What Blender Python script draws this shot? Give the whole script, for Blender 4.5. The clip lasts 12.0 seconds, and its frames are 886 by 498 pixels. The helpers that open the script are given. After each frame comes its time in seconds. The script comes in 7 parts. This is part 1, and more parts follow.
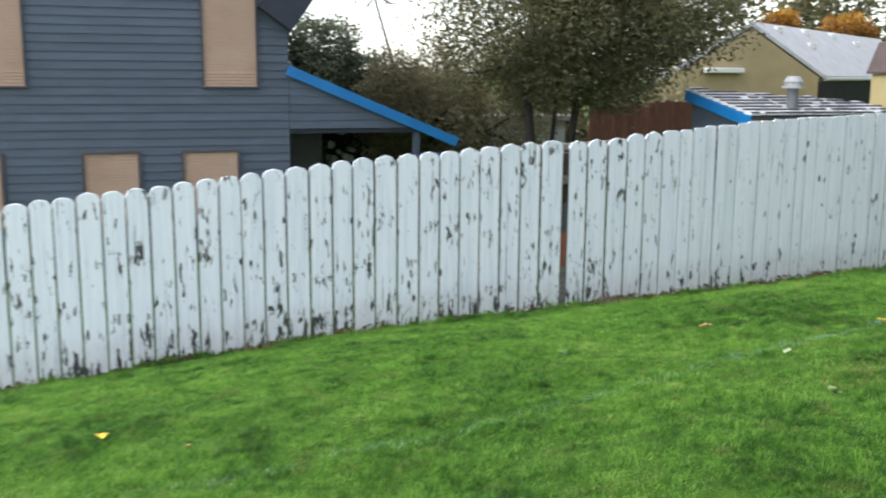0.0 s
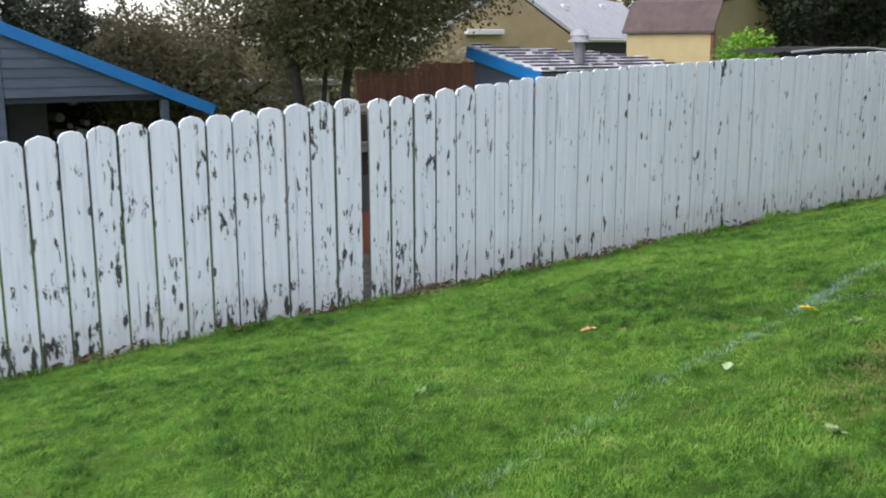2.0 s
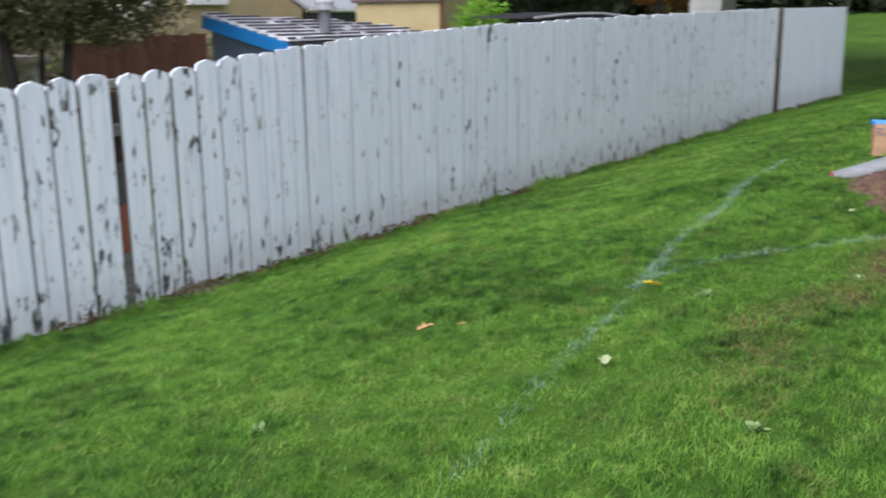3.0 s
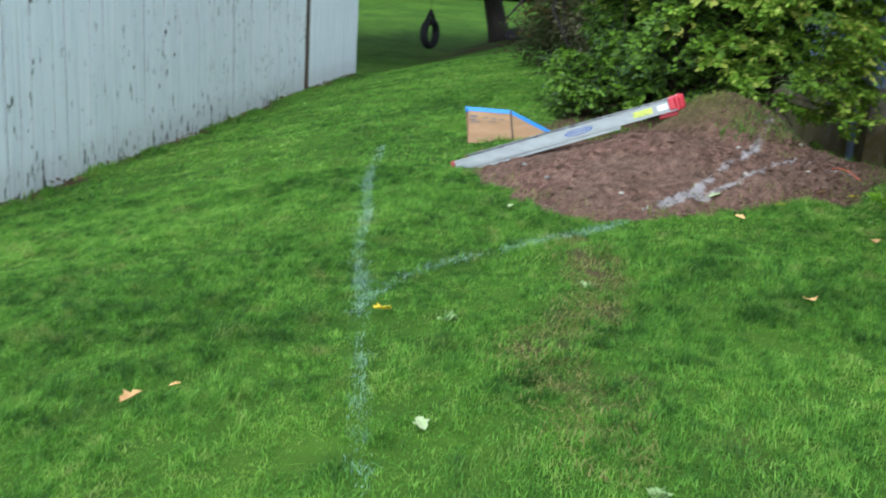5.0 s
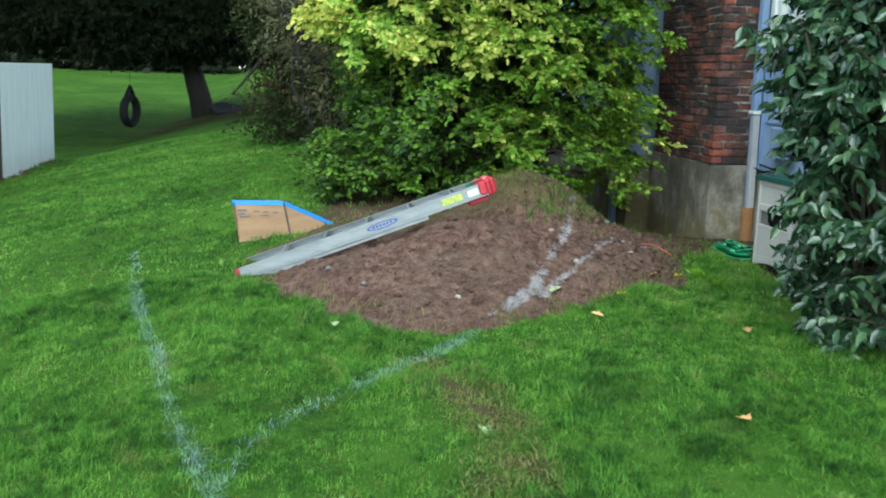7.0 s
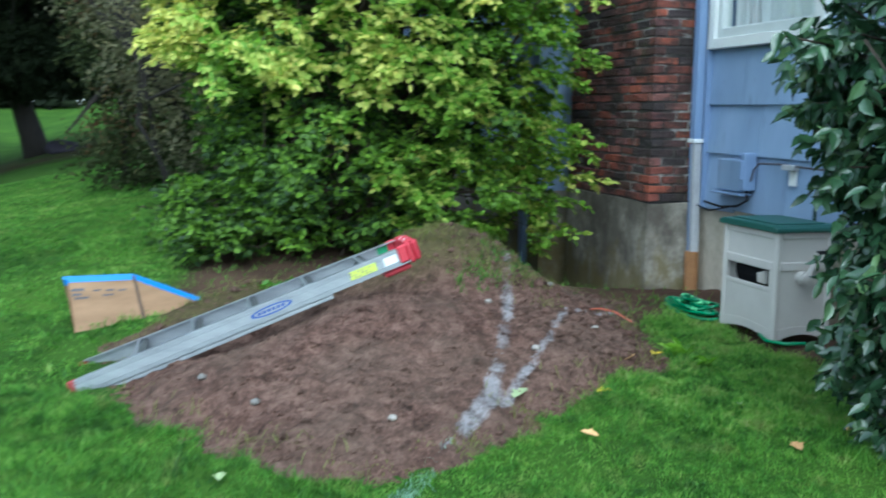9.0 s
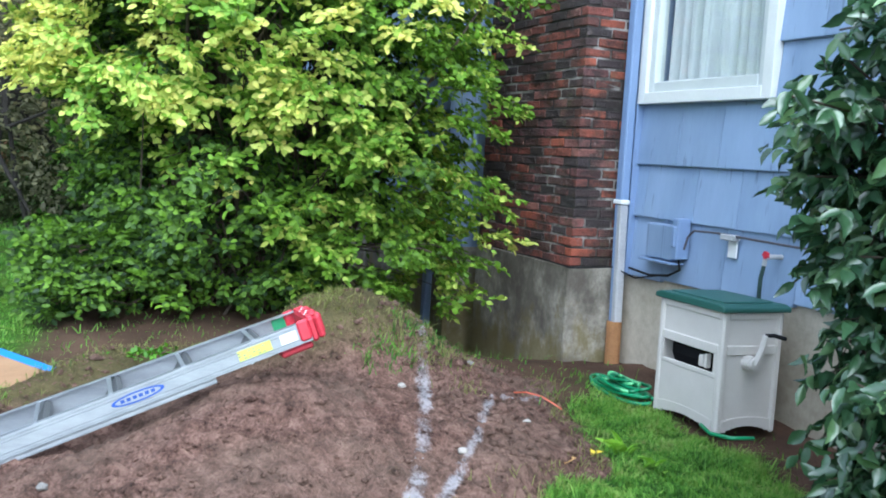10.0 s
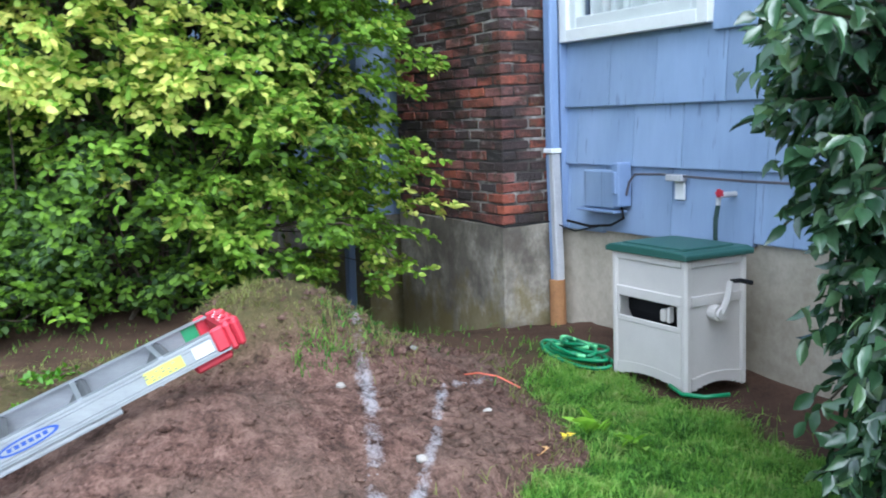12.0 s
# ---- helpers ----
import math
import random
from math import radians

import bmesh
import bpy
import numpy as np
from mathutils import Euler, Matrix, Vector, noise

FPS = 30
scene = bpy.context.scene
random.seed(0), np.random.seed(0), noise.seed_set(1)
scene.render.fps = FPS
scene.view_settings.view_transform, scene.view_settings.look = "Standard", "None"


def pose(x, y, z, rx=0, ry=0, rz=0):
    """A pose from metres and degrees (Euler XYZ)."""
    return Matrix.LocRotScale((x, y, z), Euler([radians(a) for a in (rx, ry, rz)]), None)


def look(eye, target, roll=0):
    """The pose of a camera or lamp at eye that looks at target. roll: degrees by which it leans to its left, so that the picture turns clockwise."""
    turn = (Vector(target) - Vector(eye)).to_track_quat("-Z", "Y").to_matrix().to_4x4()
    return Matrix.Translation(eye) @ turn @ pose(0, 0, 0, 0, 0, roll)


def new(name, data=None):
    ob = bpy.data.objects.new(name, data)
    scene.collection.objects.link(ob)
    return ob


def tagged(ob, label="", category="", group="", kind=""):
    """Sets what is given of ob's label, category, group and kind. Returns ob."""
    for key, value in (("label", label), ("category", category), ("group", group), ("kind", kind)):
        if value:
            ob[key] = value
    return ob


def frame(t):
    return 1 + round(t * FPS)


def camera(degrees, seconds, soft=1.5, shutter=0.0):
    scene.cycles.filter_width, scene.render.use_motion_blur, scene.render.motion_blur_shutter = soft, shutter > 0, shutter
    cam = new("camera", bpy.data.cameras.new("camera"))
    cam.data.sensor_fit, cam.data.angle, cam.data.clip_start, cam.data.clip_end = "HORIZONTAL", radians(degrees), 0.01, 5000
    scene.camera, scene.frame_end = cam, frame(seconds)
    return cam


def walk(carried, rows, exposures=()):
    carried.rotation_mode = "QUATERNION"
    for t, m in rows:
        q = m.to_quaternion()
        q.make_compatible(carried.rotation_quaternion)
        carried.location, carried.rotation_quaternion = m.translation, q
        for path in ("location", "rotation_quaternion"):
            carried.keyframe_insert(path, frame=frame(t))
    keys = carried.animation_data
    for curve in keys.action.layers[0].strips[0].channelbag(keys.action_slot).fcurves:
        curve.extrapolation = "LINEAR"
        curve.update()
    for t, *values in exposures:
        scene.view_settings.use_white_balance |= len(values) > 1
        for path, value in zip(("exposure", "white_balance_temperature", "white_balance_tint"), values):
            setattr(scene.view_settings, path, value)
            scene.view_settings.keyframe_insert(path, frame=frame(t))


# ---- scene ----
cam = camera(48.0, 12.0, soft=1.85, shutter=0.35)
PATH = [
    (0, (-0.881, -0.621, 1.769), (-0.247, 1.244, 1.423), 0.4),
    (0.5, (-0.674, -0.03, 1.688), (0.113, 1.77, 1.315), 1.0),
    (1, (-0.565, 0.434, 1.652), (0.276, 2.186, 1.18), 4.1),
    (1.5, (-0.461, 0.958, 1.581), (0.537, 2.626, 1.111), 0.8),
    (2, (-0.371, 1.42, 1.525), (0.698, 3.062, 1.124), -0.2),
    (2.5, (-0.288, 1.878, 1.498), (0.957, 3.371, 1.029), 2.2),
    (3, (-0.248, 2.302, 1.467), (1.219, 3.582, 1.009), -0.8),
    (3.5, (-0.134, 2.701, 1.424), (1.516, 3.719, 0.935), -0.2),
    (3.7, (-0.116, 2.841, 1.438), (1.573, 3.788, 0.936), 1.0),
    (5.3, (0.15, 3.921, 1.474), (2.09, 4.154, 1.044), 4.0),
    (5.5, (0.215, 4.031, 1.476), (2.172, 4.216, 1.109), 4.1),
    (6, (0.409, 4.301, 1.497), (2.373, 4.273, 1.124), 1.5),
    (6.5, (0.696, 4.455, 1.517), (2.663, 4.278, 1.199), 1.3),
    (7, (1.067, 4.514, 1.5), (3.023, 4.266, 1.164), 2.2),
    (7.2, (1.207, 4.552, 1.514), (3.166, 4.287, 1.215), 1.8),
    (8.8, (2.506, 4.582, 1.495), (4.442, 4.159, 1.223), 2.2),
    (9, (2.678, 4.571, 1.519), (4.587, 4.043, 1.243), 0.8),
    (9.5, (3.132, 4.525, 1.524), (4.986, 3.809, 1.296), 2.3),
    (10, (3.482, 4.474, 1.562), (5.326, 3.724, 1.375), 3.5),
    (10.5, (3.753, 4.475, 1.566), (5.521, 3.561, 1.366), 0.7),
    (11, (3.842, 4.477, 1.576), (5.631, 3.609, 1.361), 0.4),
    (11.5, (3.895, 4.444, 1.568), (5.686, 3.585, 1.328), 0.2),
    (12, (4.03, 4.311, 1.555), (5.796, 3.409, 1.292), -2.0),
]
EXPOSURES = [(0, 1.50, 6500, 8), (1.5, 1.40, 6480, 13), (3.0, 1.33, 6380, 16), (3.7, 1.36, 6200, 12), (5.5, 1.52, 5900, -3), (7.2, 1.43, 5800, -8), (9, 1.45, 5250, -6), (9.5, 1.62, 5250, -4), (9.9, 2.00, 5420, 2), (10.5, 2.04, 5520, 5), (12, 2.04, 5520, 6)]
walk(cam, [(t, look(eye, target, roll)) for t, eye, target, roll in PATH], EXPOSURES)

# ---------------------------------------------------------------- light
world = bpy.data.worlds.new("overcast")
scene.world = world
world.use_nodes = True
wn, wl = world.node_tree.nodes, world.node_tree.links
sky = wn.new("ShaderNodeTexSky")
sky.sky_type = "NISHITA"
sky.sun_disc = False
sky.sun_elevation, sky.sun_rotation = radians(48), radians(280)
sky.dust_density, sky.air_density = 1.2, 1.0
pale = wn.new("ShaderNodeHueSaturation")
pale.inputs["Saturation"].default_value = 0.35
wl.new(sky.outputs[0], pale.inputs["Color"])
wl.new(pale.outputs[0], wn["Background"].inputs["Color"])
wn["Background"].inputs["Strength"].default_value = 0.15
sun = new("sun", bpy.data.lights.new("sun", "SUN"))
sun.data.energy, sun.data.angle, sun.data.color = 1.0, radians(65), (1.0, 0.99, 0.97)
sun.matrix_world = look((-6.0, 1.05, 7.0), (0, 0, 0))


# ---------------------------------------------------------------- materials
def nodes_of(name):
    m = bpy.data.materials.new(name)
    m.use_nodes = True
    n, l = m.node_tree.nodes, m.node_tree.links
    return m, n, l, n["Principled BSDF"]


def ramp(n, l, fac, stops):
    r = n.new("ShaderNodeValToRGB")
    while len(r.color_ramp.elements) < len(stops):
        r.color_ramp.elements.new(0.5)
    for e, (p, c) in zip(r.color_ramp.elements, stops):
        e.position = p
        e.color = (*c, 1) if len(c) == 3 else c
    l.new(fac, r.inputs[0])
    return r.outputs[0]


def noise_tex(n, l, vec, scale, detail=4, rough=0.6, stretch=None):
    t = n.new("ShaderNodeTexNoise")
    t.inputs["Scale"].default_value, t.inputs["Detail"].default_value, t.inputs["Roughness"].default_value = scale, detail, rough
    if stretch:
        mp = n.new("ShaderNodeMapping")
        mp.inputs["Scale"].default_value = stretch
        l.new(vec, mp.inputs[0])
        vec = mp.outputs[0]
    l.new(vec, t.inputs["Vector"])
    return t.outputs["Fac"]


def mix(n, l, fac, a, b, mode="MIX"):
    m = n.new("ShaderNodeMix")
    m.data_type, m.blend_type = "RGBA", mode
    for sock, v in ((m.inputs[0], fac), (m.inputs[6], a), (m.inputs[7], b)):
        if isinstance(v, (int, float)):
            sock.default_value = v
        elif isinstance(v, tuple):
            sock.default_value = (*v, 1)
        else:
            l.new(v, sock)
    return m.outputs[2]


def math_node(n, l, op, a, b=None, c=None):
    m = n.new("ShaderNodeMath")
    m.operation = op
    for sock, v in zip(m.inputs, (a, b, c)):
        if v is None:
            continue
        if isinstance(v, (int, float)):
            sock.default_value = v
        else:
            l.new(v, sock)
    return m.outputs[0]


def place_of(n, l, shift=True):
    """World position, moved by each object's own random so that alike pieces differ."""
    g = n.new("ShaderNodeNewGeometry")
    if not shift:
        return g.outputs["Position"]
    o = n.new("ShaderNodeObjectInfo")
    v = n.new("ShaderNodeVectorMath")
    v.operation = "MULTIPLY_ADD"
    cx = n.new("ShaderNodeCombineXYZ")
    for i in range(3):
        l.new(o.outputs["Random"], cx.inputs[i])
    l.new(cx.outputs[0], v.inputs[0])
    v.inputs[1].default_value = (37.0, 21.0, 53.0)
    l.new(g.outputs["Position"], v.inputs[2])
    return v.outputs[0]


def bump(n, l, bsdf, height, strength=0.4, dist=0.01):
    b = n.new("ShaderNodeBump")
    b.inputs["Strength"].default_value, b.inputs["Distance"].default_value = strength, dist
    l.new(height, b.inputs["Height"])
    l.new(b.outputs[0], bsdf.inputs["Normal"])


def surface(name, dark, light, scale=3.0, fine=40.0, rough=0.7, metal=0.0, relief=0.3, depth=0.004, stretch=None, vary=0.15, spec=0.5):
    """A plain surface with stains at one scale, grain at another and a shift of tone from piece to piece."""
    m, n, l, b = nodes_of(name)
    p = place_of(n, l)
    big, small = noise_tex(n, l, p, scale, 5, 0.6, stretch), noise_tex(n, l, p, fine, 6, 0.65, stretch)
    both = math_node(n, l, "ADD", math_node(n, l, "MULTIPLY", big, 0.65), math_node(n, l, "MULTIPLY", small, 0.35))
    col = ramp(n, l, both, [(0.3, dark), (0.7, light)])
    if vary:
        o = n.new("ShaderNodeObjectInfo")
        h = n.new("ShaderNodeHueSaturation")
        l.new(math_node(n, l, "MULTIPLY_ADD", o.outputs["Random"], vary * 2, 1 - vary), h.inputs["Value"])
        l.new(col, h.inputs["Color"])
        col = h.outputs[0]
    l.new(col, b.inputs["Base Color"])
    l.new(ramp(n, l, small, [(0.2, (rough * 0.8,) * 3), (0.8, (min(1, rough * 1.15),) * 3)]), b.inputs["Roughness"])
    b.inputs["Metallic"].default_value = metal
    b.inputs["Specular IOR Level"].default_value = spec
    bump(n, l, b, both, relief, depth)
    return m


def leaf_material(name, shade, mid, bright, rough=0.45, through_light=0.25, attr=True, gloss=0.5):
    """Leaves: tone by leaf, new growth and lit sides brighter by the leaf's own value, light coming through the blade.
    """
    m, n, l, b = nodes_of(name)
    g = n.new("ShaderNodeNewGeometry")
    fac = g.outputs["Random Per Island"]
    if attr:
        a = n.new("ShaderNodeAttribute")
        a.attribute_name = "leaf_tone"
        fac = math_node(n, l, "ADD", math_node(n, l, "MULTIPLY", a.outputs["Fac"], 0.75), math_node(n, l, "MULTIPLY_ADD", fac, 0.4, -0.07))
    col = ramp(n, l, fac, [(0.05, shade), (0.5, mid), (0.95, bright)])
    vein = noise_tex(n, l, g.outputs["Position"], 60, 3)
    col = mix(n, l, 0.35, col, ramp(n, l, vein, [(0.3, (0.45, 0.45, 0.45)), (0.7, (1, 1, 1))]), "MULTIPLY")
    l.new(col, b.inputs["Base Color"])
    b.inputs["Roughness"].default_value = rough
    b.inputs["Specular IOR Level"].default_value = gloss
    t = n.new("ShaderNodeBsdfTranslucent")
    l.new(col, t.inputs["Color"])
    mx = n.new("ShaderNodeMixShader")
    mx.inputs[0].default_value = through_light
    l.new(b.outputs[0], mx.inputs[1])
    l.new(t.outputs[0], mx.inputs[2])
    l.new(mx.outputs[0], n["Material Output"].inputs["Surface"])
    return m


def chipped_paint(name, clean=1.0, knots=0.45):
    """White paint on old boards: flaked along the grain, knots bleeding through, mud at the foot."""
    m, n, l, b = nodes_of(name)
    p = place_of(n, l)
    streak = noise_tex(n, l, p, 1.0, 8, 0.68, (21, 21, 4.6))
    patch = noise_tex(n, l, p, 3.2, 5, 0.6)
    flake = math_node(n, l, "ADD", math_node(n, l, "MULTIPLY", streak, 0.75), math_node(n, l, "MULTIPLY", patch, 0.3))
    tc = n.new("ShaderNodeTexCoord")
    sx = n.new("ShaderNodeSeparateXYZ")
    l.new(tc.outputs["Object"], sx.inputs[0])
    foot = ramp(n, l, math_node(n, l, "MULTIPLY", sx.outputs["Z"], 1.0), [(0.0, (1, 1, 1)), (0.24, (0.55, 0.55, 0.55)), (0.42, (0, 0, 0))])
    flake = math_node(n, l, "ADD", flake, math_node(n, l, "MULTIPLY", foot, 0.050))
    bare = ramp(n, l, flake, [(0.572 + 0.03 * clean, (0, 0, 0)), (0.580 + 0.03 * clean, (1, 1, 1))])
    vor = n.new("ShaderNodeTexVoronoi")
    vor.inputs["Scale"].default_value = 1.0
    mp = n.new("ShaderNodeMapping")
    mp.inputs["Scale"].default_value = (6, 6, 2.6)
    l.new(p, mp.inputs[0])
    l.new(mp.outputs[0], vor.inputs["Vector"])
    wob = math_node(n, l, "ADD", vor.outputs["Distance"], math_node(n, l, "MULTIPLY", noise_tex(n, l, p, 45, 4), 0.14))
    some = n.new("ShaderNodeSeparateColor")
    l.new(vor.outputs["Color"], some.inputs[0])
    knot = math_node(n, l, "MULTIPLY", ramp(n, l, wob, [(0.165, (1, 1, 1)), (0.185, (0, 0, 0))]), math_node(n, l, "GREATER_THAN", some.outputs[0], knots))
    bare = math_node(n, l, "MAXIMUM", bare, math_node(n, l, "MULTIPLY", knot, 0.95))
    split = noise_tex(n, l, p, 1.0, 3, 0.5, (48, 48, 0.8))
    bare = math_node(n, l, "MAXIMUM", bare, ramp(n, l, split, [(0.690 + 0.012 * clean, (0, 0, 0)), (0.705 + 0.012 * clean, (0.8, 0.8, 0.8))]))
    paint = ramp(n, l, noise_tex(n, l, p, 1.0, 6, 0.7, (22, 22, 1.0)), [(0.28, (0.60, 0.645, 0.73)), (0.45, (0.77, 0.81, 0.89)), (0.7, (0.87, 0.895, 0.96))])
    wood = ramp(n, l, noise_tex(n, l, p, 1.0, 6, 0.7, (60, 60, 5)), [(0.3, (0.014, 0.014, 0.015)), (0.75, (0.095, 0.092, 0.09))])
    mud = math_node(n, l, "MULTIPLY", foot, noise_tex(n, l, p, 9, 4))
    paint = mix(n, l, math_node(n, l, "MULTIPLY", mud, 0.55), paint, (0.34, 0.29, 0.2))
    l.new(mix(n, l, bare, paint, wood), b.inputs["Base Color"])
    b.inputs["Roughness"].default_value = 0.62
    bump(n, l, b, math_node(n, l, "SUBTRACT", math_node(n, l, "MULTIPLY", streak, 0.5), bare), 0.5, 0.003)
    return m


def soil_material():
    m, n, l, b = nodes_of("bare_soil")
    p = place_of(n, l, False)
    big, mid, fine = noise_tex(n, l, p, 1.6, 4), noise_tex(n, l, p, 13, 7, 0.72), noise_tex(n, l, p, 70, 5, 0.7)
    both = math_node(n, l, "ADD", math_node(n, l, "MULTIPLY", mid, 0.6), math_node(n, l, "MULTIPLY", fine, 0.4))
    col = ramp(n, l, both, [(0.36, (0.020, 0.011, 0.008)), (0.48, (0.132, 0.071, 0.054)), (0.64, (0.30, 0.182, 0.142))])
    col = mix(n, l, ramp(n, l, big, [(0.4, (0, 0, 0)), (0.7, (0.6, 0.6, 0.6))]), col, (0.17, 0.12, 0.09))
    a = n.new("ShaderNodeAttribute")
    a.attribute_name = "paint"
    speck = ramp(n, l, math_node(n, l, "MULTIPLY", a.outputs["Fac"], math_node(n, l, "ADD", fine, mid)), [(0.60, (0, 0, 0)), (0.92, (0.46, 0.46, 0.46))])
    col = mix(n, l, speck, col, (0.60, 0.61, 0.66))
    c = n.new("ShaderNodeAttribute")
    c.attribute_name = "cover"
    # turf colour for the hump, also painted as bush shade behind the ladder
    turf = ramp(n, l, both, [(0.35, (0.055, 0.052, 0.018)), (0.65, (0.13, 0.108, 0.042))])
    col = mix(n, l, math_node(n, l, "MULTIPLY", c.outputs["Fac"], 0.88), col, turf)
    l.new(col, b.inputs["Base Color"])
    b.inputs["Roughness"].default_value = 0.92
    b.inputs["Specular IOR Level"].default_value = 0.2
    bump(n, l, b, both, 1.0, 0.045)
    return m


def ground_material():
    """Turf under the blades: thatch and soil, greener where the grass is thick; paint of the marked lines on it."""
    m, n, l, b = nodes_of("turf")
    p = place_of(n, l, False)
    big, mid, fine = noise_tex(n, l, p, 0.5, 4), noise_tex(n, l, p, 3.2, 5), noise_tex(n, l, p, 60, 5, 0.7)
    both = math_node(n, l, "ADD", math_node(n, l, "MULTIPLY", mid, 0.55), math_node(n, l, "MULTIPLY", fine, 0.45))
    col = ramp(n, l, both, [(0.3, (0.016, 0.036, 0.006)), (0.5, (0.038, 0.090, 0.009)), (0.7, (0.075, 0.150, 0.018))])
    col = mix(n, l, ramp(n, l, big, [(0.42, (0, 0, 0)), (0.7, (0.5, 0.5, 0.5))]), col, (0.10, 0.19, 0.02))
    a = n.new("ShaderNodeAttribute")
    a.attribute_name = "bare"
    earth = ramp(n, l, both, [(0.3, (0.026, 0.015, 0.010)), (0.7, (0.125, 0.072, 0.050))])
    col = mix(n, l, a.outputs["Fac"], col, earth)
    l.new(col, b.inputs["Base Color"])
    b.inputs["Roughness"].default_value = 0.95
    b.inputs["Specular IOR Level"].default_value = 0.15
    bump(n, l, b, both, 0.8, 0.03)
    return m


def grass_material(name, lush=0.0, dryness=0.0):
    m, n, l, b = nodes_of(name)
    g = n.new("ShaderNodeNewGeometry")
    pos = g.outputs["Position"]
    r = g.outputs["Random Per Island"]
    big, mid, tuft = noise_tex(n, l, pos, 0.6, 4), noise_tex(n, l, pos, 2.6, 6, 0.65), noise_tex(n, l, pos, 11, 6, 0.7)
    fac = math_node(n, l, "ADD", math_node(n, l, "MULTIPLY_ADD", mid, 1.15, 0.15), math_node(n, l, "MULTIPLY_ADD", r, 0.24, math_node(n, l, "MULTIPLY_ADD", big, 1.1, math_node(n, l, "MULTIPLY_ADD", tuft, 2.1, lush - 2.0))))
    col = ramp(n, l, fac, [(0.1, (0.030, 0.088, 0.011)), (0.36, (0.104, 0.258, 0.032)), (0.60, (0.185, 0.375, 0.050)), (0.85, (0.29, 0.46, 0.09)), (1.0, (0.36, 0.42, 0.13))])
    a = n.new("ShaderNodeAttribute")
    a.attribute_name = "paint"
    dry = ramp(n, l, noise_tex(n, l, pos, 5.5, 4, 0.6), [(0.56, (0, 0, 0)), (0.72, (0.6, 0.6, 0.6))])
    col = mix(n, l, dry, col, (0.20, 0.175, 0.07))
    col = mix(n, l, dryness, col, (0.23, 0.185, 0.075))
    col = mix(n, l, a.outputs["Fac"], col, (0.46, 0.64, 0.62))
    l.new(col, b.inputs["Base Color"])
    b.inputs["Roughness"].default_value = 0.6
    b.inputs["Specular IOR Level"].default_value = 0.35
    t = n.new("ShaderNodeBsdfTranslucent")
    l.new(col, t.inputs["Color"])
    mx = n.new("ShaderNodeMixShader")
    mx.inputs[0].default_value = 0.42
    l.new(b.outputs[0], mx.inputs[1])
    l.new(t.outputs[0], mx.inputs[2])
    l.new(mx.outputs[0], n["Material Output"].inputs["Surface"])
    return m


def glass_material():
    m, n, l, b = nodes_of("window_glass")
    b.inputs["Base Color"].default_value = (0.9, 0.95, 0.95, 1)
    b.inputs["Roughness"].default_value = 0.02
    b.inputs["Transmission Weight"].default_value = 1.0
    b.inputs["IOR"].default_value = 1.45
    return m


def brick_material():
    m, n, l, b = nodes_of("old_brick")
    o = n.new("ShaderNodeObjectInfo")
    g = n.new("ShaderNodeNewGeometry")
    p = place_of(n, l)
    r = math_node(n, l, "FRACT", math_node(n, l, "ADD", o.outputs["Random"], g.outputs["Random Per Island"]))
    col = ramp(n, l, r, [(0.0, (0.045, 0.036, 0.040)), (0.22, (0.085, 0.045, 0.044)), (0.30, (0.17, 0.055, 0.042)), (0.52, (0.24, 0.068, 0.045)), (0.74, (0.40, 0.105, 0.058)), (0.85, (0.15, 0.055, 0.060)), (1.0, (0.33, 0.14, 0.11))])
    fine = noise_tex(n, l, p, 55, 6, 0.7)
    here = place_of(n, l, False)
    soot = noise_tex(n, l, here, 2.6, 8, 0.72, (1, 1, 1.5))
    col = mix(n, l, ramp(n, l, soot, [(0.40, (0, 0, 0)), (0.56, (0.86, 0.86, 0.86))]), col, (0.030, 0.022, 0.019))
    moss = noise_tex(n, l, here, 6.0, 6, 0.7)
    col = mix(n, l, ramp(n, l, moss, [(0.58, (0, 0, 0)), (0.72, (0.6, 0.6, 0.6))]), col, (0.075, 0.068, 0.03))
    bloom = noise_tex(n, l, p, 9.0, 6, 0.75)
    col = mix(n, l, ramp(n, l, bloom, [(0.60, (0, 0, 0)), (0.74, (0.5, 0.5, 0.5))]), col, (0.42, 0.33, 0.29))
    col = mix(n, l, 0.55, col, ramp(n, l, fine, [(0.3, (0.5, 0.5, 0.5)), (0.65, (1.15, 1.1, 1.05))]), "MULTIPLY")
    l.new(col, b.inputs["Base Color"])
    b.inputs["Roughness"].default_value = 0.85
    bump(n, l, b, math_node(n, l, "ADD", fine, bloom), 0.9, 0.012)
    return m


def mortar_material():
    """Old joints: sooty in patches, pale where the lime has come out."""
    m, n, l, b = nodes_of("mortar")
    p = place_of(n, l, False)
    big, fine = noise_tex(n, l, p, 2.6, 5, 0.6), noise_tex(n, l, p, 60, 5, 0.7)
    col = ramp(n, l, big, [(0.42, (0.030, 0.026, 0.023)), (0.53, (0.085, 0.072, 0.064)), (0.63, (0.44, 0.41, 0.38))])
    col = mix(n, l, 0.6, col, ramp(n, l, fine, [(0.3, (0.4, 0.4, 0.4)), (0.7, (1, 1, 1))]), "MULTIPLY")
    l.new(col, b.inputs["Base Color"])
    b.inputs["Roughness"].default_value = 0.95
    bump(n, l, b, fine, 0.8, 0.008)
    return m


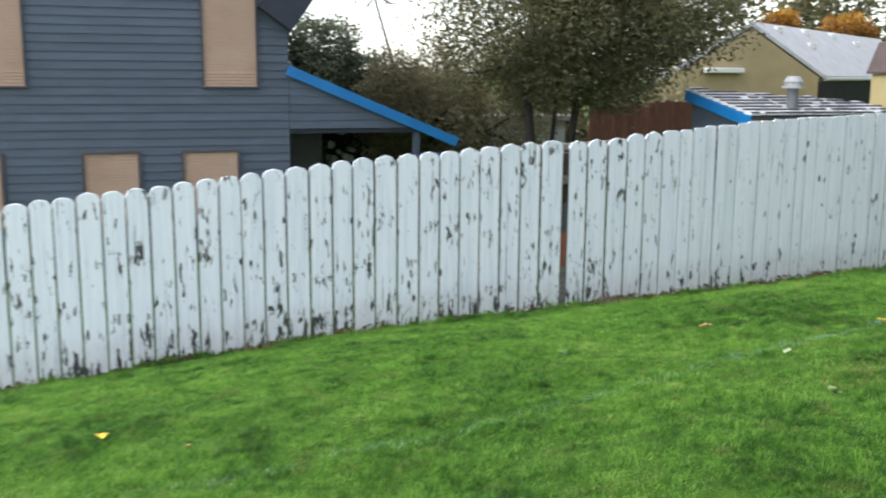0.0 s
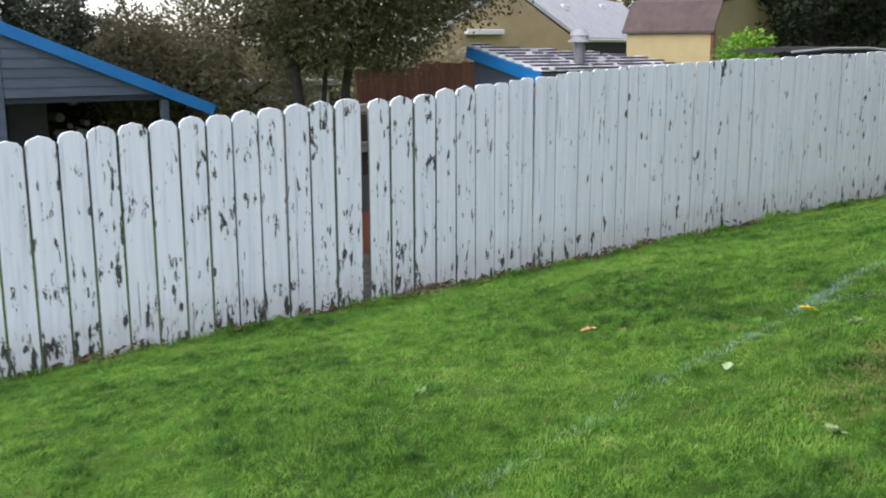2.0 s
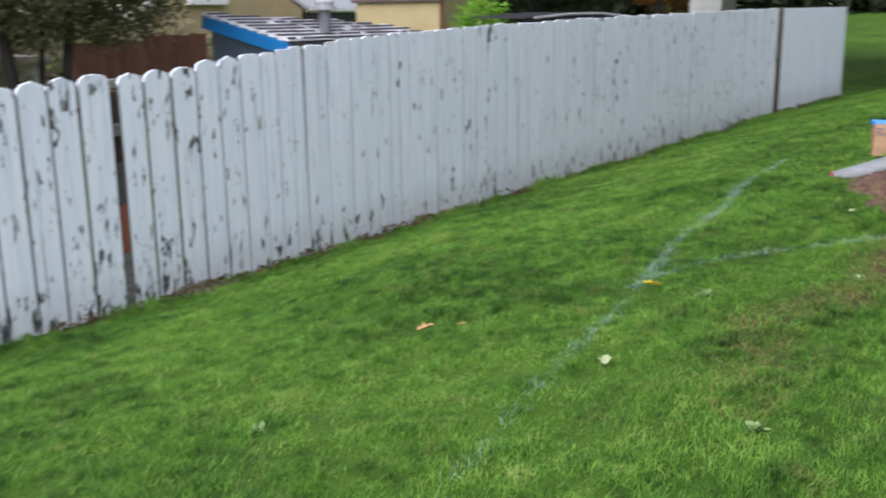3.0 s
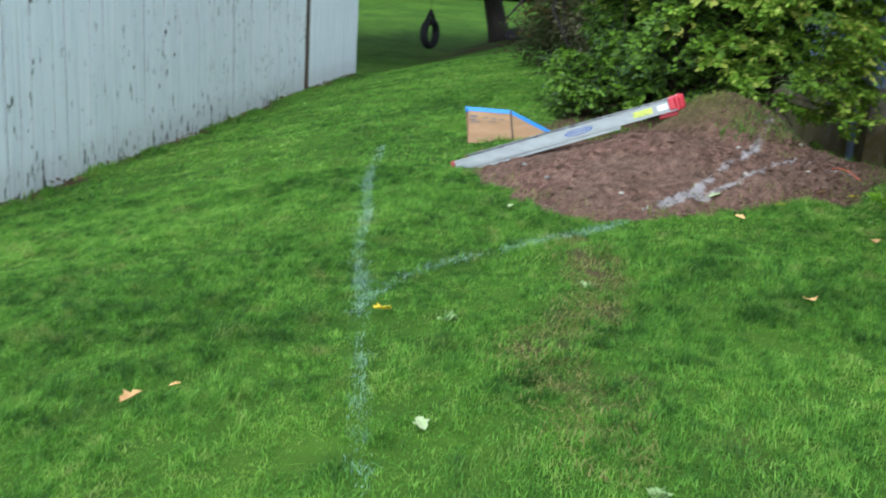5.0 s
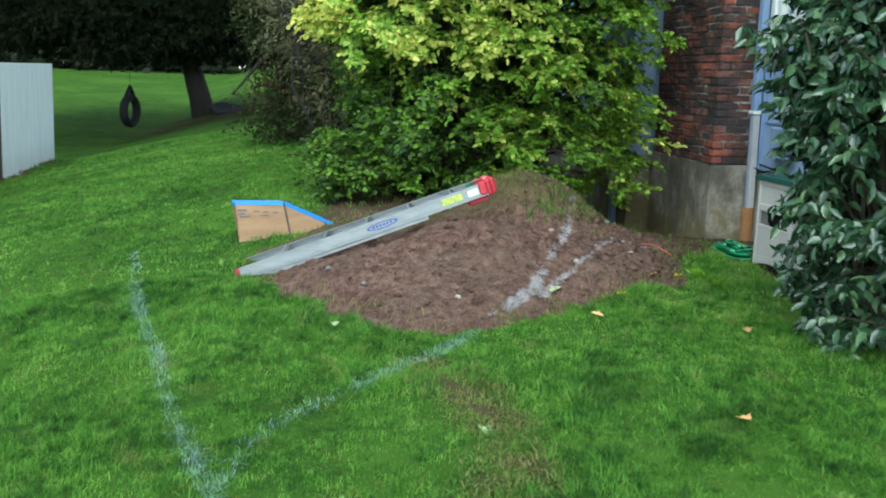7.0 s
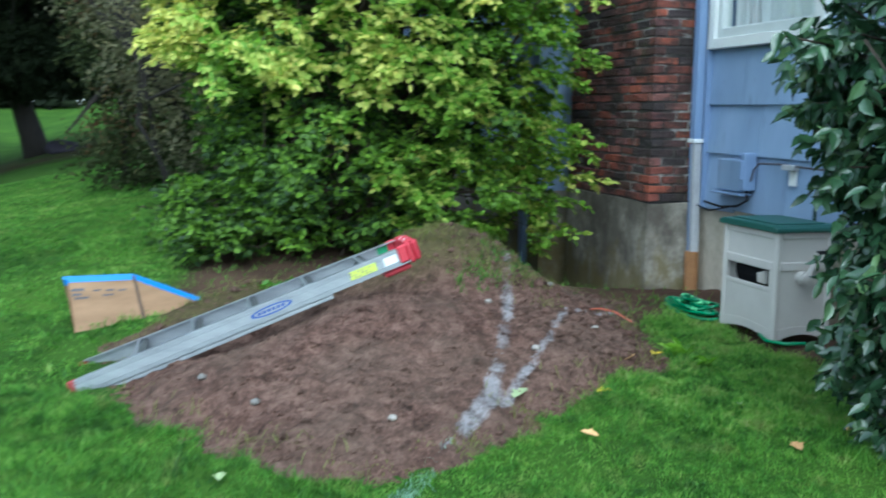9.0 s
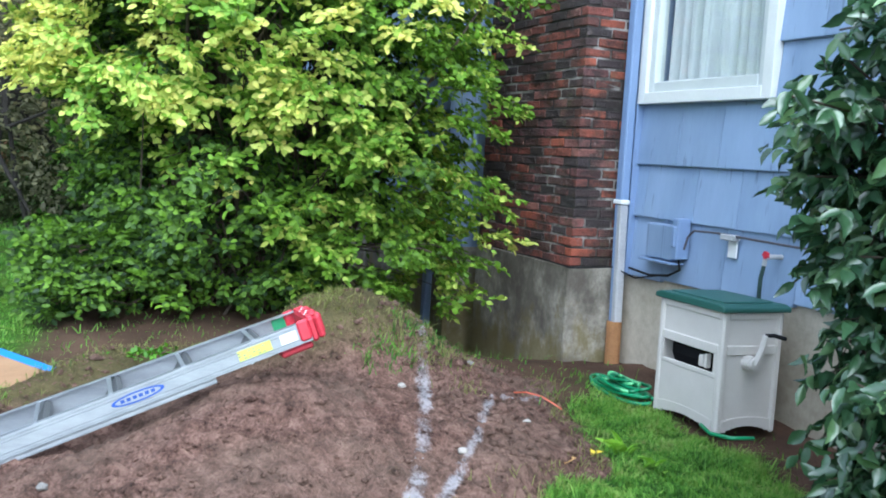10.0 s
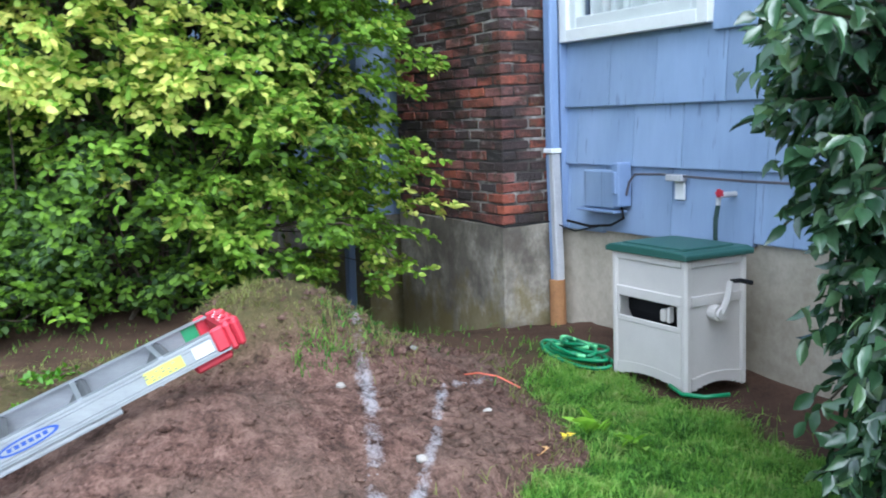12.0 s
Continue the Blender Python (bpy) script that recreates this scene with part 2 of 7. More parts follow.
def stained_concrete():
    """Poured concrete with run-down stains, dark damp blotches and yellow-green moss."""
    m, n, l, b = nodes_of("foundation_concrete")
    p = place_of(n, l, False)
    fine = noise_tex(n, l, p, 28, 7, 0.7)
    runs = noise_tex(n, l, p, 1.0, 7, 0.7, (1.6, 1.6, 1.2))
    blot = noise_tex(n, l, p, 1.9, 6, 0.65)
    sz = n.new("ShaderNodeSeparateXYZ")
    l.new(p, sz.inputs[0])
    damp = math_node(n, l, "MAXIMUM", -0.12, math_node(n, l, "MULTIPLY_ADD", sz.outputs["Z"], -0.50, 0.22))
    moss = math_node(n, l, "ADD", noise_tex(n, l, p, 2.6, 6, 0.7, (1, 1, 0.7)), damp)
    col = ramp(n, l, fine, [(0.3, (0.29, 0.26, 0.21)), (0.7, (0.50, 0.455, 0.38))])
    col = mix(n, l, ramp(n, l, runs, [(0.42, (0, 0, 0)), (0.58, (0.78, 0.78, 0.78))]), col, (0.075, 0.060, 0.046))
    col = mix(n, l, ramp(n, l, blot, [(0.43, (0, 0, 0)), (0.60, (0.78, 0.78, 0.78))]), col, (0.085, 0.070, 0.055))
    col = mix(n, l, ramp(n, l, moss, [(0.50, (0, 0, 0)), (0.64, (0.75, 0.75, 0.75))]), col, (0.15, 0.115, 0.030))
    l.new(col, b.inputs["Base Color"])
    b.inputs["Roughness"].default_value = 0.92
    bump(n, l, b, math_node(n, l, "ADD", fine, blot), 0.6, 0.008)
    return m


def painted_shake():
    """Blue paint on wooden shakes: tone from board to board, dark hairline cracks along the grain, dull runs."""
    m, n, l, b = nodes_of("blue_painted_shake")
    p = place_of(n, l)
    grain = noise_tex(n, l, p, 1.0, 7, 0.7, (60, 60, 2.2))
    crack = noise_tex(n, l, p, 1.0, 5, 0.6, (34, 34, 0.9))
    wash = noise_tex(n, l, p, 1.0, 5, 0.6, (4, 4, 1.2))
    col = ramp(n, l, wash, [(0.3, (0.205, 0.28, 0.425)), (0.7, (0.275, 0.36, 0.525))])
    o = n.new("ShaderNodeObjectInfo")
    h = n.new("ShaderNodeHueSaturation")
    l.new(math_node(n, l, "MULTIPLY_ADD", o.outputs["Random"], 0.16, 0.92), h.inputs["Value"])
    l.new(col, h.inputs["Color"])
    col = mix(n, l, ramp(n, l, crack, [(0.625, (0, 0, 0)), (0.67, (0.6, 0.6, 0.6))]), h.outputs[0], (0.09, 0.125, 0.20))
    l.new(col, b.inputs["Base Color"])
    b.inputs["Roughness"].default_value = 0.5
    bump(n, l, b, grain, 0.45, 0.004)
    return m


def island_shingle():
    """Weathered wooden roof shingles: each its own tone from near black to bleached."""
    m, n, l, b = nodes_of("bleached_shingles")
    g = n.new("ShaderNodeNewGeometry")
    fine = noise_tex(n, l, g.outputs["Position"], 30, 5, 0.7, (1, 4, 1))
    fac = math_node(n, l, "ADD", math_node(n, l, "MULTIPLY", g.outputs["Random Per Island"], 0.35), math_node(n, l, "MULTIPLY_ADD", fine, 0.8, 0.0))
    l.new(ramp(n, l, fac, [(0.25, (0.10, 0.095, 0.10)), (0.42, (0.42, 0.41, 0.43)), (0.70, (0.78, 0.77, 0.79))]), b.inputs["Base Color"])
    b.inputs["Roughness"].default_value = 0.8
    bump(n, l, b, fine, 0.4, 0.006)
    return m


M = dict(
    turf=ground_material(), grass=grass_material("grass_blades"), lush=grass_material("lush_grass", 0.28), coarse=grass_material("coarse_grass", -0.18), straw=grass_material("straw_grass", 0.38, 0.75), soil=soil_material(), glass=glass_material(), brick=brick_material(),
    picket=chipped_paint("chipped_white_paint"), panel=chipped_paint("newer_white_paint", 4.0, 0.9), sound=chipped_paint("sounder_white_paint", 1.9, 0.62),
    rail=surface("grey_weathered_wood", (0.10, 0.09, 0.08), (0.28, 0.26, 0.24), 4, 50, 0.85, stretch=(1, 8, 8)),
    # board sides: shadow in the gaps is put into these darker colours
    edge=surface("dark_edge_wood", (0.03, 0.03, 0.032), (0.12, 0.123, 0.13), 3, 40, 0.85, stretch=(1, 1, 0.3)),
    seam=surface("greyed_board_edge", (0.20, 0.21, 0.23), (0.55, 0.57, 0.62), 3, 40, 0.85, stretch=(1, 1, 0.3)),
    post=surface("dark_brown_post", (0.030, 0.020, 0.014), (0.085, 0.055, 0.038), 4, 60, 0.8, stretch=(8, 8, 1)),
    redpost=surface("red_stained_post", (0.16, 0.05, 0.03), (0.34, 0.11, 0.06), 4, 60, 0.8, stretch=(8, 8, 1)),
    mortar=mortar_material(),
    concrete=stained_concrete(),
    plinth=surface("pale_beige_foundation", (0.26, 0.215, 0.155), (0.62, 0.555, 0.455), 1.4, 22, 0.9, relief=0.5, depth=0.006, vary=0.0),
    shake=painted_shake(),
    bluetrim=surface("blue_gutter_paint", (0.165, 0.235, 0.39), (0.215, 0.29, 0.455), 2, 60, 0.4, vary=0.04),
    whitetrim=surface("white_window_paint", (0.66, 0.66, 0.645), (0.78, 0.78, 0.76), 3, 60, 0.45, relief=0.1, vary=0.03),
    vinyl=surface("pale_vinyl_sash", (0.50, 0.53, 0.52), (0.62, 0.64, 0.63), 3, 60, 0.4, relief=0.05, vary=0.03),
    curtain=surface("white_curtain", (0.55, 0.56, 0.57), (0.72, 0.73, 0.73), 3, 120, 0.9, relief=0.1, vary=0.05),
    # near-black for unlit depth: window room, porch back, wall under the eaves
    dark=surface("unlit_dark", (0.012, 0.012, 0.012), (0.03, 0.028, 0.026), 2, 20, 0.9, vary=0),
    galv=surface("galvanised_pipe", (0.30, 0.30, 0.315), (0.48, 0.48, 0.50), 5, 60, 0.5, relief=0.1, vary=0.0),
    rust=surface("rusty_pipe", (0.17, 0.075, 0.03), (0.42, 0.21, 0.085), 8, 60, 0.85, relief=0.5),
    resin=surface("taupe_resin", (0.48, 0.445, 0.415), (0.60, 0.56, 0.525), 3, 140, 0.55, relief=0.25, depth=0.001, vary=0.02),
    greenlid=surface("dark_green_resin", (0.018, 0.075, 0.060), (0.035, 0.115, 0.095), 3, 140, 0.45, relief=0.25, depth=0.001, vary=0.02),
    hose=surface("green_hose", (0.012, 0.14, 0.055), (0.03, 0.26, 0.11), 5, 90, 0.35, relief=0.05, vary=0.15),
    hose_light=surface("light_green_hose", (0.10, 0.42, 0.16), (0.22, 0.60, 0.28), 5, 90, 0.35, relief=0.05, vary=0.1),
    black=surface("black_rubber", (0.006, 0.006, 0.007), (0.014, 0.014, 0.016), 6, 80, 0.75, vary=0.05, spec=0.2),
    alu=surface("aluminium", (0.25, 0.265, 0.29), (0.42, 0.44, 0.47), 5, 90, 0.42, 0.55, 0.2, 0.001, (1, 1, 4), 0.08),
    # darker copy of the aluminium, shade on the treads put into its colour
    tread=surface("shaded_aluminium", (0.09, 0.094, 0.10), (0.17, 0.175, 0.18), 4, 90, 0.6, 0.3, 0.15, 0.001, None, 0.04),
    red=surface("red_plastic", (0.34, 0.014, 0.028), (0.52, 0.034, 0.058), 9, 80, 0.45, relief=0.3, vary=0.04),
    yellow=surface("yellow_label", (0.46, 0.52, 0.07), (0.56, 0.62, 0.11), 5, 80, 0.5, relief=0.02, vary=0.0),
    white=surface("white_label", (0.72, 0.72, 0.72), (0.82, 0.82, 0.82), 5, 80, 0.5, relief=0.02, vary=0.02),
    labelblue=surface("label_blue", (0.008, 0.04, 0.24), (0.018, 0.07, 0.32), 5, 80, 0.5, relief=0.02, vary=0.0),
    greenlabel=surface("green_label", (0.02, 0.20, 0.08), (0.04, 0.28, 0.12), 5, 80, 0.5, relief=0.02, vary=0.0),
    card=surface("cardboard", (0.20, 0.115, 0.060), (0.36, 0.215, 0.12), 3, 60, 0.85, relief=0.2, vary=0.05, stretch=(1, 1, 6)),
    tape=surface("blue_tape", (0.02, 0.16, 0.50), (0.04, 0.24, 0.66), 3, 60, 0.5, vary=0.0),
    nbsiding=surface("slate_blue_lap_siding", (0.052, 0.069, 0.100), (0.080, 0.102, 0.140), 1.5, 30, 0.6, vary=0.10, stretch=(1, 4, 4)),
    brightblue=surface("bright_blue_fascia", (0.005, 0.13, 0.38), (0.012, 0.185, 0.48), 2, 40, 0.45, vary=0.03),
    blind=surface("tan_blind", (0.36, 0.235, 0.17), (0.48, 0.335, 0.255), 1.2, 40, 0.8, vary=0.06),
    navy=surface("dark_navy_soffit", (0.012, 0.016, 0.030), (0.028, 0.034, 0.055), 2, 40, 0.6, vary=0.0),
    dkframe=surface("dark_window_frame", (0.045, 0.04, 0.05), (0.09, 0.08, 0.09), 3, 50, 0.5),
    roofgrey=surface("pale_grey_roof", (0.42, 0.42, 0.44), (0.62, 0.62, 0.64), 2, 30, 0.8, relief=0.4),
    shingle=island_shingle(),
    tan=surface("tan_stucco", (0.32, 0.25, 0.135), (0.43, 0.34, 0.20), 1.5, 40, 0.85, vary=0.03),
    yellowwall=surface("yellow_shed_siding", (0.33, 0.26, 0.125), (0.42, 0.335, 0.18), 1.5, 40, 0.8, vary=0.03),
    brownroof=surface("brown_shingle_roof", (0.045, 0.030, 0.028), (0.10, 0.070, 0.066), 3, 40, 0.85, vary=0.1),
    brownwood=surface("red_brown_fence_wood", (0.07, 0.025, 0.015), (0.17, 0.07, 0.045), 3, 40, 0.85, vary=0.2, stretch=(6, 6, 1)),
    palewall=surface("pale_grey_wall", (0.30, 0.30, 0.29), (0.45, 0.45, 0.43), 2, 40, 0.85),
    ventgrey=surface("dull_vent_metal", (0.10, 0.105, 0.12), (0.19, 0.20, 0.22), 5, 60, 0.5, relief=0.1, vary=0.0),
    dirtyred=surface("worn_red_rubber", (0.14, 0.02, 0.02), (0.34, 0.05, 0.045), 12, 80, 0.7, relief=0.2, vary=0.0),
    darkhose=surface("dark_hose", (0.014, 0.035, 0.03), (0.03, 0.06, 0.05), 6, 80, 0.5, vary=0.05),
    bark=surface("bark", (0.010, 0.008, 0.007), (0.038, 0.030, 0.024), 5, 40, 0.95, relief=0.9, depth=0.02, stretch=(4, 4, 1)),
    twig=surface("twig_bark", (0.030, 0.022, 0.015), (0.10, 0.075, 0.050), 12, 80, 0.9, vary=0.1),
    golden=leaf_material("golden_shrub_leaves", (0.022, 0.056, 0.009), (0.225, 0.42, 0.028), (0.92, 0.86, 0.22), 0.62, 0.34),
    camellia=leaf_material("glossy_dark_leaves", (0.018, 0.050, 0.023), (0.058, 0.124, 0.056), (0.20, 0.32, 0.13), 0.26, 0.12, True, 0.9),
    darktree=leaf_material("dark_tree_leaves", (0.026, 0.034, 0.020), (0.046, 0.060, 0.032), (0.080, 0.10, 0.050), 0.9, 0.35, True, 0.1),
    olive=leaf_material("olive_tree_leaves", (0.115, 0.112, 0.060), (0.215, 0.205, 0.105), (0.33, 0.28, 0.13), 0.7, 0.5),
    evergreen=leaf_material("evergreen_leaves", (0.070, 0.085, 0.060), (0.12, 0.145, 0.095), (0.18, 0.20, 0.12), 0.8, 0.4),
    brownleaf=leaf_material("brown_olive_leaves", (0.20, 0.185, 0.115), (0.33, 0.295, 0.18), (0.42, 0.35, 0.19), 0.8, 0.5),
    orange=leaf_material("orange_autumn_leaves", (0.20, 0.07, 0.012), (0.42, 0.19, 0.025), (0.60, 0.36, 0.05), 0.6, 0.3),
    lime=leaf_material("lime_shrub_leaves", (0.06, 0.18, 0.01), (0.17, 0.40, 0.02), (0.32, 0.58, 0.05), 0.5, 0.3),
    clover=leaf_material("pale_weed_leaves", (0.10, 0.20, 0.05), (0.22, 0.36, 0.12), (0.42, 0.52, 0.26), 0.6, 0.3),
    redleaf=leaf_material("red_brown_shrub_leaves", (0.034, 0.048, 0.016), (0.072, 0.085, 0.030), (0.19, 0.085, 0.05), 0.85, 0.35, True, 0.2),
    fallen=surface("fallen_leaf", (0.45, 0.22, 0.08), (0.66, 0.42, 0.18), 30, 90, 0.7, vary=0.25),
    fallen_yellow=surface("yellow_fallen_leaf", (0.70, 0.46, 0.02), (0.85, 0.66, 0.05), 30, 90, 0.6, vary=0.1),
    fallen_pale=surface("pale_fallen_leaf", (0.26, 0.34, 0.15), (0.44, 0.50, 0.28), 30, 90, 0.6, vary=0.1),
    litter=surface("brown_leaf_litter", (0.05, 0.032, 0.018), (0.17, 0.105, 0.055), 30, 90, 0.85, vary=0.25),
    purple=surface("dark_purple_cloth", (0.012, 0.009, 0.016), (0.035, 0.026, 0.045), 6, 60, 0.8, vary=0.0),
    stone=surface("pale_stone", (0.22, 0.19, 0.16), (0.46, 0.42, 0.38), 30, 90, 0.85, vary=0.2),
)


# ---------------------------------------------------------------- building blocks
def mesh_from(name, bm, material):
    me = bpy.data.meshes.new(name)
    bm.normal_update()
    bm.to_mesh(me)
    bm.free()
    me.materials.append(material)
    return me


def part(name, bm, material, parent=None, label="", smooth=False):
    """One bmesh as one object, under a thing or a part."""
    me = mesh_from(name, bm, material)
    if smooth:
        me.polygons.foreach_set("use_smooth", [True] * len(me.polygons))
    ob = new(name, me)
    ob.parent = parent
    if label:
        ob["label"] = label
    return ob


def thing(name, at, label, category, group="", kind="", turn=0.0):
    ob = new(name)
    ob.empty_display_size = 0.1
    ob.matrix_basis = pose(*at, 0, 0, turn)
    return tagged(ob, label, category, group, kind)


def box(bm, x0, x1, y0, y1, z0, z1, bevel=0.0, m=None):
    g = bmesh.ops.create_cube(bm, size=1.0)["verts"]
    for v in g:
        v.co = Vector((x0 + (v.co.x + 0.5) * (x1 - x0), y0 + (v.co.y + 0.5) * (y1 - y0), z0 + (v.co.z + 0.5) * (z1 - z0)))
    if bevel:
        edges = list({e for v in g for e in v.link_edges})
        g = bmesh.ops.bevel(bm, geom=edges, offset=bevel, segments=1, affect="EDGES")["verts"]
    if m is not None:
        bmesh.ops.transform(bm, matrix=m, verts=[v for v in g if v.is_valid])
    return g


def box_of(*dims, bevel=0.0, m=None):
    bm = bmesh.new()
    box(bm, *dims, bevel=bevel, m=m)
    return bm


def boxes_of(rows, bevel=0.0, m=None):
    bm = bmesh.new()
    for d in rows:
        box(bm, *d, bevel=bevel, m=m)
    return bm


def tube(bm, pts, radius, sides=8, taper=1.0, cap=True):
    """A round bar along points."""
    pts = [Vector(p) for p in pts]
    rings = []
    up = Vector((0.13, 0.21, 0.97))
    for i, p in enumerate(pts):
        d = (pts[min(i + 1, len(pts) - 1)] - pts[max(i - 1, 0)]).normalized()
        a = d.cross(up)
        if a.length < 1e-3:
            a = d.cross(Vector((1, 0, 0)))
        a.normalize()
        b = d.cross(a)
        r = radius * (1 + (taper - 1) * i / max(1, len(pts) - 1))
        rings.append([bm.verts.new(p + (a * math.cos(k * math.tau / sides) + b * math.sin(k * math.tau / sides)) * r) for k in range(sides)])
    for r0, r1 in zip(rings, rings[1:]):
        for k in range(sides):
            bm.faces.new((r0[k], r0[(k + 1) % sides], r1[(k + 1) % sides], r1[k]))
    if cap:
        bm.faces.new(list(reversed(rings[0])))
        bm.faces.new(rings[-1])


def tube_of(pts, radius, sides=8, taper=1.0):
    bm = bmesh.new()
    tube(bm, pts, radius, sides, taper)
    return bm


def prism(bm, outline, depth, m=None):
    """An outline in x and z, pushed back along y by depth."""
    a = [bm.verts.new((x, 0, z)) for x, z in outline]
    b = [bm.verts.new((x, depth, z)) for x, z in outline]
    bm.faces.new(a)
    bm.faces.new(list(reversed(b)))
    n = len(outline)
    for i in range(n):
        bm.faces.new((a[(i + 1) % n], a[i], b[i], b[(i + 1) % n]))
    if m is not None:
        bmesh.ops.transform(bm, matrix=m, verts=a + b)


def prism_of(outline, depth, m=None):
    bm = bmesh.new()
    prism(bm, outline, depth, m)
    return bm


def from_arrays(name, verts, faces, material, parent=None, attrs=None, smooth=False):
    """A big mesh out of number arrays; faces all with the same count of corners."""
    verts, faces = np.asarray(verts, np.float32), np.asarray(faces, np.int32)
    me = bpy.data.meshes.new(name)
    k = faces.shape[1]
    me.vertices.add(len(verts))
    me.vertices.foreach_set("co", verts.ravel())
    me.loops.add(faces.size)
    me.loops.foreach_set("vertex_index", faces.ravel())
    me.polygons.add(len(faces))
    me.polygons.foreach_set("loop_start", np.arange(0, faces.size, k, dtype=np.int32))
    if smooth:
        me.polygons.foreach_set("use_smooth", np.ones(len(faces), bool))
    for key, vals in (attrs or {}).items():
        at = me.attributes.new(key, "FLOAT", "POINT")
        at.data.foreach_set("value", np.asarray(vals, np.float32))
    me.update(calc_edges=True)
    me.materials.append(material)
    ob = new(name, me)
    ob.parent = parent
    return ob


def wavy(x, y, seed=0.0):
    """Smooth rolling variation between about -1 and 1, for arrays."""
    return (np.sin(1.7 * x + 0.6 * y + seed) + np.sin(-0.9 * x + 1.9 * y + 2.1 * seed + 1.3) + np.sin(3.1 * x - 2.3 * y + 0.7 * seed) * 0.6
            + np.sin(2.2 * x + 3.7 * y + 1.9 * seed + 0.4) * 0.5) / 3.1


def lattice(i, j, seed):
    h = (i.astype(np.int64) * 374761393 + j.astype(np.int64) * 668265263 + int(seed) * 974711) & 0x7FFFFFFF
    h = ((h ^ (h >> 13)) * 1274126177) & 0x7FFFFFFF
    return ((h ^ (h >> 16)) & 0xFFFF) / 65535.0


def mottle(x, y, seed=0, octaves=3):
    """Uneven patches between 0 and 1, never repeating, for arrays."""
    x, y = np.asarray(x, float), np.asarray(y, float)
    out, amp, tot = 0.0, 1.0, 0.0
    for o in range(octaves):
        i, j = np.floor(x), np.floor(y)
        u, v = x - i, y - j
        u, v = u * u * (3 - 2 * u), v * v * (3 - 2 * v)
        i, j = i.astype(np.int64), j.astype(np.int64)
        a, b, c, d = lattice(i, j, seed + o), lattice(i + 1, j, seed + o), lattice(i, j + 1, seed + o), lattice(i + 1, j + 1, seed + o)
        out = out + amp * ((a * (1 - u) + b * u) * (1 - v) + (c * (1 - u) + d * u) * v)
        tot += amp
        amp *= 0.55
        x, y = x * 2.1 + 11.3, y * 2.1 + 5.7
    return out / tot


def step(a, b, v):
    t = np.clip((v - a) / (b - a), 0, 1)
    return t * t * (3 - 2 * t)


# ---------------------------------------------------------------- the lie of the land
FENCE_Y, WALL_Y = 9.09, 0.725


def fence_foot(x):
    x = np.asarray(x, float)
    z = -0.815 + 0.043 * (np.minimum(x, 17.5) - 2.5)
    return z - 0.042 * np.maximum(0, 1.2 - np.maximum(x, -6)) ** 1.15


def land(x, y):
    x, y = np.asarray(x, float), np.asarray(y, float)
    d = np.maximum(0, FENCE_Y - y)
    z = fence_foot(x) + 1.02 * (1 - np.exp(-(d / 3.0) ** 1.3))
    z = z - 0.20 * step(5.0, 7.0, x) * step(2.9, 1.2, y) * step(-14, -6, y)
    z = z - 0.95 * step(8.6, 13.0, x) * step(3.4, 1.0, y) * step(-14, -6, y)
    z = z + 0.055 * np.maximum(0, np.minimum(x, 60) - 27) - 0.1 * step(18, 24, x) * step(7, 10, y)
    z = z - 0.06 * np.maximum(0, np.minimum(y, 18) - FENCE_Y - 0.4) * step(24, 16, x)
    near = step(20, 12, x) * step(-6, -3, x)
    return z + near * (0.06 * (mottle(x * 1.4, y * 1.4, 3, 2) - 0.5) + 0.045 * (mottle(x * 4.5, y * 4.5, 7, 2) - 0.5))


def land_at(x, y):
    return float(land(x, y))


LINE_A = [(-1.2, 3.95), (0.05, 3.86), (0.7, 3.85), (1.45, 4.05), (2.1, 4.24), (2.7, 4.42), (3.4, 4.62), (4.35, 4.88), (5.3, 5.16), (6.0, 5.3), (7.0, 5.58), (8.6, 5.88)]
LINE_B = [(4.2, 4.87), (4.45, 4.83), (4.75, 4.76), (5.0, 4.63), (5.22, 4.42), (5.55, 4.10), (5.72, 3.90), (6.1, 3.62)]
LINE_C = [(6.1, 3.6), (6.5, 3.3), (6.95, 3.1), (7.5, 2.88), (8.24, 2.64)]
LINE_D = [(6.1, 3.6), (6.55, 3.18), (7.0, 2.85), (7.5, 2.56), (7.78, 2.27), (8.05, 2.03)]


def line_distance(x, y, line):
    best = np.full(np.shape(x), 9.0)
    for (x0, y0), (x1, y1) in zip(line, line[1:]):
        dx, dy = x1 - x0, y1 - y0
        t = np.clip(((x - x0) * dx + (y - y0) * dy) / (dx * dx + dy * dy), 0, 1)
        best = np.minimum(best, np.hypot(x - x0 - t * dx, y - y0 - t * dy))
    return best


def mound_rise(x, y):
    """How far the heap of dug soil stands over the lawn."""
    a = 0.19 * np.exp(-(((x - 7.45) / 0.62) ** 2 + ((y - 3.62) / 0.55) ** 2) ** 1.1)
    b = 0.40 * np.exp(-(((x - 8.35) / 0.50) ** 2 + ((y - 3.02) / 0.52) ** 2) ** 1.25)
    c = 0.07 * np.exp(-(((x - 7.55) / 0.95) ** 2 + ((y - 2.75) / 0.65) ** 2) ** 1.3)
    e = 0.08 * np.exp(-(((x - 7.1) / 0.9) ** 2 + ((y - 3.95) / 0.8) ** 2) ** 1.6)
    return np.maximum(a + e, b) + 0.25 * np.minimum(a, b) + c


